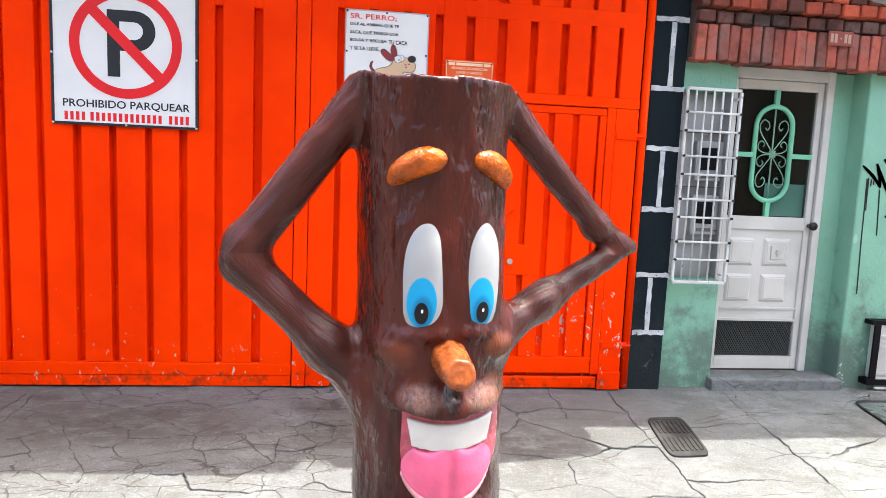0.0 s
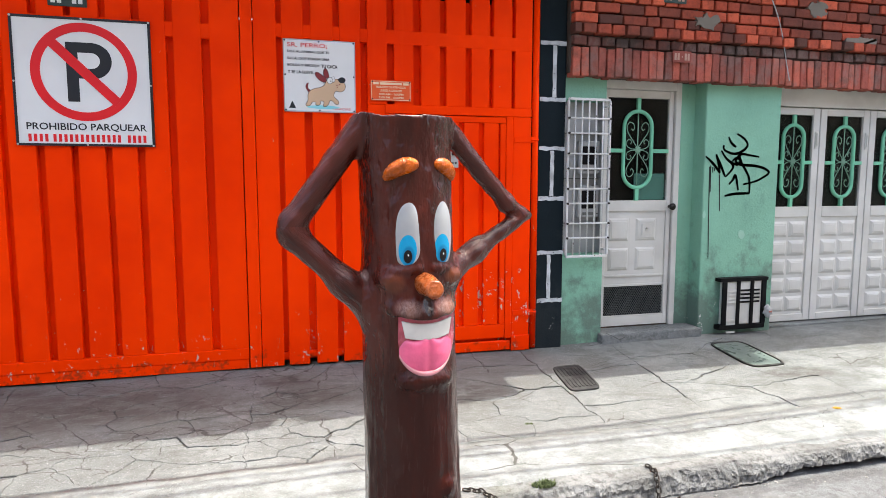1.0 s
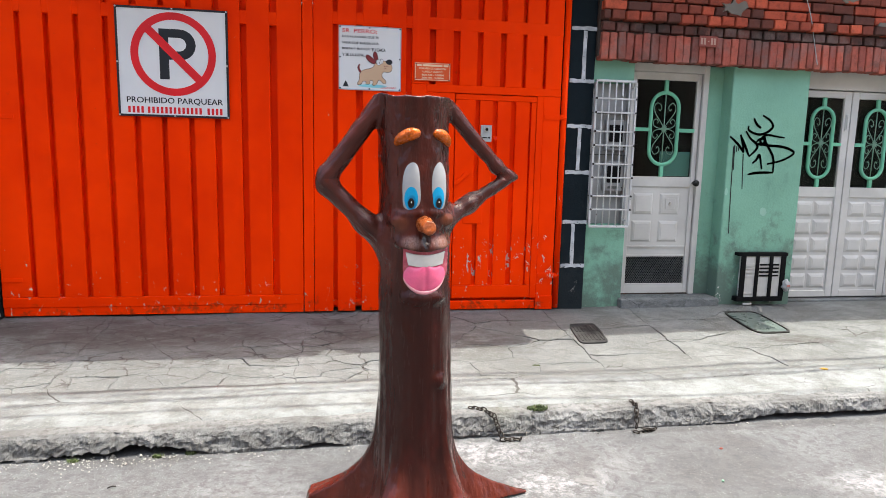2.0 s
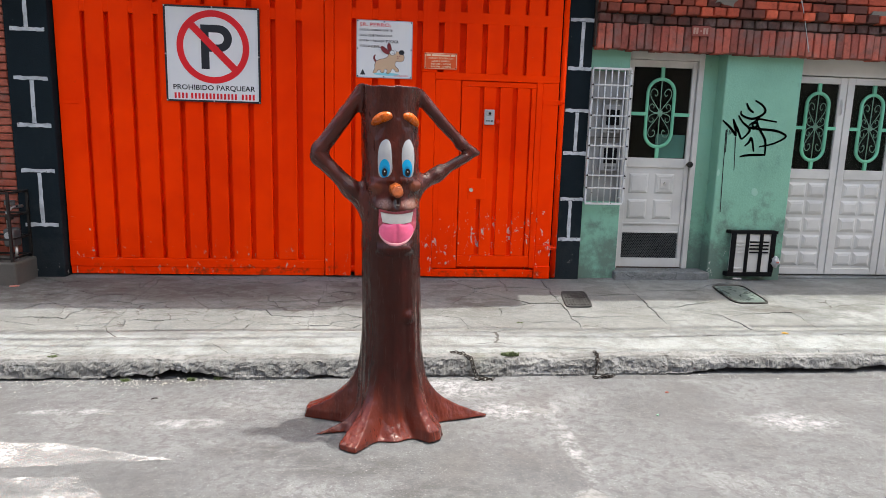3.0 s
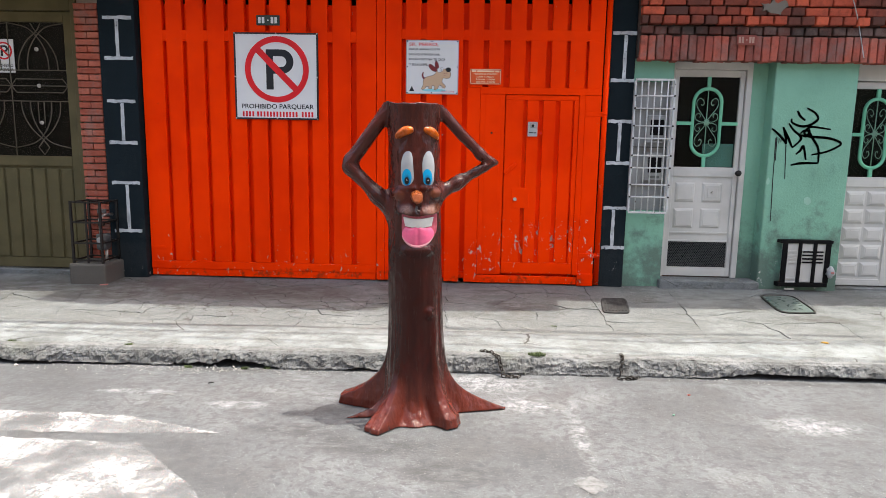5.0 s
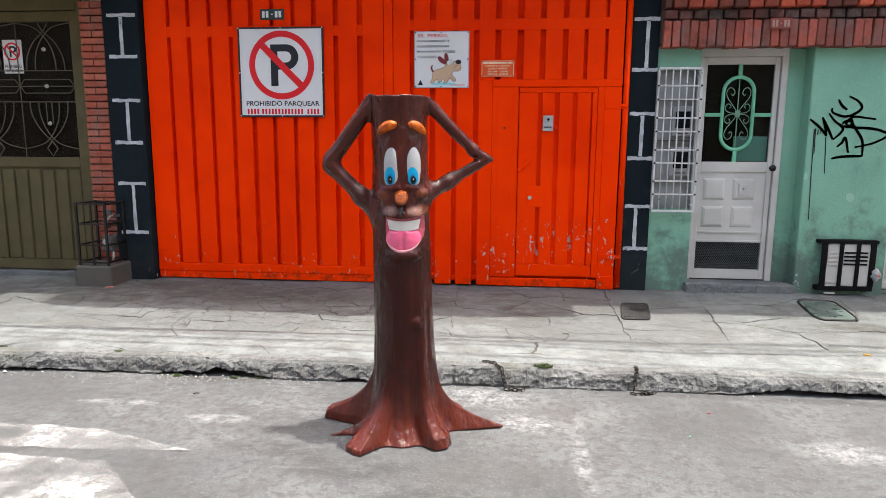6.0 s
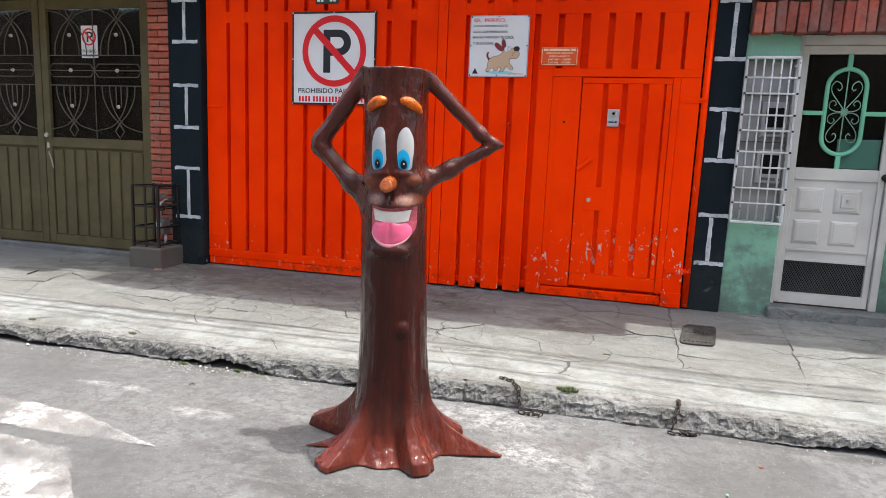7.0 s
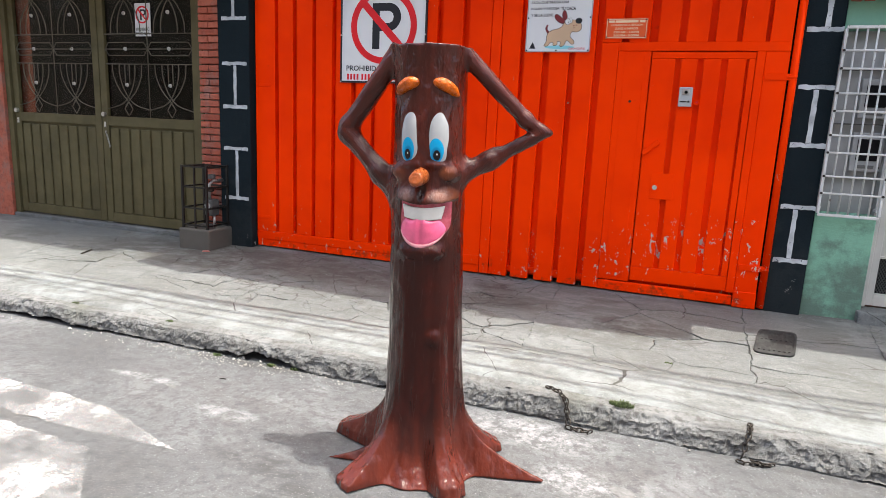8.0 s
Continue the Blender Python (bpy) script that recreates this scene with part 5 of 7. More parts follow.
def build_front_door():
    fr = thing("door_1", "white enamelled steel door with mint ironwork and a vent", "door", kind="structure")
    y = 4.215
    part("door_frame", boxed(2.502, 2.552, y - 0.025, y + 0.08, 0.285, 2.425, bevel=0.004), WHITE_METAL, fr)
    part("door_frame", boxed(3.245, 3.300, y - 0.025, y + 0.08, 0.285, 2.425, bevel=0.004), WHITE_METAL, fr)
    part("door_frame", boxed(2.552, 3.245, y - 0.025, y + 0.08, 2.352, 2.425, bevel=0.004), WHITE_METAL, fr)
    leaf = part("door_leaf", box(box(box(box(boxed(2.556, 2.602, y, y + 0.04, 0.29, 2.348, bevel=0.004), 3.196, 3.241, y, y + 0.04, 0.29, 2.348, bevel=0.004),
                2.602, 3.196, y + 0.001, y + 0.04, 2.285, 2.348), 2.602, 3.196, y + 0.001, y + 0.04, 1.31, 1.405, bevel=0.003), 2.602, 3.196, y + 0.014, y + 0.04, 0.66, 1.31), WHITE_METAL, fr)
    part("bottom_rail", box(box(boxed(2.602, 3.196, y + 0.001, y + 0.04, 0.29, 0.385), 2.602, 3.196, y + 0.001, y + 0.04, 0.648, 0.665), 2.602, 3.196, y + 0.002, y + 0.04, 0.735, 0.75), WHITE_METAL, fr)
    for x0 in (2.635, 2.905):
        for z0 in (0.79, 1.05):
            p = part("raised_panel", pad(x0, x0 + 0.2, z0, z0 + 0.2, y + 0.0135), WHITE_METAL, leaf)
    part("lock_plate", boxed(2.955, 3.055, y - 0.012, y - 0.003, 1.10, 1.20, bevel=0.003), WHITE_METAL, leaf)
    part("lock_cylinder", rod(bmesh.new(), (3.005, y - 0.022, 1.15), (3.005, y - 0.01, 1.15), 0.02, 14), STEEL, leaf, "steel lock cylinder")
    part("door_knob", rod(rod(bmesh.new(), (3.225, y - 0.06, 1.35), (3.225, y - 0.035, 1.35), 0.03, 16, 0.026), (3.225, y - 0.036, 1.35), (3.225, y, 1.35), 0.014, 10), IRON, leaf, "dark round door knob", True)
    part("glass_pane", boxed(2.602, 3.196, y + 0.022, y + 0.026, 1.405, 2.285), GLASS, leaf, "dark window glass").visible_shadow = False
    part("teal_sheet", boxed(2.885, 3.19, y + 0.034, y + 0.038, 1.41, 1.64), TEAL_SHEET, leaf, "teal sheet behind the glass")
    iron_oval(leaf, 2.893, 1.845, 0.136, 0.328, y + 0.004, 2.602, 3.196, 1.405, 2.285)
    vent = part("vent_backing", boxed(2.602, 3.196, y + 0.03, y + 0.034, 0.385, 0.648), BLACK, fr)
    bm = bmesh.new()
    for k in range(-8, 40):
        for d in (-1, 1):
            a, b = 2.602 + k * 0.0185, 2.602 + k * 0.0185 + 0.263 * 0.6
            p, q = ((a, 0.387), (b, 0.647)) if d > 0 else ((b, 0.387), (a, 0.647))
            lo, hi = (p, q) if p[0] < q[0] else (q, p)
            if hi[0] < 2.61 or lo[0] > 3.19:
                continue
            def cut(x):
                t = (x - lo[0]) / (hi[0] - lo[0])
                return (x, lo[1] + (hi[1] - lo[1]) * t)
            lo2 = cut(max(lo[0], 2.604))
            hi2 = cut(min(hi[0], 3.194))
            rod(bm, (lo2[0], y + 0.02 + 0.003 * d, lo2[1]), (hi2[0], y + 0.02 + 0.003 * d, hi2[1]), 0.003, 4)
    part("vent_mesh", bm, VENT_GREY, fr, "dark grey expanded metal vent mesh")
    part("threshold_rust", boxed(2.556, 3.241, y - 0.004, y, 0.284, 0.296), RUSTY, fr)
    settle(fr)


build_front_door()


def build_side_window():
    wn = thing("meter_niche", "shallow pale grey wall niche lined with painted sheet", "niche", kind="structure")
    y = 4.18
    part("back_sheet", boxed(2.116, 2.5, y, y + 0.03, 0.966, 2.224), NICHE_GREY, wn)
    for z in (1.223, 1.593, 1.963):
        part("divider", boxed(2.118, 2.498, y - 0.05, y - 0.001, z - 0.004, z + 0.004), SHUTTER_GREY, wn)
    part("side_sheet", boxed(2.116, 2.128, 4.09, y - 0.001, 0.968, 2.222), NICHE_GREY, wn)
    part("side_sheet", boxed(2.486, 2.498, 4.09, y - 0.001, 0.968, 2.222), NICHE_GREY, wn)
    settle(wn)
    for cz in (1.785, 1.418):
        mt = thing("electricity_meter", "pale electricity meter with a dark window behind the grille", "meter", "meters in the niche")
        part("case", boxed(2.29, 2.485, y - 0.045, y - 0.001, cz - 0.15, cz + 0.12, bevel=0.008, seg=2), NICHE_GREY, mt)
        part("meter_window", boxed(2.322, 2.452, y - 0.056, y - 0.046, cz - 0.075, cz + 0.075, bevel=0.006), BLACK, mt, "dark glass window")
        part("counter", boxed(2.335, 2.44, y - 0.052, y - 0.046, cz - 0.128, cz - 0.105, bevel=0.002), SHUTTER_GREY, mt)
        part("seal_screw", rod(bmesh.new(), (2.47, y - 0.05, cz - 0.12), (2.47, y - 0.044, cz - 0.12), 0.006, 8), IRON, mt)
        settle(mt)
    part("fuse_box", boxed(2.30, 2.43, y - 0.03, y - 0.001, 2.06, 2.15, bevel=0.004), SHUTTER_GREY, wn, "grey fuse box")
    g = thing("window_grille", "white painted steel window grille with chipped bars", "grille")
    x0, x1, z0, z1, yy = 2.117, 2.487, 0.956, 2.224, 3.99
    for k, (a, b) in enumerate((((x0, z0), (x1, z0)), ((x0, z1), (x1, z1)), ((x0, z0), (x0, z1)), ((x1, z0), (x1, z1)))):
        if a[1] == b[1]:
            part("frame_bar", boxed(a[0], b[0], yy - 0.010, yy + 0.010, a[1] - 0.010, a[1] + 0.010, bevel=0.003), WHITE_BAR, g)
        else:
            part("frame_bar", boxed(a[0] - 0.009, a[0] + 0.009, yy - 0.012, yy + 0.012, a[1] + 0.010, b[1] - 0.010, bevel=0.003), WHITE_BAR, g)
    for k in range(1, 6):
        x = x0 + (x1 - x0) * k / 6
        part("upright_bar", rod(bmesh.new(), (x, yy, z0), (x, yy, z1), 0.0065, 8), WHITE_BAR, g, smooth=True)
    for k in range(1, 9):
        z = z0 + (z1 - z0) * k / 9 + (0.012 if k % 2 else -0.01)
        part("cross_bar", boxed(x0, x1, yy - 0.014, yy - 0.006, z - 0.007, z + 0.007, bevel=0.003), WHITE_BAR, g)
        for x in (x0, x1):
            part("bolt", rod(bmesh.new(), (x, yy - 0.028, z), (x, yy - 0.014, z), 0.009, 6), IRON, g)
    for x in (x0 + 0.01, x1 - 0.01):
        for z in (z0 + 0.05, z1 - 0.05):
            part("wall_stay", boxed(x - 0.008, x + 0.008, yy + 0.012, 4.072, z - 0.008, z + 0.008), WHITE_BAR, g)
    settle(g)


build_side_window()


def build_garage():
    """White folding doors: a top rail, then alike leaves with an iron hoop and pressed panels."""
    y = 4.21
    structure("garage_frame", box(boxed(4.236, 9.0, y - 0.03, y + 0.08, 2.262, 2.43, bevel=0.004), 4.236, 9.0, y + 0.085, y + 0.2, 2.3, 2.5), WHITE_METAL, "white steel head rail of the garage", "frame")
    structure("garage_sill", boxed(4.236, 9.0, 4.12, 4.4, 0.1, 0.222, bevel=0.006), PAVEMENT, "concrete garage sill", "step")
    x0, w = 4.24, 0.592
    leaf = thing("garage_door_leaf", "white steel folding garage door leaf with mint ironwork", "garage door", "garage door leaves")
    a, b = x0 + 0.004, x0 + w - 0.004
    bm = bmesh.new()
    for q in ((a, a + 0.075, 0.235, 2.255), (b - 0.075, b, 0.235, 2.255), (a + 0.075, b - 0.075, 2.19, 2.255), (a + 0.075, b - 0.075, 1.235, 1.335), (a + 0.075, b - 0.075, 0.235, 0.30)):
        box(bm, q[0], q[1], y, y + 0.04, q[2], q[3], bevel=0.004)
    part("leaf_frame", bm, WHITE_METAL, leaf)
    field = part("lower_panel", boxed(a + 0.075, b - 0.075, y + 0.014, y + 0.03, 0.30, 1.235), WHITE_METAL, leaf)
    pw = (b - a - 0.15 - 0.05) / 2
    for c in range(2):
        for r in range(5):
            px, pz = a + 0.09 + c * (pw + 0.02), 0.325 + r * 0.18
            part("raised_panel", pad(px, px + pw, pz, pz + 0.15, y + 0.0135, 0.016, 0.03), WHITE_METAL, field)
    part("glass_pane", boxed(a + 0.075, b - 0.075, y + 0.022, y + 0.026, 1.335, 2.19), GLASS, leaf, "dark window glass").visible_shadow = False
    iron_oval(leaf, (a + b) / 2, 1.76, 0.118, 0.335, y + 0.004, a + 0.075, b - 0.075, 1.335, 2.19)
    part("bolt_latch", rod(boxed(b - 0.055, b - 0.03, y - 0.012, y, 1.88, 2.04, bevel=0.003), (b - 0.042, y - 0.02, 1.9), (b - 0.042, y - 0.02, 2.02), 0.006, 8), WHITE_METAL, leaf)
    settle(leaf)
    for k in range(1, 4):
        copy_thing(leaf, Matrix.Translation(leaf.location + Vector((k * w, 0, 0))))
    structure("wall_far_east", boxed(4.24 + 4 * w, 14.0, 4.06, 4.4, -0.02, 2.43), MINT, "plain mint wall beyond the garage", "wall")


build_garage()


def build_meter_box():
    ob = thing("meter_cabinet", "white utility meter cabinet in a black steel frame", "meter box")
    x0, x1, z0, z1 = 3.645, 4.108, 0.262, 0.712
    part("cabinet", boxed(x0 + 0.03, x1 - 0.03, 4.0, 4.07, z0 + 0.03, z1 - 0.03, bevel=0.006), WHITE_METAL, ob)
    for a in ((x0 - 0.025, x1 + 0.02, z1 - 0.028, z1 + 0.004), (x0 - 0.02, x1, z0 - 0.012, z0 + 0.03)):
        part("frame_bar", boxed(a[0], a[1], 3.985, 4.065, a[2], a[3], bevel=0.003), BLACK, ob)
    for x in (x0, x0 + 0.155, x0 + 0.30, x1 - 0.045):
        part("frame_bar", boxed(x, x + (0.05 if x in (x0, x1 - 0.045) else 0.034), 3.985, 4.0, z0 + 0.03, z1 - 0.028, bevel=0.003), BLACK, ob)
    for k in range(4):
        z = 0.60 - k * 0.035
        part("vent_slot", boxed(x0 + 0.20, x0 + 0.30, 3.992, 4.0, z - 0.008, z + 0.008), BLACK, ob)
        part("vent_slot", boxed(x0 + 0.332, x0 + 0.40, 3.992, 4.0, z - 0.008, z + 0.008), BLACK, ob)
        part("side_louvre", boxed(x0 + 0.055, x0 + 0.145, 3.988, 4.0, z - 0.006, z + 0.010), WHITE_METAL, ob)
        part("side_louvre", boxed(x0 + 0.055, x0 + 0.145, 3.988, 4.0, z - 0.276, z - 0.262), WHITE_METAL, ob)
    settle(ob)
    bag = thing("plastic_bag", "crumpled clear plastic bag tied to the meter frame", "bag")
    bm = bmesh.new()
    bmesh.ops.create_icosphere(bm, subdivisions=3, radius=1.0)
    for v in bm.verts:
        d = 1 + 0.5 * noise.noise(v.co * 2.4) + 0.2 * noise.noise(v.co * 6)
        v.co = Vector((4.118 + v.co.x * 0.035 * d, 3.965 + v.co.y * 0.03 * d, 0.405 + v.co.z * 0.055 * d))
    part("bag", bm, GREY_PLASTIC, bag, smooth=True)
    part("red_print", boxed(4.10, 4.13, 3.926, 3.93, 0.40, 0.415), LITTER_RED, bag)
    settle(bag)


build_meter_box()


def build_tag():
    """Sprayed strokes and drips on the pier."""
    ob = tagged(thing("graffiti_tag", "black sprayed graffiti tag with paint drips", "graffiti"), kind="structure")
    y = 4.06
    strokes = (
        [(3.464, 1.788), (3.522, 1.744), (3.571, 1.699), (3.616, 1.642)],
        [(3.616, 1.642), (3.6, 1.721), (3.571, 1.807)],
        [(3.571, 1.803), (3.624, 1.708), (3.672, 1.613)],
        [(3.622, 1.84), (3.673, 1.775), (3.73, 1.733), (3.751, 1.7), (3.728, 1.661), (3.674, 1.609)],
        [(3.738, 1.745), (3.772, 1.773), (3.823, 1.764), (3.795, 1.719), (3.748, 1.733)],
        [(4.022, 1.789), (3.922, 1.802), (3.831, 1.809), (3.775, 1.758), (3.822, 1.719), (3.984, 1.709), (4.086, 1.685), (4.131, 1.646), (4.015, 1.58), (3.865, 1.544)],
        [(3.819, 1.791), (3.842, 1.728), (3.922, 1.606), (3.935, 1.468)],
        [(3.675, 1.442), (3.773, 1.461), (3.939, 1.466)],
        [(3.714, 1.546), (3.753, 1.583), (3.78, 1.625), (3.815, 1.493)],
        [(3.645, 1.886), (3.652, 1.847), (3.741, 1.814), (3.821, 1.827), (3.891, 1.884), (3.858, 1.943), (3.779, 1.987)],
        [(3.692, 1.96), (3.724, 1.906), (3.772, 1.871)],
    )
    for pts in strokes:
        bm, n = bmesh.new(), len(pts)
        fine_pts = []
        for k in range(n - 1):
            p0, p1, p2, p3 = (Vector(pts[max(0, k - 1)]), Vector(pts[k]), Vector(pts[k + 1]), Vector(pts[min(n - 1, k + 2)]))
            for j in range(6):
                t = j / 6
                fine_pts.append(0.5 * ((2 * p1) + (p2 - p0) * t + (2 * p0 - 5 * p1 + 4 * p2 - p3) * t * t + (3 * p1 - p0 - 3 * p2 + p3) * t ** 3))
        fine_pts.append(Vector(pts[-1]))
        rows = []
        for k, p in enumerate(fine_pts):
            d = (fine_pts[min(k + 1, len(fine_pts) - 1)] - fine_pts[max(k - 1, 0)]).normalized()
            w = 0.0095 * (0.75 + 0.5 * math.sin(math.pi * k / len(fine_pts)))
            rows.append((bm.verts.new((p.x - d.y * w, y - 0.003, p.y + d.x * w)), bm.verts.new((p.x + d.y * w, y - 0.003, p.y - d.x * w))))
        for k in range(len(rows) - 1):
            bm.faces.new((rows[k][0], rows[k + 1][0], rows[k + 1][1], rows[k][1]))
        bmesh.ops.solidify(bm, geom=bm.faces[:], thickness=0.002)
        part("stroke", bm, GRAFFITI, ob)
    for (xt, zt), (xb, zb) in (((3.52, 1.708), (3.526, 1.481)), ((3.51, 1.699), (3.519, 1.279)), ((3.519, 1.279), (3.533, 0.89)), ((3.613, 1.631), (3.632, 1.308)), ((3.542, 1.699), (3.543, 1.648)), ((3.561, 1.69), (3.562, 1.659))):
        part("drip", outline(bmesh.new(), [(xt - 0.004, zt), (xt + 0.004, zt), (xb + 0.003, zb), (xb - 0.003, zb)], y - 0.004, y + 0.001), GRAFFITI, ob)
    settle(ob)


build_tag()


def build_facade_bits():
    """Cement smears on the brickwork and a loose wire that hangs over it."""
    wall = bpy.data.objects["wall_backing"]
    for cx, cz, a, b in ((3.33, 2.885, 0.11, 0.05), (4.95, 2.80, 0.16, 0.05), (4.45, 3.05, 0.10, 0.05)):
        pts = [(x + 0.07 * noise.noise(Vector((x * 26, z * 26, 1.0))), z + 0.05 * noise.noise(Vector((x * 26, z * 26, 4.0)))) for x, z in oval(cx, cz, a, b, 40)]
        part("cement_smear", outline(bmesh.new(), pts, 3.925, 3.96), CEMENT, wall, "grey cement smear")
    wire = thing("hanging_wire", "thin pale wire hanging over the brickwork", "wire")
    pts = [(3.74 + 0.36 * t + 0.10 * math.sin(2.2 * t), 3.925 + 0.01 * math.sin(9 * t), 3.5 - 1.06 * t) for t in (k / 24 for k in range(25))]
    part("strand", tube(bmesh.new(), pts, 0.0045, 6), GREY_PLASTIC, wire, smooth=True)
    settle(wire)


build_facade_bits()


# ---- the olive house ----
def build_olive_doors():
    y = 4.03
    structure("wall_west_reveal", boxed(-3.30, -3.054, 4.02, 4.35, -0.02, 2.91), PALE_MORTAR, "mortar bed behind red brickwork", "wall")
    structure("wall_far_west", boxed(-14.0, -6.10, 3.97, 4.35, -0.02, 2.91), SMOOTH_BRICK, "plain red brick wall beyond the doors", "wall")
    structure("door_frame", box(box(boxed(-6.095, -6.02, y - 0.03, y + 0.07, 0.15, 2.905, bevel=0.004), -3.36, -3.302, y - 0.03, y + 0.07, 0.15, 2.905, bevel=0.004), -6.02, -3.36, y - 0.03, y + 0.07, 2.80, 2.905, bevel=0.004), OLIVE, "olive steel door frame", "door frame")
    structure("door_sill", boxed(-6.09, -3.305, 3.97, 4.4, 0.12, 0.245, bevel=0.008), PAVEMENT, "concrete sill under the olive doors", "step")
    w = 1.326
    x0 = -3.364 - w
    ob = thing("door_leaf", "olive enamelled steel door leaf with ironwork over dark glass", "door", "olive door leaves")
    a, b = x0 + 0.004, x0 + w - 0.004
    bm = bmesh.new()
    for q in ((a, a + 0.085, 0.26, 2.795), (b - 0.085, b, 0.26, 2.795), (a + 0.085, b - 0.085, 2.70, 2.795), (a + 0.085, b - 0.085, 1.30, 1.40), (a + 0.085, b - 0.085, 0.26, 0.36)):
        box(bm, q[0], q[1], y, y + 0.045, q[2], q[3], bevel=0.004)
    part("leaf_frame", bm, OLIVE, ob)
    part("lower_sheet", boxed(a + 0.085, b - 0.085, y + 0.026, y + 0.032, 0.36, 1.30), OLIVE, ob)
    n = 8
    pw = (b - a - 0.17) / n
    for k in range(n):
        q = a + 0.085 + k * pw
        part("rib", boxed(q + 0.012, q + pw - 0.012, y + 0.006, y + 0.026, 0.362, 1.275, bevel=0.008), OLIVE, ob)
    part("glass_pane", boxed(a + 0.085, b - 0.085, y + 0.034, y + 0.038, 1.40, 2.70), GLASS, ob, "dark window glass").visible_shadow = False
    cy = y + 0.012
    gx0, gx1 = a + 0.085, b - 0.085
    gw = gx1 - gx0
    r = 0.0052

    def iron(*pts):
        part("iron_bar", tube(bmesh.new(), [(x, cy, z) for x, z in pts], r, 5), OLIVE_IRON, ob, smooth=True)

    cx = (gx0 + gx1) / 2
    iron((cx, 1.40), (cx, 2.70))
    for z in (1.94, 2.24):
        iron((gx0, z), (gx1, z))

    def bend(c, pts, sx, up):
        """A flowing bar through points given from the bay's axis and the band's middle."""
        line = []
        for k in range(len(pts) - 1):
            p0, p1, p2, p3 = pts[max(k - 1, 0)], pts[k], pts[k + 1], pts[min(k + 2, len(pts) - 1)]
            for t in (0.0, 0.25, 0.5, 0.75):
                line.append(tuple(0.5 * (2 * q + (w - p) * t + (2 * p - 5 * q + 4 * w - e) * t * t + (3 * q - p - 3 * w + e) * t ** 3) for p, q, w, e in zip(p0, p1, p2, p3)))
        line.append(pts[-1])
        iron(*[(c + sx * u, 2.09 + up * v) for u, v in line])

    for k in range(2):
        m0, m1 = gx0 + k * gw / 2, gx0 + (k + 1) * gw / 2
        c, h = (m0 + m1) / 2, gw / 4
        iron((m0, 2.09), (m0 + 0.05, 2.155), (m1 - 0.05, 2.155), (m1, 2.09), (m1 - 0.05, 2.025), (m0 + 0.05, 2.025), (m0, 2.09))
        iron((m0, 2.09), (m1, 2.09))
        for sx in (-1, 1):
            # shields and their crossing bars, below the band and mirrored above it
            bend(c, [(0.106, -0.15), (0.103, -0.25), (0.07, -0.37), (0.0, -0.485), (-0.10, -0.565), (-h, -0.61)], sx, 1)
            bend(c, [(0.20, -0.15), (0.185, -0.28), (0.11, -0.42), (0.0, -0.53), (-0.05, -0.60)], sx, 1)
            bend(c, [(0.106, -0.15), (0.103, -0.25), (0.07, -0.37), (0.0, -0.475), (-0.10, -0.56), (-h, -0.60)], sx, -1)
            bend(c, [(0.20, -0.15), (0.185, -0.28), (0.11, -0.42), (0.0, -0.52), (-0.05, -0.60)], sx, -1)
            iron((c + sx * 0.03, 1.73), (c + sx * 0.03, 1.94))
        iron((c, 1.555), (c + 0.055, 1.485), (c, 1.412), (c - 0.055, 1.485), (c, 1.555))
        for z in (2.09, 2.44, 1.73):
            part("iron_boss", rod(bmesh.new(), (c, cy - 0.02, z), (c, cy - 0.004, z), 0.016, 10, 0.020), STEEL, ob, "dull steel boss", True)
    part("door_lock", rod(boxed(a + 0.03, a + 0.06, y - 0.008, y, 1.28, 1.34, bevel=0.003), (a + 0.045, y - 0.03, 1.42), (a + 0.045, y, 1.42), 0.024, 12), STEEL, ob, "steel door lock")
    settle(ob)
    copy_thing(ob, Matrix.Translation(ob.location + Vector((-w - 0.004, 0, 0))))
    ch = thing("door_chain", "short steel chain hanging at the door lock", "chain")
    for k in range(9):
        bm = bmesh.new()
        tube(bm, [(0.006 * math.cos(t), 0.0, 0.012 * math.sin(t)) for t in (2 * math.pi * j / 10 for j in range(10))], 0.0022, 5, True)
        bmesh.ops.transform(bm, matrix=pose(-4.628 + 0.006 * k, 4.018, 1.235 - 0.019 * k, 0, 15, 90 * (k % 2)), verts=bm.verts)
        part("link", bm, STEEL, ch, smooth=True)
    settle(ch)
    sg = thing("parking_sign", "small white no-parking notice behind the door ironwork", "sign")
    part("board", boxed(-4.184, -3.984, 4.052, 4.058, 2.216, 2.536), SIGN_WHITE, sg)
    prohibition(sg, -4.084, 2.425, 0.085, 4.052)
    lettering("PROHIBIDO", -4.17, -3.998, 2.268, 2.30, 4.050, SIGN_BLACK, sg, bold=0.015)
    lettering("PARQUEAR", -4.17, -3.998, 2.226, 2.258, 4.050, SIGN_BLACK, sg, bold=0.015)
    settle(sg)


build_olive_doors()


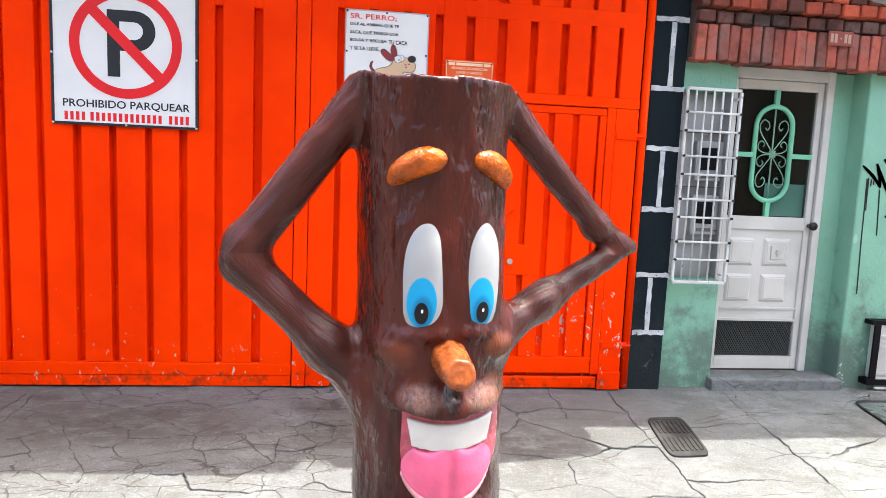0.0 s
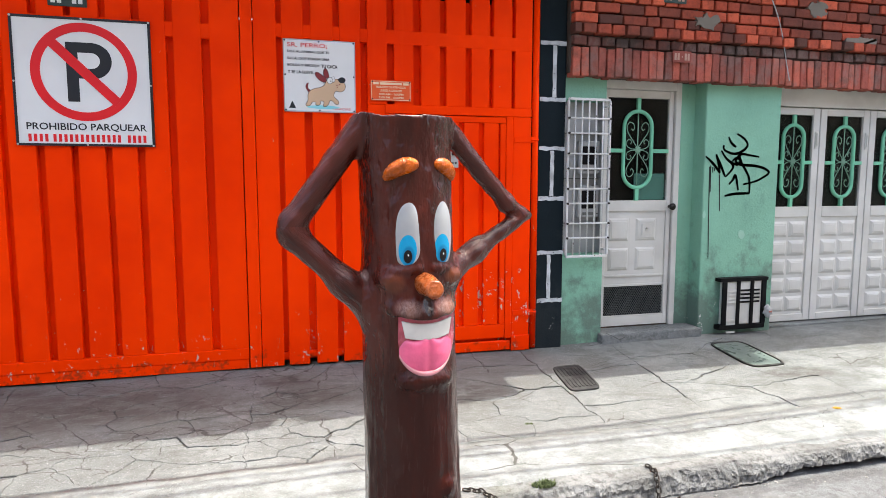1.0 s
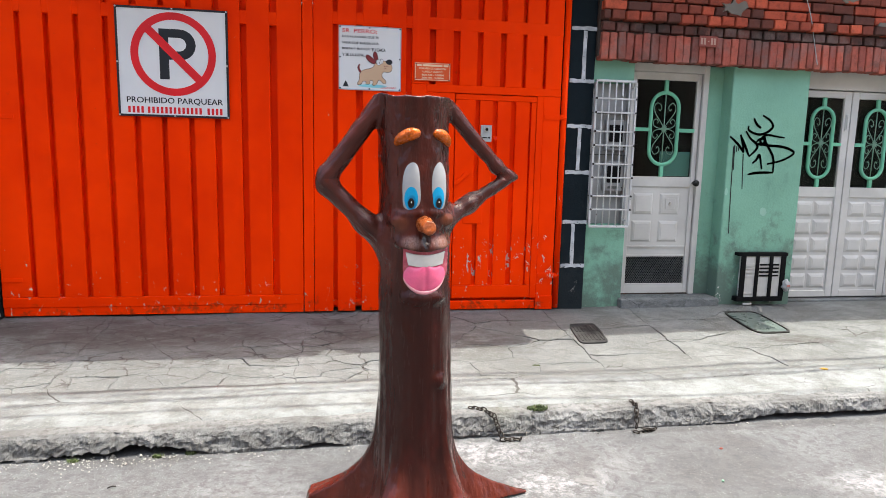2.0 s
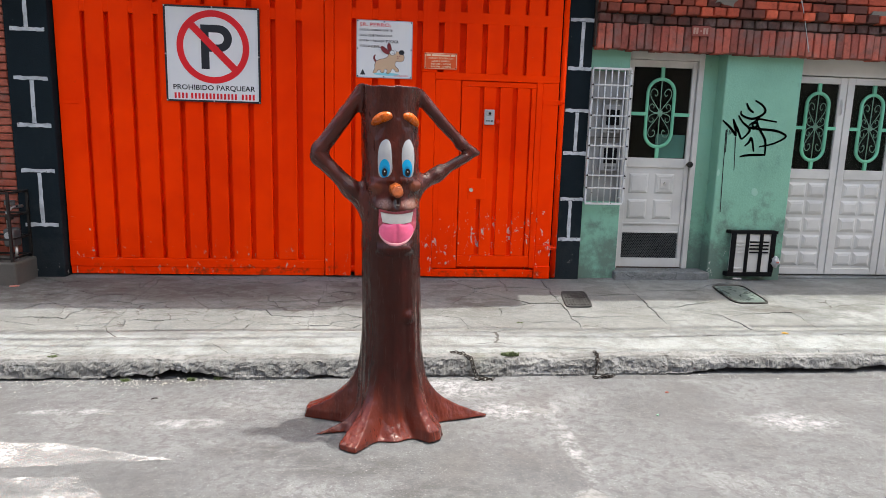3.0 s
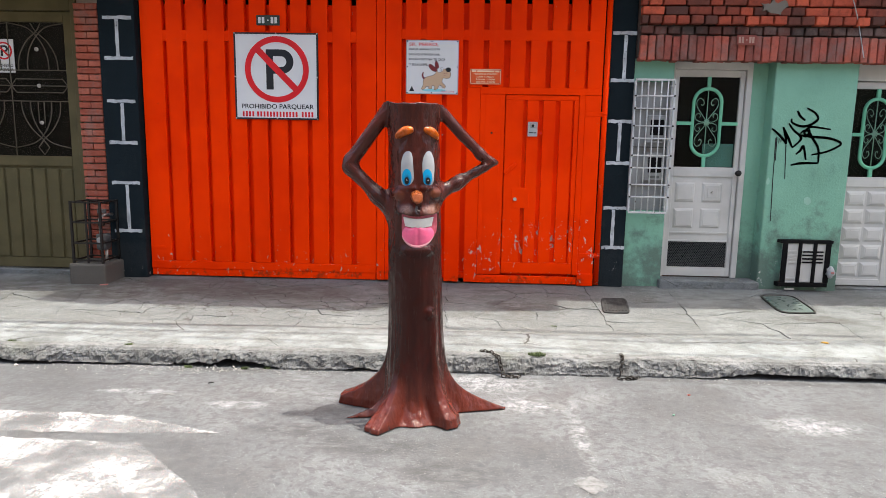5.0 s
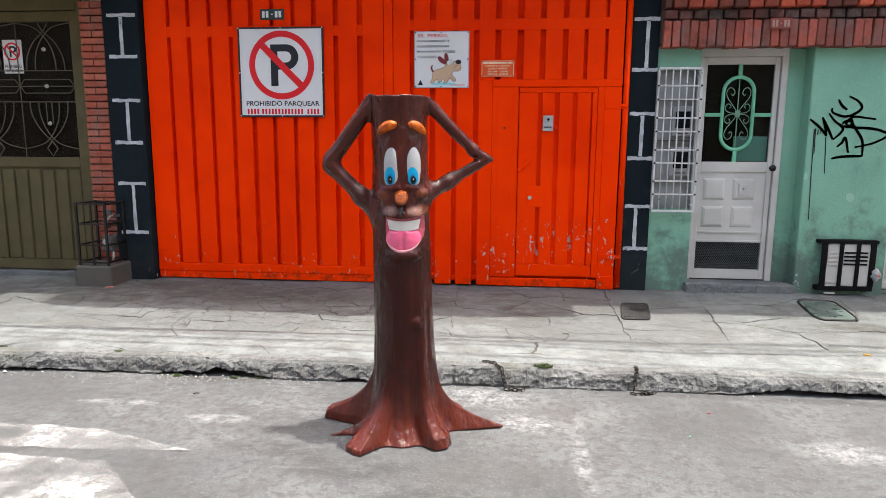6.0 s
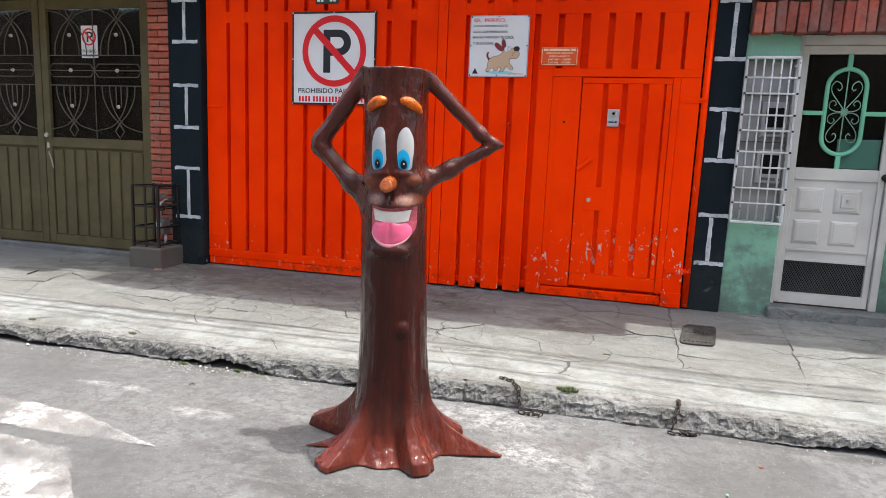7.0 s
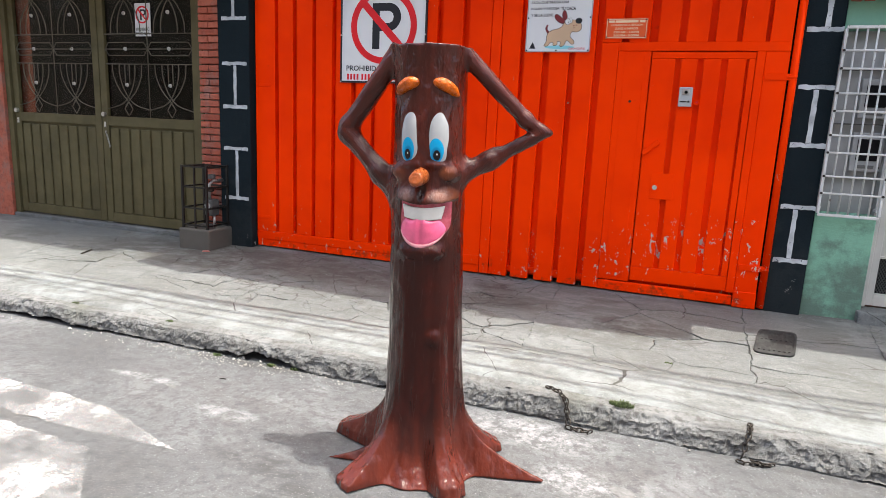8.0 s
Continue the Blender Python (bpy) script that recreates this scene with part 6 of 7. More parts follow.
def build_meter_cage():
    structure("meter_plinth", boxed(-3.29, -2.93, 3.60, 3.97, 0.1, 0.385, bevel=0.02, seg=2), DARK_CEMENT, "low grey concrete plinth beside the pillar", "plinth")
    ob = thing("meter_cage", "dark steel cage round a gas meter on the plinth", "cage")
    x0, x1, y0, y1, z0, z1 = -3.25, -2.965, 3.63, 3.92, 0.383, 0.985
    for x in (x0, x1):
        for yy in (y0, y1):
            part("post", boxed(x - 0.01, x + 0.01, yy - 0.01, yy + 0.01, z0, z1), IRON, ob)
    for z in (z0 + 0.03, 0.58, 0.78, z1 - 0.012):
        for yy in (y0, y1):
            part("rail", boxed(x0 + 0.01, x1 - 0.01, yy - 0.007, yy + 0.007, z - 0.008, z + 0.008), IRON, ob)
        for x in (x0, x1):
            part("rail", boxed(x - 0.007, x + 0.007, y0 + 0.01, y1 - 0.01, z - 0.008, z + 0.008), IRON, ob)
    part("bar", boxed(-3.115, -3.10, y0 - 0.006, y0 + 0.006, z0, z1 - 0.02), IRON, ob)
    part("bar", boxed(-3.115, -3.10, y0 + 0.012, y1 - 0.01, z1 - 0.018, z1 - 0.006), IRON, ob)
    settle(ob)
    mt = thing("gas_meter", "small grey gas meter with pipes and a valve", "gas meter")
    part("body", boxed(-3.08, -2.99, 3.72, 3.84, 0.50, 0.66, bevel=0.02, seg=3), VENT_GREY, mt)
    part("dial", rod(bmesh.new(), (-3.035, 3.712, 0.6), (-3.035, 3.722, 0.6), 0.03, 16), GREY_PLASTIC, mt)
    part("pipe", tube(bmesh.new(), [(-3.06, 3.78, 0.66), (-3.06, 3.78, 0.80), (-3.03, 3.80, 0.84), (-3.0, 3.9, 0.84)], 0.014, 8), STEEL, mt, smooth=True)
    part("pipe", tube(bmesh.new(), [(-3.01, 3.78, 0.5), (-3.01, 3.78, 0.383)], 0.014, 8), STEEL, mt, smooth=True)
    part("valve", boxed(-3.075, -3.02, 3.755, 3.805, 0.73, 0.78, bevel=0.01), RUSTY, mt)
    part("regulator", rod(bmesh.new(), (-3.03, 3.77, 0.86), (-3.03, 3.77, 0.90), 0.04, 16), VENT_GREY, mt)
    settle(mt)


build_meter_cage()


# ---- things in the pavement and street ----
def slab_frame(corners, lift):
    """A pose whose axes run along a skewed lid's sides on the sloping pavement."""
    (ax, ay), (bx, by), (cx, cy), (dx, dy) = corners
    mx, my = (ax + bx + cx + dx) / 4, (ay + by + cy + dy) / 4
    u = Vector(((bx - ax + cx - dx) / 2, (by - ay + cy - dy) / 2, 0))
    v = Vector(((ax - dx + bx - cx) / 2, (ay - dy + by - cy) / 2, 0))
    v.z = 0.035 * v.y
    m = Matrix(((u.x, v.x, 0, mx), (u.y, v.y, 0, my), (u.z, v.z, 1, pave_z(my) + lift), (0, 0, 0, 1)))
    return m


def build_lids():
    m = slab_frame([(1.79, 3.54), (2.035, 3.55), (1.945, 3.06), (1.715, 3.045)], 0.0)
    ob = thing("drain_cover", "dark ribbed cast-iron drain cover in the pavement", "drain cover")
    bm = bmesh.new()
    n = 40
    for rad, z in ((0.5, -0.02), (0.5, 0.005), (0.485, 0.007), (0.44, 0.007), (0.43, 0.003)):
        for k in range(n):
            t = 2 * math.pi * k / n
            c, q = math.cos(t), math.sin(t)
            bm.verts.new((rad * math.copysign(abs(c) ** 0.3, c), rad * math.copysign(abs(q) ** 0.3, q), z))
    bm.verts.ensure_lookup_table()
    for j in range(4):
        for k in range(n):
            bm.faces.new((bm.verts[j * n + k], bm.verts[j * n + (k + 1) % n], bm.verts[(j + 1) * n + (k + 1) % n], bm.verts[(j + 1) * n + k]))
    bm.faces.new([bm.verts[4 * n + k] for k in range(n)])
    bmesh.ops.transform(bm, matrix=m, verts=bm.verts)
    bmesh.ops.recalc_face_normals(bm, faces=bm.faces[:])
    part("plate", bm, CAST, ob)
    for k in range(7):
        q = -0.36 + k * 0.12
        for s in (-1, 1):
            bm = boxed(q - 0.028, q + 0.028, 0.06 * s if s > 0 else -0.38, 0.38 if s > 0 else -0.06, 0.0025, 0.008, bevel=0.001)
            bmesh.ops.transform(bm, matrix=m, verts=bm.verts)
            part("rib", bm, CAST, ob)
    settle(ob)
    m = slab_frame([(3.345, 3.81), (3.70, 3.79), (3.585, 3.17), (3.265, 3.15)], 0.0)
    ob = thing("access_lid", "grey-green metal access lid with a raised rim", "access lid")
    bm = bmesh.new()
    n = 40
    for rad, z in ((0.5, -0.02), (0.5, 0.012), (0.465, 0.014), (0.455, 0.006)):
        for k in range(n):
            t = 2 * math.pi * k / n
            c, s = math.cos(t), math.sin(t)
            e = 0.35
            bm.verts.new((rad * math.copysign(abs(c) ** e, c), rad * math.copysign(abs(s) ** e, s), z))
    bm.verts.ensure_lookup_table()
    for j in range(3):
        for k in range(n):
            bm.faces.new((bm.verts[j * n + k], bm.verts[j * n + (k + 1) % n], bm.verts[(j + 1) * n + (k + 1) % n], bm.verts[(j + 1) * n + k]))
    inner = bmesh.new()
    inner.faces.new([inner.verts.new(Vector(bm.verts[3 * n + k].co)) for k in range(n)])
    for b_, nm, mt in ((bm, "rim", IRON), (inner, "plate", LID_GLASS)):
        bmesh.ops.transform(b_, matrix=m, verts=b_.verts)
        bmesh.ops.recalc_face_normals(b_, faces=b_.faces[:])
    part("rim", bm, IRON, ob)
    part("plate", inner, LID_GLASS, ob, "grey-green painted plate")
    settle(ob)


build_lids()


def build_chain(name, pts, label):
    """Short chain of oval links along a line, alternate links turned."""
    ob = thing(name, label, "chain", "kerb chains")
    pts = [Vector(p) for p in pts]
    pos, step = [], 0.027
    for a, b in zip(pts, pts[1:]):
        n = max(1, round((b - a).length / step))
        pos += [(a.lerp(b, k / n), b - a) for k in range(n)]
    rnd = random.Random(7)
    for k, (p, d) in enumerate(pos):
        bm = bmesh.new()
        tube(bm, [(0.0185 * math.copysign(abs(math.cos(t)) ** 0.7, math.cos(t)), 0.011 * math.sin(t), 0.0) for t in (2 * math.pi * j / 12 for j in range(12))], 0.0036, 6, True)
        q = d.normalized().to_track_quat("X", "Z").to_matrix().to_4x4()
        bmesh.ops.transform(bm, matrix=Matrix.Translation(p) @ q @ pose(0, 0, 0, (80 if k % 2 else 10) + rnd.uniform(-15, 15), 0, rnd.uniform(-12, 12)), verts=bm.verts)
        part("link", bm, CHAIN_IRON, ob, smooth=True)
    settle(ob)


build_chain("chain", [(0.655, 2.0, 0.138), (0.72, 1.965, 0.138), (0.765, 1.905, 0.122), (0.782, 1.862, 0.062), (0.80, 1.832, 0.02), (0.85, 1.835, 0.015), (0.90, 1.84, 0.015), (0.885, 1.815, 0.015)], "rusty steel chain hanging over the kerb")
build_chain("chain", [(1.611, 2.0, 0.138), (1.605, 1.925, 0.138), (1.585, 1.868, 0.080), (1.57, 1.838, 0.022), (1.60, 1.835, 0.017), (1.66, 1.855, 0.017), (1.70, 1.87, 0.019), (1.65, 1.845, 0.026), (1.61, 1.86, 0.03)], "rusty steel chain hanging over the kerb")


def build_weeds():
    rnd = random.Random(3)

    def tuft(name, cx, cy, rx, ry, n, h, label, foot=None):
        verts, faces = [], []
        for _ in range(n):
            t, u = rnd.uniform(0, 2 * math.pi), math.sqrt(rnd.random())
            x, y = cx + rx * u * math.cos(t), cy + ry * u * math.sin(t)
            z = pave_z(y) - 0.002 if foot is None else foot
            hh, d = h * rnd.uniform(0.4, 1.0), rnd.uniform(0, 6.28)
            w, lean = 0.0035, hh * rnd.uniform(0.2, 1.0)
            c, s = math.cos(d), math.sin(d)
            i = len(verts)
            verts += [(x - s * w, y + c * w, z), (x + s * w, y - c * w, z), (x + c * lean * 0.5 + s * w * 0.7, y + s * lean * 0.5 - c * w * 0.7, z + hh * 0.7),
                      (x + c * lean * 0.5 - s * w * 0.7, y + s * lean * 0.5 + c * w * 0.7, z + hh * 0.7), (x + c * lean, y + s * lean, z + hh)]
            faces += [(i, i + 1, i + 2, i + 3), (i + 3, i + 2, i + 4)]
        me = bpy.data.meshes.new(name)
        me.from_pydata(verts, [], faces)
        me.materials.append(GREENERY)
        tagged(new(name, me), label, "weeds", kind="stuff")

    tuft("grass_tuft", 1.03, 1.965, 0.062, 0.03, 300, 0.018, "small green weed tuft on the kerb edge")
    for x, y in ((-1.82, 1.95), (-2.66, 1.96), (0.385, 2.80), (0.375, 2.62), (0.783, 2.51), (0.83, 2.53), (0.877, 2.77), (0.93, 2.71), (1.23, 2.63)):
        tuft("weed", x, y, 0.03, 0.012, 50, 0.010, "tiny weed growing in a pavement crack")
    for x, y in ((-0.965, 1.855), (-0.815, 1.87), (-1.355, 1.85)):
        tuft("weed", x, y, 0.028, 0.014, 90, 0.02, "small green weed at the foot of the kerb", 0.006)


build_weeds()


def build_rubble():
    """Loose grit and crumbs along the foot of the kerb, and a few scraps."""
    rnd = random.Random(11)
    bm = bmesh.new()
    verts, faces = [], []
    for _ in range(700):
        x = rnd.uniform(-4.5, 5.5) if rnd.random() < 0.3 else rnd.gauss(-1.3, 0.5)
        y = kerb_y(x) - abs(rnd.gauss(0.0, 0.07)) + 0.01
        r = abs(rnd.gauss(0.0, 0.0025)) + 0.0015 + (0.010 if rnd.random() < 0.012 else 0)
        z = 0.012 * noise.noise(Vector((x * 0.7, y * 0.7, 1.0))) + 0.008 * max(0.0, (y - 1.6) / 0.3) + r * 0.5
        i = len(verts)
        for dx, dy, dz in ((1, 0, 0), (-1, 0, 0), (0, 1, 0), (0, -1, 0), (0, 0, 0.8), (0, 0, -0.8)):
            s = r * rnd.uniform(0.7, 1.4)
            verts.append((x + dx * s, y + dy * s, z + dz * s))
        faces += [(i + a, i + b, i + c) for a, b, c in ((0, 2, 4), (2, 1, 4), (1, 3, 4), (3, 0, 4), (2, 0, 5), (1, 2, 5), (3, 1, 5), (0, 3, 5))]
    bm.free()
    me = bpy.data.meshes.new("grit")
    me.from_pydata(verts, [], faces)
    me.materials.append(PEBBLE)
    tagged(new("grit", me), "pale grit and crumbs along the kerb foot", "grit", kind="stuff")

    def scrap(name, x, y, z, a, b, turn, material, label, thick=0.006, ragged=0.4):
        bm = bmesh.new()
        bmesh.ops.create_icosphere(bm, subdivisions=3, radius=1.0)
        for v in bm.verts:
            k = 1 + ragged * noise.noise(v.co * 2 + Vector((x * 9, y * 9, 0)))
            v.co = Vector((v.co.x * a * k, v.co.y * b * k, v.co.z * thick * k))
        bmesh.ops.transform(bm, matrix=pose(x, y, z, 0, 0, turn), verts=bm.verts)
        tagged(part(name, bm, material), label, "litter")

    scrap("litter_scrap", -2.93, 3.56, pave_z(3.56) + 0.008, 0.04, 0.022, 20, LITTER_RED, "crumpled red wrapper scrap on the pavement")
    scrap("litter_scrap", 3.20, 2.373, pave_z(2.373) + 0.008, 0.025, 0.014, -30, LITTER_YELLOW, "small yellow scrap on the pavement")
    scrap("litter_scrap", 1.95, 1.62, 0.006, 0.011, 0.007, 10, PLATE_RED, "small reddish scrap on the asphalt")
    for x, y, a, b, turn in ((-1.273, 1.393, 0.038, 0.011, -12), (1.12, 0.485, 0.062, 0.058, -35), (1.095, 1.385, 0.052, 0.036, -20)):
        scrap("dropped_plaster", x, y, 0.002 + road_h(x, y), a, b, turn, PLASTER_DUST, "flattened white plaster crumb on the asphalt", 0.002, 0.75)
    scrap("litter_scrap", 1.752, 1.301, 0.005, 0.008, 0.006, 30, SCROLL, "tiny teal scrap on the asphalt")
    for ends in (((-3.816, 2.963, pave_z(2.963) + 0.008), (-3.83, 3.05, pave_z(3.05) + 0.014), (-3.871, 3.116, pave_z(3.116) + 0.008)), ((-1.107, 1.575, 0.008), (-1.09, 1.585, 0.011), (-1.074, 1.588, 0.008))):
        bm = bmesh.new()
        tube(bm, ends, 0.003 if ends[0][0] > -2 else 0.006, 6)
        tagged(part("twig", bm, IRON, smooth=True), "short dark dry twig lying on the ground", "twig")


build_rubble()


def build_cables():
    """Overhead cables along the street; their soft shadows cross the pavement."""
    for y0, slope, z, r in ((2.68, 0.030, 4.4, 0.019), (2.61, 0.012, 4.5, 0.014), (2.52, 0.022, 4.45, 0.019), (2.32, -0.02, 4.3, 0.013)):
        bm = bmesh.new()
        tube(bm, [(x, y0 + slope * (x - 0.95) + 0.015 * math.sin(x * 0.7 + z * 9), z + 0.003 * x * x) for x in steps(-14, 14, 0.7)], r, 6)
        tagged(part("overhead_cable", bm, BLACK, smooth=True), "black overhead cable above the street", "cable", "overhead cables", kind="structure")


build_cables()


# ---- the tree sculpture ----
def surface_nets(f, lo, h):
    """Quads of the zero level of a sampled distance field."""
    inside = f < 0
    c = inside[:-1, :-1, :-1].astype(np.int8)
    for dx in (0, 1):
        for dy in (0, 1):
            for dz in (0, 1):
                if dx or dy or dz:
                    c = c + inside[dx:dx + c.shape[0], dy:dy + c.shape[1], dz:dz + c.shape[2]]
    act = (c > 0) & (c < 8)
    idx = np.argwhere(act)
    number = -np.ones(act.shape, np.int64)
    number[act] = np.arange(len(idx))
    total, count = np.zeros((len(idx), 3)), np.zeros(len(idx))
    corner = {(a, b, d): f[idx[:, 0] + a, idx[:, 1] + b, idx[:, 2] + d] for a in (0, 1) for b in (0, 1) for d in (0, 1)}
    for a in corner:
        for k in range(3):
            if a[k] == 0:
                b = list(a)
                b[k] = 1
                va, vb = corner[a], corner[tuple(b)]
                cross = (va < 0) != (vb < 0)
                t = np.where(cross, va / np.where(cross, va - vb, 1), 0)
                p = np.tile(np.array(a, float), (len(idx), 1))
                p[:, k] += t
                total[cross] += p[cross]
                count[cross] += 1
    verts = (idx + total / count[:, None]) * h + np.array(lo)
    faces = []
    for k in range(3):
        a = [slice(1, -1)] * 3
        a[k] = slice(0, -1)
        b = [slice(1, -1)] * 3
        b[k] = slice(1, None)
        ia, ib = inside[tuple(a)], inside[tuple(b)]
        for sign in (True, False):
            e = np.argwhere((ia != ib) & (ia == sign))
            off = np.ones(3, int)
            off[k] = 0
            e = e + off
            u, v = (k + 1) % 3, (k + 2) % 3
            q = []
            for du, dv in ((0, 0), (1, 0), (1, 1), (0, 1)):
                i = e.copy()
                i[:, u] -= du
                i[:, v] -= dv
                q.append(number[i[:, 0], i[:, 1], i[:, 2]])
            q = np.stack(q, 1)
            q = q[(q >= 0).all(1)]
            faces.append(q if sign else q[:, ::-1])
    return verts, np.concatenate(faces)


def field(lo, hi, h):
    axes = [np.arange(a, b, h, dtype=np.float32) for a, b in zip(lo, hi)]
    return np.meshgrid(*axes, indexing="ij", sparse=True)


def blend(a, b, k):
    t = np.clip(0.5 + 0.5 * (b - a) / k, 0, 1)
    return b + (a - b) * t - k * t * (1 - t)


def carve(a, b, k):
    return -blend(-a, b, k)


def limb(P, a, b, ra, rb):
    """Distance to a tapered round limb."""
    x, y, z = P
    d = [b[k] - a[k] for k in range(3)]
    t = np.clip(((x - a[0]) * d[0] + (y - a[1]) * d[1] + (z - a[2]) * d[2]) / sum(v * v for v in d), 0, 1)
    return np.sqrt((x - a[0] - t * d[0]) ** 2 + (y - a[1] - t * d[1]) ** 2 + (z - a[2] - t * d[2]) ** 2) - (ra + (rb - ra) * t)


def egg(P, c, r, turn=0.0):
    """Distance, about right, to an ellipsoid turned round z (degrees)."""
    x, y, z = P
    u, v = x - c[0], y - c[1]
    cs, sn = math.cos(radians(turn)), math.sin(radians(turn))
    u, v = u * cs + v * sn, v * cs - u * sn
    w = z - c[2]
    k = np.sqrt((u / r[0]) ** 2 + (v / r[1]) ** 2 + (w / r[2]) ** 2)
    g = np.sqrt((u / r[0] ** 2) ** 2 + (v / r[1] ** 2) ** 2 + (w / r[2] ** 2) ** 2)
    return k * (k - 1) / np.maximum(g, 1e-6)


TX, TY = 0.232, 1.27
TOP = 1.746
LEVELS = np.linspace(0, 1.8, 181)
AXIS = np.interp(LEVELS, [0.0, 0.58, 1.0, 1.4, 1.76], [0.243, 0.242, 0.233, 0.227, 0.218])
GIRTH = np.interp(LEVELS, [0.0, 0.05, 0.12, 0.22, 0.35, 0.55, 0.75, 0.95, 1.2, 1.45, 1.66, 1.76], [0.205, 0.193, 0.176, 0.167, 0.160, 0.154, 0.151, 0.149, 0.146, 0.142, 0.143, 0.150])


def skin(x, z):
    """The y of the trunk's front at x and z."""
    c, r = float(np.interp(z, LEVELS, AXIS)), float(np.interp(z, LEVELS, GIRTH))
    return TY - math.sqrt(max(1e-4, r * r - (x - c) ** 2))


def slant(x, z):
    c, r = float(np.interp(z, LEVELS, AXIS)), float(np.interp(z, LEVELS, GIRTH))
    return math.degrees(math.asin(max(-0.95, min(0.95, (x - c) / r))))


EYES = ((0.2015, 1.4000, 0.0385, 0.1030), (0.3060, 1.4000, 0.0425, 0.1030))


def eyeball(P, c, r, turn):
    """A tall eye, rounded at its top and nearly flat at its foot."""
    x, y, z = P
    u, v = x - c[0], y - c[1]
    cs, sn = math.cos(radians(turn)), math.sin(radians(turn))
    u, v = u * cs + v * sn, v * cs - u * sn
    w = (z - c[2]) / r[2]
    tall = np.where(w > 0, np.abs(w) ** 2.6, np.abs(w) ** 3.6)
    k = np.sqrt((u / r[0] * (1 + 0.035 * np.clip(w, -1, 1))) ** 2 + (v / r[1]) ** 2 + tall)
    return (k - 1) * min(r) * 0.9


def body_field(P):
    x, y, z = P
    c = np.interp(z, LEVELS, AXIS).astype(np.float32)
    u, v = x - c, y - TY
    ang = np.arctan2(v, u)
    r = np.interp(z, LEVELS, GIRTH).astype(np.float32)
    wave = 0.0042 * np.sin(7 * ang + 2.1 * z + 0.8) + 0.0030 * np.sin(12 * ang - 2.7 * z) + 0.0016 * np.sin(23 * ang + 4 * z + 2 * np.sin(3 * z))
    low = np.clip(1.25 - z * 1.3, 0.2, 1.0)
    f = np.sqrt(u * u + v * v) - r - wave * low - 0.006 * np.sin(2.2 * z + ang) * np.clip(0.9 - z, 0, 1)
    # roots: ridges that spread from the trunk, joined by a low webbed skirt
    #        angle, reach, half width at the trunk and at the tip, tip height, height on the trunk, steepness
    roots = ((-122, 0.375, 0.085, 0.050, 0.030, 0.46, 3.2), (-43.5, 0.305, 0.085, 0.055, 0.055, 0.62, 3.6), (6, 0.505, 0.095, 0.006, 0.006, 0.40, 3.4), (46, 0.355, 0.08, 0.060, 0.035, 0.40, 3.0),
             (167, 0.44, 0.085, 0.045, 0.050, 0.45, 3.2), (-158, 0.375, 0.065, 0.004, 0.006, 0.20, 4.5), (113, 0.31, 0.09, 0.05, 0.02, 0.35, 3.0))
    swell = 0.0
    for turn, reach, w0, w1, tip, rise, p in roots:
        d = (ang - radians(turn) + math.pi) % (2 * math.pi) - math.pi
        k = (w0 - w1) / reach
        R = np.minimum(reach, w0 / (np.maximum(np.sin(np.minimum(np.abs(d), 1.5)), 0.0) + k + 1e-4))
        R = R + 0.002 * np.sin(d * 23 + turn) * (np.abs(d) < 0.5)
        out = np.maximum(R - 0.18, 0.0) * np.clip(1 - np.maximum(z - tip, 0) / (rise - tip), 0, 1) ** p
        groove = 1 + 0.014 * np.sin(d * 46 + 14 * z) * np.clip(0.3 - z, 0, 0.2) * 5
        swell = swell + (out * groove) ** 4
        f = f - 0.010 * np.exp(-(d / 0.16) ** 2) * np.clip((rise + 0.12 - z) / 0.25, 0, 1)
    skirt = 0.055 * np.clip(1 - np.maximum(z, 0) / 0.22, 0, 1) ** 3.5
    f = f - (swell + skirt ** 4) ** 0.25
    f = blend(f, egg(P, (0.324, 1.140, 0.615), (0.016, 0.014, 0.022)), 0.03)
    # arms: hand at the crown, elbow out, back to the trunk
    for a, b, ra, rb, k in (((0.092, 1.25, 1.728), (-0.118, 1.24, 1.437), 0.041, 0.038, 0.025), ((-0.118, 1.24, 1.437), (-0.122, 1.24, 1.402), 0.040, 0.042, 0.02),
                            ((-0.122, 1.24, 1.402), (0.03, 1.24, 1.250), 0.039, 0.037, 0.025), ((0.03, 1.24, 1.250), (0.12, 1.25, 1.160), 0.040, 0.05, 0.05),
                            ((0.342, 1.275, 1.735), (0.594, 1.365, 1.482), 0.035, 0.029, 0.025),
                            ((0.592, 1.365, 1.482), (0.683, 1.384, 1.440), 0.030, 0.012, 0.02), ((0.655, 1.38, 1.438), (0.47, 1.325, 1.328), 0.026, 0.030, 0.02), ((0.47, 1.325, 1.328), (0.345, 1.27, 1.258), 0.032, 0.046, 0.045)):
        f = blend(f, limb(P, a, b, ra, rb), k)
    f = np.maximum(f, z - TOP - 0.0015 * np.cos(2 * ang + 0.6) - 0.010 * np.exp(-((x - 0.085) / 0.03) ** 2) - 0.0014 * np.sin(ang * 9))
    f = carve(f, egg(P, (0.219, TY, TOP + 0.03), (0.122, 0.122, 0.06)), 0.008)
    # face: folds under the eyes, muzzle, jaw, brow ridges
    for px, pz, rr, out, k in ((0.163, 1.268, (0.046, 0.034, 0.034), 0.009, 0.022), (0.342, 1.272, (0.044, 0.036, 0.034), 0.014, 0.020),
                               (0.258, 0.962, (0.085, 0.034, 0.028), 0.006, 0.03)):
        f = blend(f, egg(P, (px, skin(px, pz) - out + rr[1] * 0.7, pz), rr, slant(px, pz) * 0.8), k)
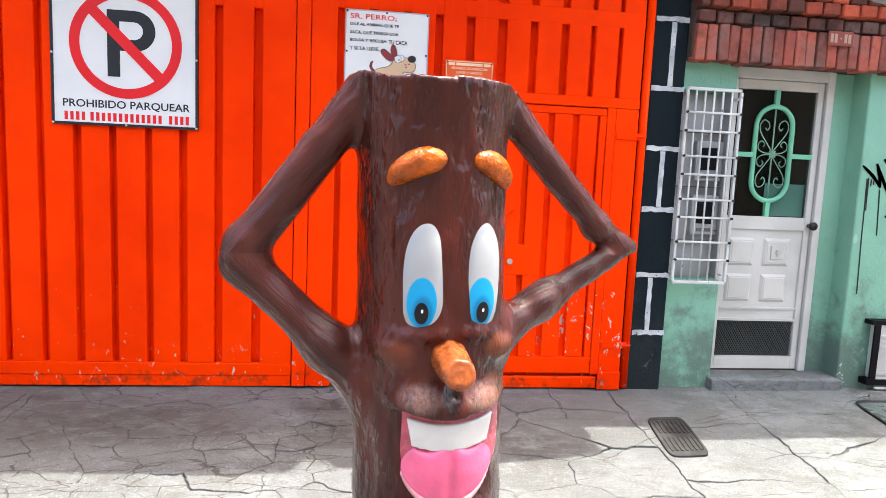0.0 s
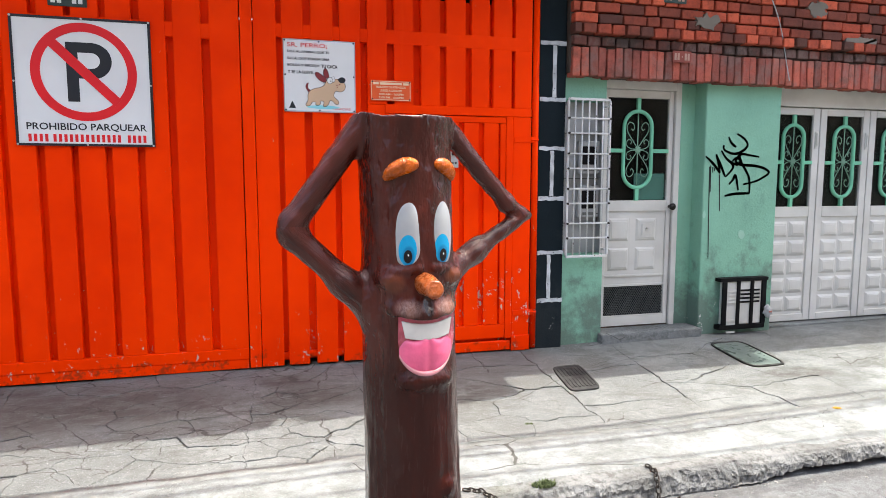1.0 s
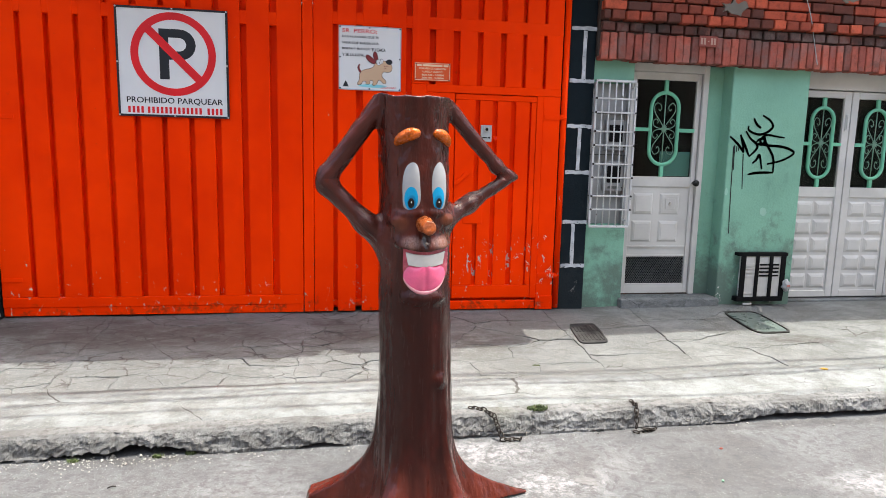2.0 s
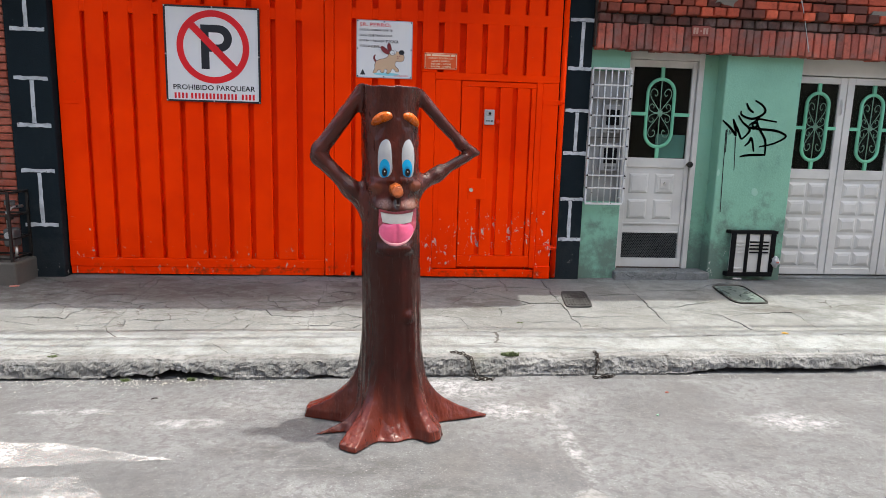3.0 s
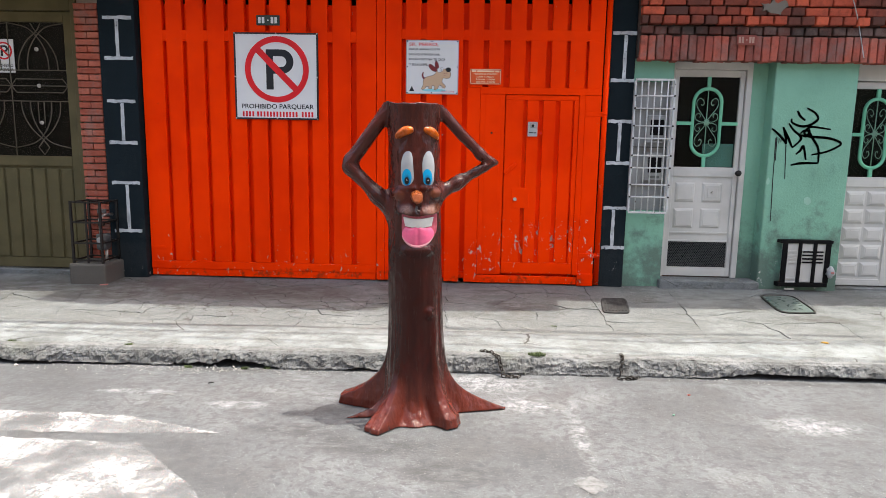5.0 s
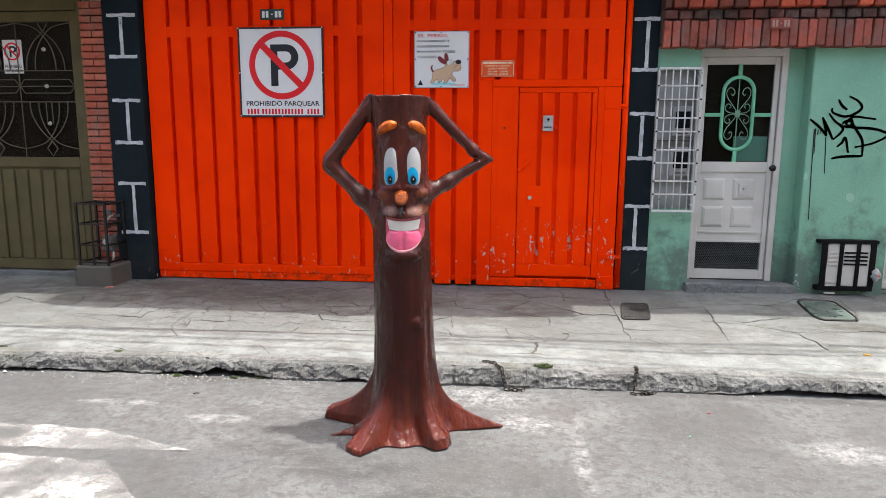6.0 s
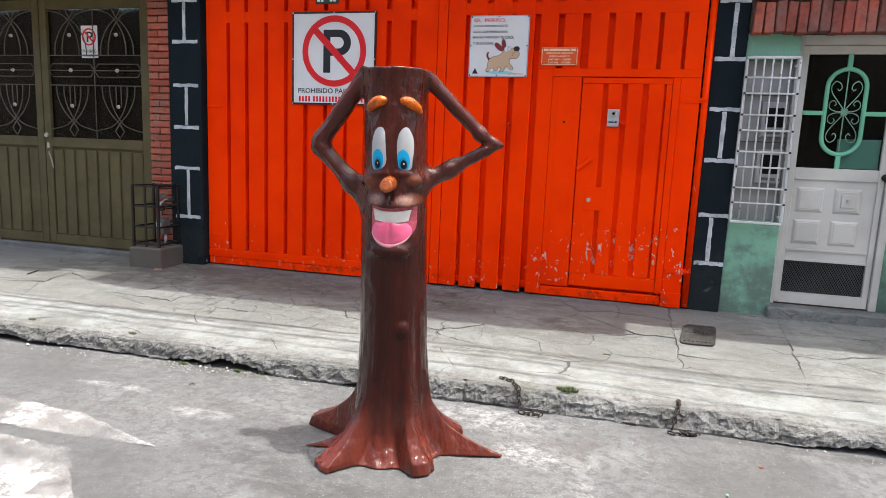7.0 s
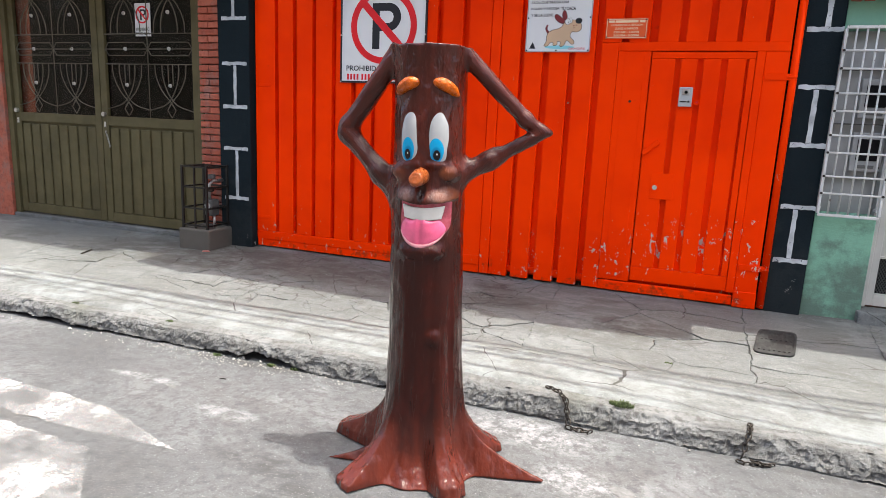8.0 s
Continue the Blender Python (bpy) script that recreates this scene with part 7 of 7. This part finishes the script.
    # rolled lower lids under the eyes
    for lid in ((0.152, 1.300), (0.178, 1.2965), (0.205, 1.2965), (0.236, 1.302)), ((0.276, 1.303), (0.298, 1.2985), (0.322, 1.2985), (0.345, 1.304)):
        for (ax, az), (bx, bz) in zip(lid, lid[1:]):
            f = blend(f, limb(P, (ax, skin(ax, az) - 0.003, az), (bx, skin(bx, bz) - 0.003, bz), 0.0085, 0.0085), 0.012)
    # the muzzle swells from the nose down to a hard lip edge that overhangs the mouth
    side = np.clip(1 - ((x - 0.257) / 0.122) ** 2, 0, 1)
    down = np.clip((1.238 - z) / 0.075, 0, 1)
    lobes = 0.55 + 0.45 * np.clip(np.abs(x - 0.262) / 0.035, 0, 1)
    swollen = np.sqrt(u * u + v * v) - r - 0.026 * np.sqrt(side) * down * down * (3 - 2 * down) * np.clip(lobes + (1.19 - z) * 12, 0.55, 1.0)
    lip = 1.150 + 1.4 * (x - 0.260) ** 2
    swollen = np.maximum(np.maximum(swollen, lip - z), np.maximum(z - 1.25, v + 0.03))
    f = blend(f, swollen + 0.6 * (side <= 0), 0.004)
    f = carve(f, egg(P, (0.261, skin(0.261, 1.2) - 0.020, 1.205), (0.014, 0.016, 0.024)), 0.012)
    for px, pz, a, b in EYES:
        f = blend(f, eyeball(P, (px, skin(px, pz) + 0.008, pz), (a + 0.009, 0.016, b + 0.009), slant(px, pz)), 0.010)
    hollow = np.maximum(egg((x, y, np.minimum(z, 1.088)), (0.259, 1.12, 1.088), (0.096, 0.05, 0.098), 5), z - 1.150 - 1.4 * (x - 0.260) ** 2)
    return carve(f, hollow, 0.005)


def build_sculpture():
    pieces = []

    def add(f, lo, h, material):
        pieces.append((*surface_nets(f, lo, h), material))

    lo, hi, h = (-0.26, 0.90, -0.012), (0.78, 1.64, 1.80), 0.0058
    P = field(lo, hi, h)
    body = body_field(P)
    body = body + 0.0018 * np.sin(P[0] * 61 + 2 * np.sin(P[2] * 23)) * np.sin(P[1] * 57 + 1.5 * np.sin(P[2] * 19))
    body = np.maximum(body, 0.003 - P[2] + 0 * P[0])
    add(body, lo, h, BARK)

    def small(fn, lo, hi, material, h=0.0035):
        add(fn(field(lo, hi, h)), lo, h, material)

    for (px, pz, a, b), material in zip(EYES, (EYE_L, EYE_R)):
        small(lambda P: eyeball(P, (px, skin(px, pz) + 0.006, pz), (a, 0.021, b), slant(px, pz)), (px - 0.056, skin(px, pz) - 0.04, pz - 0.118), (px + 0.056, skin(px, pz) + 0.05, pz + 0.118), material, 0.0026)

    def bent(points, r, k=0.012):
        def fn(P):
            f = None
            for a, b, ra, rb in zip(points, points[1:], r, r[1:]):
                g = limb(P, a, b, ra, rb)
                f = g if f is None else blend(f, g, k)
            return f
        return fn

    def on(pts, out):
        return [(px, skin(px, pz) - out, pz) for px, pz in pts]

    small(bent(on([(0.143, 1.567), (0.152, 1.577), (0.163, 1.586), (0.176, 1.594), (0.190, 1.600), (0.205, 1.603), (0.219, 1.604)], 0.002), [0.0095, 0.0125, 0.015, 0.0165, 0.017, 0.0163, 0.0143], 0.02), (0.10, 1.07, 1.53), (0.27, 1.22, 1.65), BROW, 0.003)
    small(bent(on([(0.296, 1.606), (0.309, 1.604), (0.322, 1.599), (0.334, 1.591), (0.345, 1.580), (0.354, 1.566)], 0.002), [0.0140, 0.0160, 0.0166, 0.0156, 0.0130, 0.0095], 0.02), (0.26, 1.07, 1.53), (0.40, 1.26, 1.65), BROW, 0.003)

    def nose(P):
        f = limb(P, (0.251, 1.135, 1.2575), (0.262, 1.062, 1.2490), 0.0335, 0.0278)
        f = -blend(-f, -(1.047 - P[1] + 0.30 * (P[2] - 1.2485)), 0.0025)
        cup = np.sqrt((P[0] - 0.262) ** 2 + (P[2] - 1.2485) ** 2)
        return f + 0.0006 * np.sin(cup * 420) * (P[1] < 1.056) + 0.0012 * np.sin(P[0] * 240 + 40 * P[2]) * (P[1] > 1.054)

    small(nose, (0.20, 1.02, 1.19), (0.32, 1.17, 1.32), NOSE, 0.003)

    def curve_y(P, back):
        return TY - np.sqrt(np.maximum(0.149 ** 2 - (P[0] - 0.235) ** 2, 1e-4)) + back

    def oval2(P, a, b):
        k = np.sqrt(((P[0] - 0.259) / a) ** 2 + (np.minimum(P[2] - 1.088, 0.0) / b) ** 2)
        return (k - 1) * min(a, b)

    def tongue(P):
        dome = np.maximum(0.0, 1 - ((P[0] - 0.26) / 0.09) ** 2 - ((P[2] - 1.045) / 0.07) ** 2)
        halves = 0.006 * np.exp(-((P[0] - 0.2605) / 0.010) ** 2)
        f = np.maximum(oval2(P, 0.0945, 0.098), curve_y(P, 0.007) - 0.022 * np.sqrt(dome) + halves - P[1])
        top = P[2] - 1.096 - 0.008 * np.cos((P[0] - 0.26) * 75) - 1.2 * (P[0] - 0.26) ** 2
        return -blend(-np.maximum(f, P[1] - 1.21), -top, 0.02)

    small(tongue, (0.145, 1.06, 0.975), (0.375, 1.225, 1.13), TONGUE, 0.003)

    def teeth(P):
        f = np.maximum(np.abs(curve_y(P, 0.004) - P[1]) - 0.006, np.abs(P[2] - 1.113 - 1.6 * (P[0] - 0.262) ** 2) - 0.0215)
        return np.maximum(f, np.abs(P[0] - 0.262) - 0.071 - 0.2 * (P[2] - 1.113)) - 0.003

    small(teeth, (0.17, 1.09, 1.07), (0.36, 1.23, 1.18), TEETH, 0.003)

    rim = []
    for k in range(25):
        t = radians(-158 + 136 * k / 24)
        px, pz = 0.259 + 0.0935 * math.cos(t), 1.086 + 0.0990 * math.sin(t)
        rim.append((px, skin(px, pz) + 0.006 - 0.012 * abs(math.sin(t)), pz))
    small(bent(rim, [0.0008 + 0.0062 * abs(math.sin(radians(-158 + 136 * k / 24))) ** 2 for k in range(25)], 0.006), (0.13, 1.05, 0.95), (0.40, 1.34, 1.16), LOWER_LIP, 0.0028)

    def gum(P):
        return np.maximum(np.maximum(oval2(P, 0.100, 0.102), curve_y(P, 0.003) - P[1]), np.maximum(P[2] - 1.165, P[1] - 1.24))

    small(gum, (0.14, 1.10, 0.97), (0.38, 1.27, 1.19), LIP, 0.004)

    verts, faces, mats, base, slots = [], [], [], 0, []
    for v, q, material in pieces:
        if material not in slots:
            slots.append(material)
        verts.append(v)
        faces.append(q + base)
        mats.append(np.full(len(q), slots.index(material)))
        base += len(v)
    verts, faces, mats = np.concatenate(verts), np.concatenate(faces), np.concatenate(mats)
    me = bpy.data.meshes.new("tree_sculpture")
    me.vertices.add(len(verts))
    me.vertices.foreach_set("co", verts.astype(np.float32).ravel())
    me.loops.add(faces.size)
    me.loops.foreach_set("vertex_index", faces.astype(np.int32).ravel())
    me.polygons.add(len(faces))
    me.polygons.foreach_set("loop_start", np.arange(0, faces.size, 4, dtype=np.int32))
    for material in slots:
        me.materials.append(material)
    me.polygons.foreach_set("material_index", mats.astype(np.int32))
    me.update(calc_edges=True)
    me.validate()
    me.shade_smooth()
    return tagged(new("tree_sculpture", me), "glossy brown tree-trunk sculpture with a painted laughing face", "sculpture")


EYE_L = make_eye("painted_eye_west", 0.199, 1.3565, 0.0)
EYE_R = make_eye("painted_eye_east", 0.3065, 1.3565, 0.0035)
build_sculpture()


# ---- brickwork, piece by piece ----
def brick_mesh(name, w, d, h, seed, material):
    """A worn brick of unit size w x d x h with uneven corners."""
    bm = boxed(-w / 2, w / 2, -d / 2, d / 2, -h / 2, h / 2, bevel=0.006)
    rnd = random.Random(seed)
    off = Vector((rnd.random() * 50, rnd.random() * 50, 0))
    for v in bm.verts:
        v.co += Vector((noise.noise(v.co * 14 + off), noise.noise(v.co * 14 + off * 2), noise.noise(v.co * 14 + off * 3))) * 0.005
    return to_mesh(name, bm, material)


def lay(parent, me, x, y, z, sx=1.0, tilt=0.0):
    ob = new("brick", me)
    ob.parent = parent
    ob.location, ob.scale = (x, y, z), (sx, 1, 1)
    ob.rotation_euler = (0, tilt, 0)


def build_bricks():
    rnd = random.Random(21)
    wall = bpy.data.objects["wall_backing"]
    kinds = [brick_mesh("brick", 0.2, 0.11, 0.072, s, BRICK) for s in range(4)]
    heads = [brick_mesh("brick", 0.11, 0.11, 0.072, s + 9, BRICK) for s in range(3)]
    dark = [brick_mesh("brick", 0.11, 0.11, 0.072, s + 14, SOOTY_BRICK) for s in range(3)]
    stand = [brick_mesh("brick", 0.068, 0.11, 0.225, s + 20, SOLDIER) for s in range(4)]
    x = 2.16
    while x < 6.3:
        lay(wall, rnd.choice(stand), x, 4.005 + rnd.uniform(-0.006, 0.006), 2.513 + rnd.uniform(-0.008, 0.006), rnd.uniform(0.93, 1.02), rnd.uniform(-0.03, 0.03))
        x += 0.0755
    z, course = 2.672, 0
    while z < 3.3:
        x = 2.125 - (0.06 if course % 2 else 0.0)
        while x < 6.3:
            long = course > 1 and rnd.random() < 0.6
            w = 0.2 if long else 0.11
            xa = max(x, 2.118)
            sx = (x + w - xa) / w
            if sx > 0.25:
                lay(wall, rnd.choice(dark if course == 0 else kinds if long else heads), xa + w * sx / 2, 4.0 - (0.0, 0.045, 0.012, 0.012, 0.012, 0.012, 0.012, 0.012, 0.012, 0.012)[course] + rnd.uniform(-0.008, 0.006), z + rnd.uniform(-0.003, 0.003), sx, rnd.uniform(-0.012, 0.012))
            x += w + 0.016
        z += 0.0865
        course += 1
    wall = bpy.data.objects["wall_west_reveal"]
    kinds = [brick_mesh("brick", 0.2, 0.10, 0.058, s + 40, SMOOTH_BRICK) for s in range(3)]
    z, course = 0.24, 0
    while z < 2.88:
        x = -3.298
        for w in ((0.118, 0.122) if course % 2 else (0.242,)):
            lay(wall, rnd.choice(kinds), x + w / 2, 4.0, z, (w - 0.007) / 0.2)
            x += w + 0.002
        z += 0.0665
        course += 1


number_plate("address_plate", "small red clay address plate on the brickwork", 3.008, 3.184, 2.54, 2.632, 3.925, PLATE_RED, PLATE_INK)
number_plate("address_plate", "small dark green address plate on the brickwork", 2.906, 3.118, 3.005, 3.09, 3.925, PLATE_GREEN, PLATE_INK)
for ob in [o for o in scene.objects if o.type == "EMPTY" and not o.parent and o.location.length == 0]:
    settle(ob)

# ---- pavement slabs, cracked piece by piece ----
def clip(poly, px, py, nx, ny):
    """The part of a polygon behind a line through (px, py) with normal (nx, ny)."""
    out = []
    for (ax, ay), (bx, by) in zip(poly, poly[1:] + poly[:1]):
        da, db = (ax - px) * nx + (ay - py) * ny, (bx - px) * nx + (by - py) * ny
        if da <= 0:
            out.append((ax, ay))
        if da * db < 0:
            t = da / (da - db)
            out.append((ax + (bx - ax) * t, ay + (by - ay) * t))
    return out


def build_slabs():
    rnd = random.Random(8)
    pavement = bpy.data.objects["pavement"]
    # the long joints of the old pour: x at the kerb side and at the wall side
    bays = [(-9.0, -9.0), (-6.6, -6.5), (-4.15, -4.77), (-3.38, -3.75), (-2.72, -3.2), (-1.75, -1.85), (-0.35, -0.32), (0.375, 0.355), (1.68, 1.72), (2.36, 2.55), (3.54, 3.78), (5.5, 5.6), (7.2, 7.2), (9.0, 9.0)]
    # the larger pieces by their middles; the crazed stretch is scattered
    middles = [[(-8, 3.2)], [(-5.6, 3.4), (-5.4, 2.7)], [(-4.1, 3.5), (-4.05, 2.9), (-3.85, 2.5)], [(-3.42, 3.62), (-3.1, 3.1), (-3.3, 2.9), (-3.05, 2.55)], None, None, None,
               [(0.70, 3.36), (1.03, 3.25), (0.66, 3.74), (1.10, 3.90), (0.53, 2.98), (1.38, 3.46), (1.42, 2.86), (1.03, 2.58), (0.84, 2.90), (0.60, 2.58), (1.40, 2.50), (1.52, 3.90)],
               [(1.95, 3.75), (2.1, 3.1), (2.0, 2.5)], [(2.9, 3.88), (2.86, 3.35), (3.38, 3.45), (2.7, 2.62), (3.25, 2.66), (3.12, 3.06)], [(4.3, 3.5), (4.6, 2.8)], [(6.3, 3.3)], [(8.0, 3.2)]]
    for (x0, w0), (x1, w1), sites in zip(bays, bays[1:], middles):
        broken = sites is None
        if broken:
            sites = [(0.24, 2.72), (0.24, 3.22), (0.22, 3.75), (-0.02, 3.85)] if x0 > -1 else [(-0.75, 3.9), (-1.2, 3.85), (-0.5, 3.65)] if x0 > -2 else [(-2.3, 3.85), (-2.7, 3.5), (-2.1, 3.45), (-2.6, 3.1)]
            fixed = len(sites)
            tries = 0
            while len(sites) - fixed < (x1 - x0) * 22 and tries < 3000:
                tries += 1
                p = (rnd.uniform(max(x0, -2.35), min(x1, 0.12)), 2.5 + 1.15 * rnd.random() ** 1.1)
                gap = 0.115 * (1 + 0.7 * rnd.random())
                if all(math.hypot((p[0] - q[0]) * 0.72, p[1] - q[1]) > (gap if k >= fixed else 0.2) for k, q in enumerate(sites)):
                    sites.append(p)
        for a in sites:
            poly = [(x0, 2.40), (x1, 2.40), (w1, 4.02), (w0, 4.02)]
            for b in sites:
                if b is not a:
                    nx, ny = (b[0] - a[0]) * 0.52, b[1] - a[1]
                    n = math.hypot(nx, ny)
                    poly = clip(poly, (a[0] + b[0]) / 2, (a[1] + b[1]) / 2, nx / n, ny / n)
            if len(poly) < 3:
                continue
            cx, cy = sum(p[0] for p in poly) / len(poly), sum(p[1] for p in poly) / len(poly)
            lift, tx, ty = rnd.uniform(-0.0025, 0.002), rnd.uniform(-0.006, 0.006), rnd.uniform(-0.006, 0.006)
            ring = []
            for (ax, ay), (bx, by) in zip(poly, poly[1:] + poly[:1]):
                n = max(1, round(math.hypot(bx - ax, by - ay) / 0.018))
                ln = math.hypot(bx - ax, by - ay) or 1.0
                nx, ny = (by - ay) / ln, -(bx - ax) / ln
                for k in range(n):
                    x, y = ax + (bx - ax) * k / n, ay + (by - ay) * k / n
                    w = max(0.0003, ((0.35 if broken else 0.5) + 0.75 * abs(ny)) * ((0.0016 if broken else 0.0022) + 0.0105 * noise.noise(Vector((x * 3.3, y * 3.3, 7.0)))))
                    w += 0.005 * max(0.0, noise.noise(Vector((x * 26, y * 26, cx))) - 0.12)
                    jx = 0.030 * noise.noise(Vector((x * 7, y * 7, 1.0))) + 0.014 * noise.noise(Vector((x * 21, y * 21, 2.0))) + 0.005 * noise.noise(Vector((x * 60, y * 60, 2.0)))
                    jy = 0.030 * noise.noise(Vector((x * 7, y * 7, 3.0))) + 0.014 * noise.noise(Vector((x * 21, y * 21, 4.0))) + 0.005 * noise.noise(Vector((x * 60, y * 60, 4.0)))
                    x, y = x + jx - nx * w, y + jy - ny * w
                    ring.append((x, max(y, joint_y(x) + 0.002 + max(0.0, 0.006 * noise.noise(Vector((x * 5, 0, 6)))))))
            bm = bmesh.new()
            rims = []
            for shrink, drop in ((0.0, 0.016), (0.0, 0.0025), (0.0035, 0.0)):
                row = []
                for x, y in ring:
                    d = math.hypot(cx - x, cy - y) or 1.0
                    x, y = x + (cx - x) / d * shrink, y + (cy - y) / d * shrink
                    row.append(bm.verts.new((x - cx, y - cy, pave_h(x, y) - pave_h(cx, cy) - drop + (x - cx) * tx + (y - cy) * ty)))
                rims.append(row)
            for p, q in zip(rims, rims[1:]):
                for k in range(len(ring)):
                    bm.faces.new((p[k], p[(k + 1) % len(ring)], q[(k + 1) % len(ring)], q[k]))
            bmesh.ops.triangulate(bm, faces=[bm.faces.new(rims[-1])])
            ob = new("slab", to_mesh("slab", bm, PAVEMENT))
            ob.parent = pavement
            ob.location = (cx, cy, pave_h(cx, cy) + lift)


build_slabs()
build_bricks()
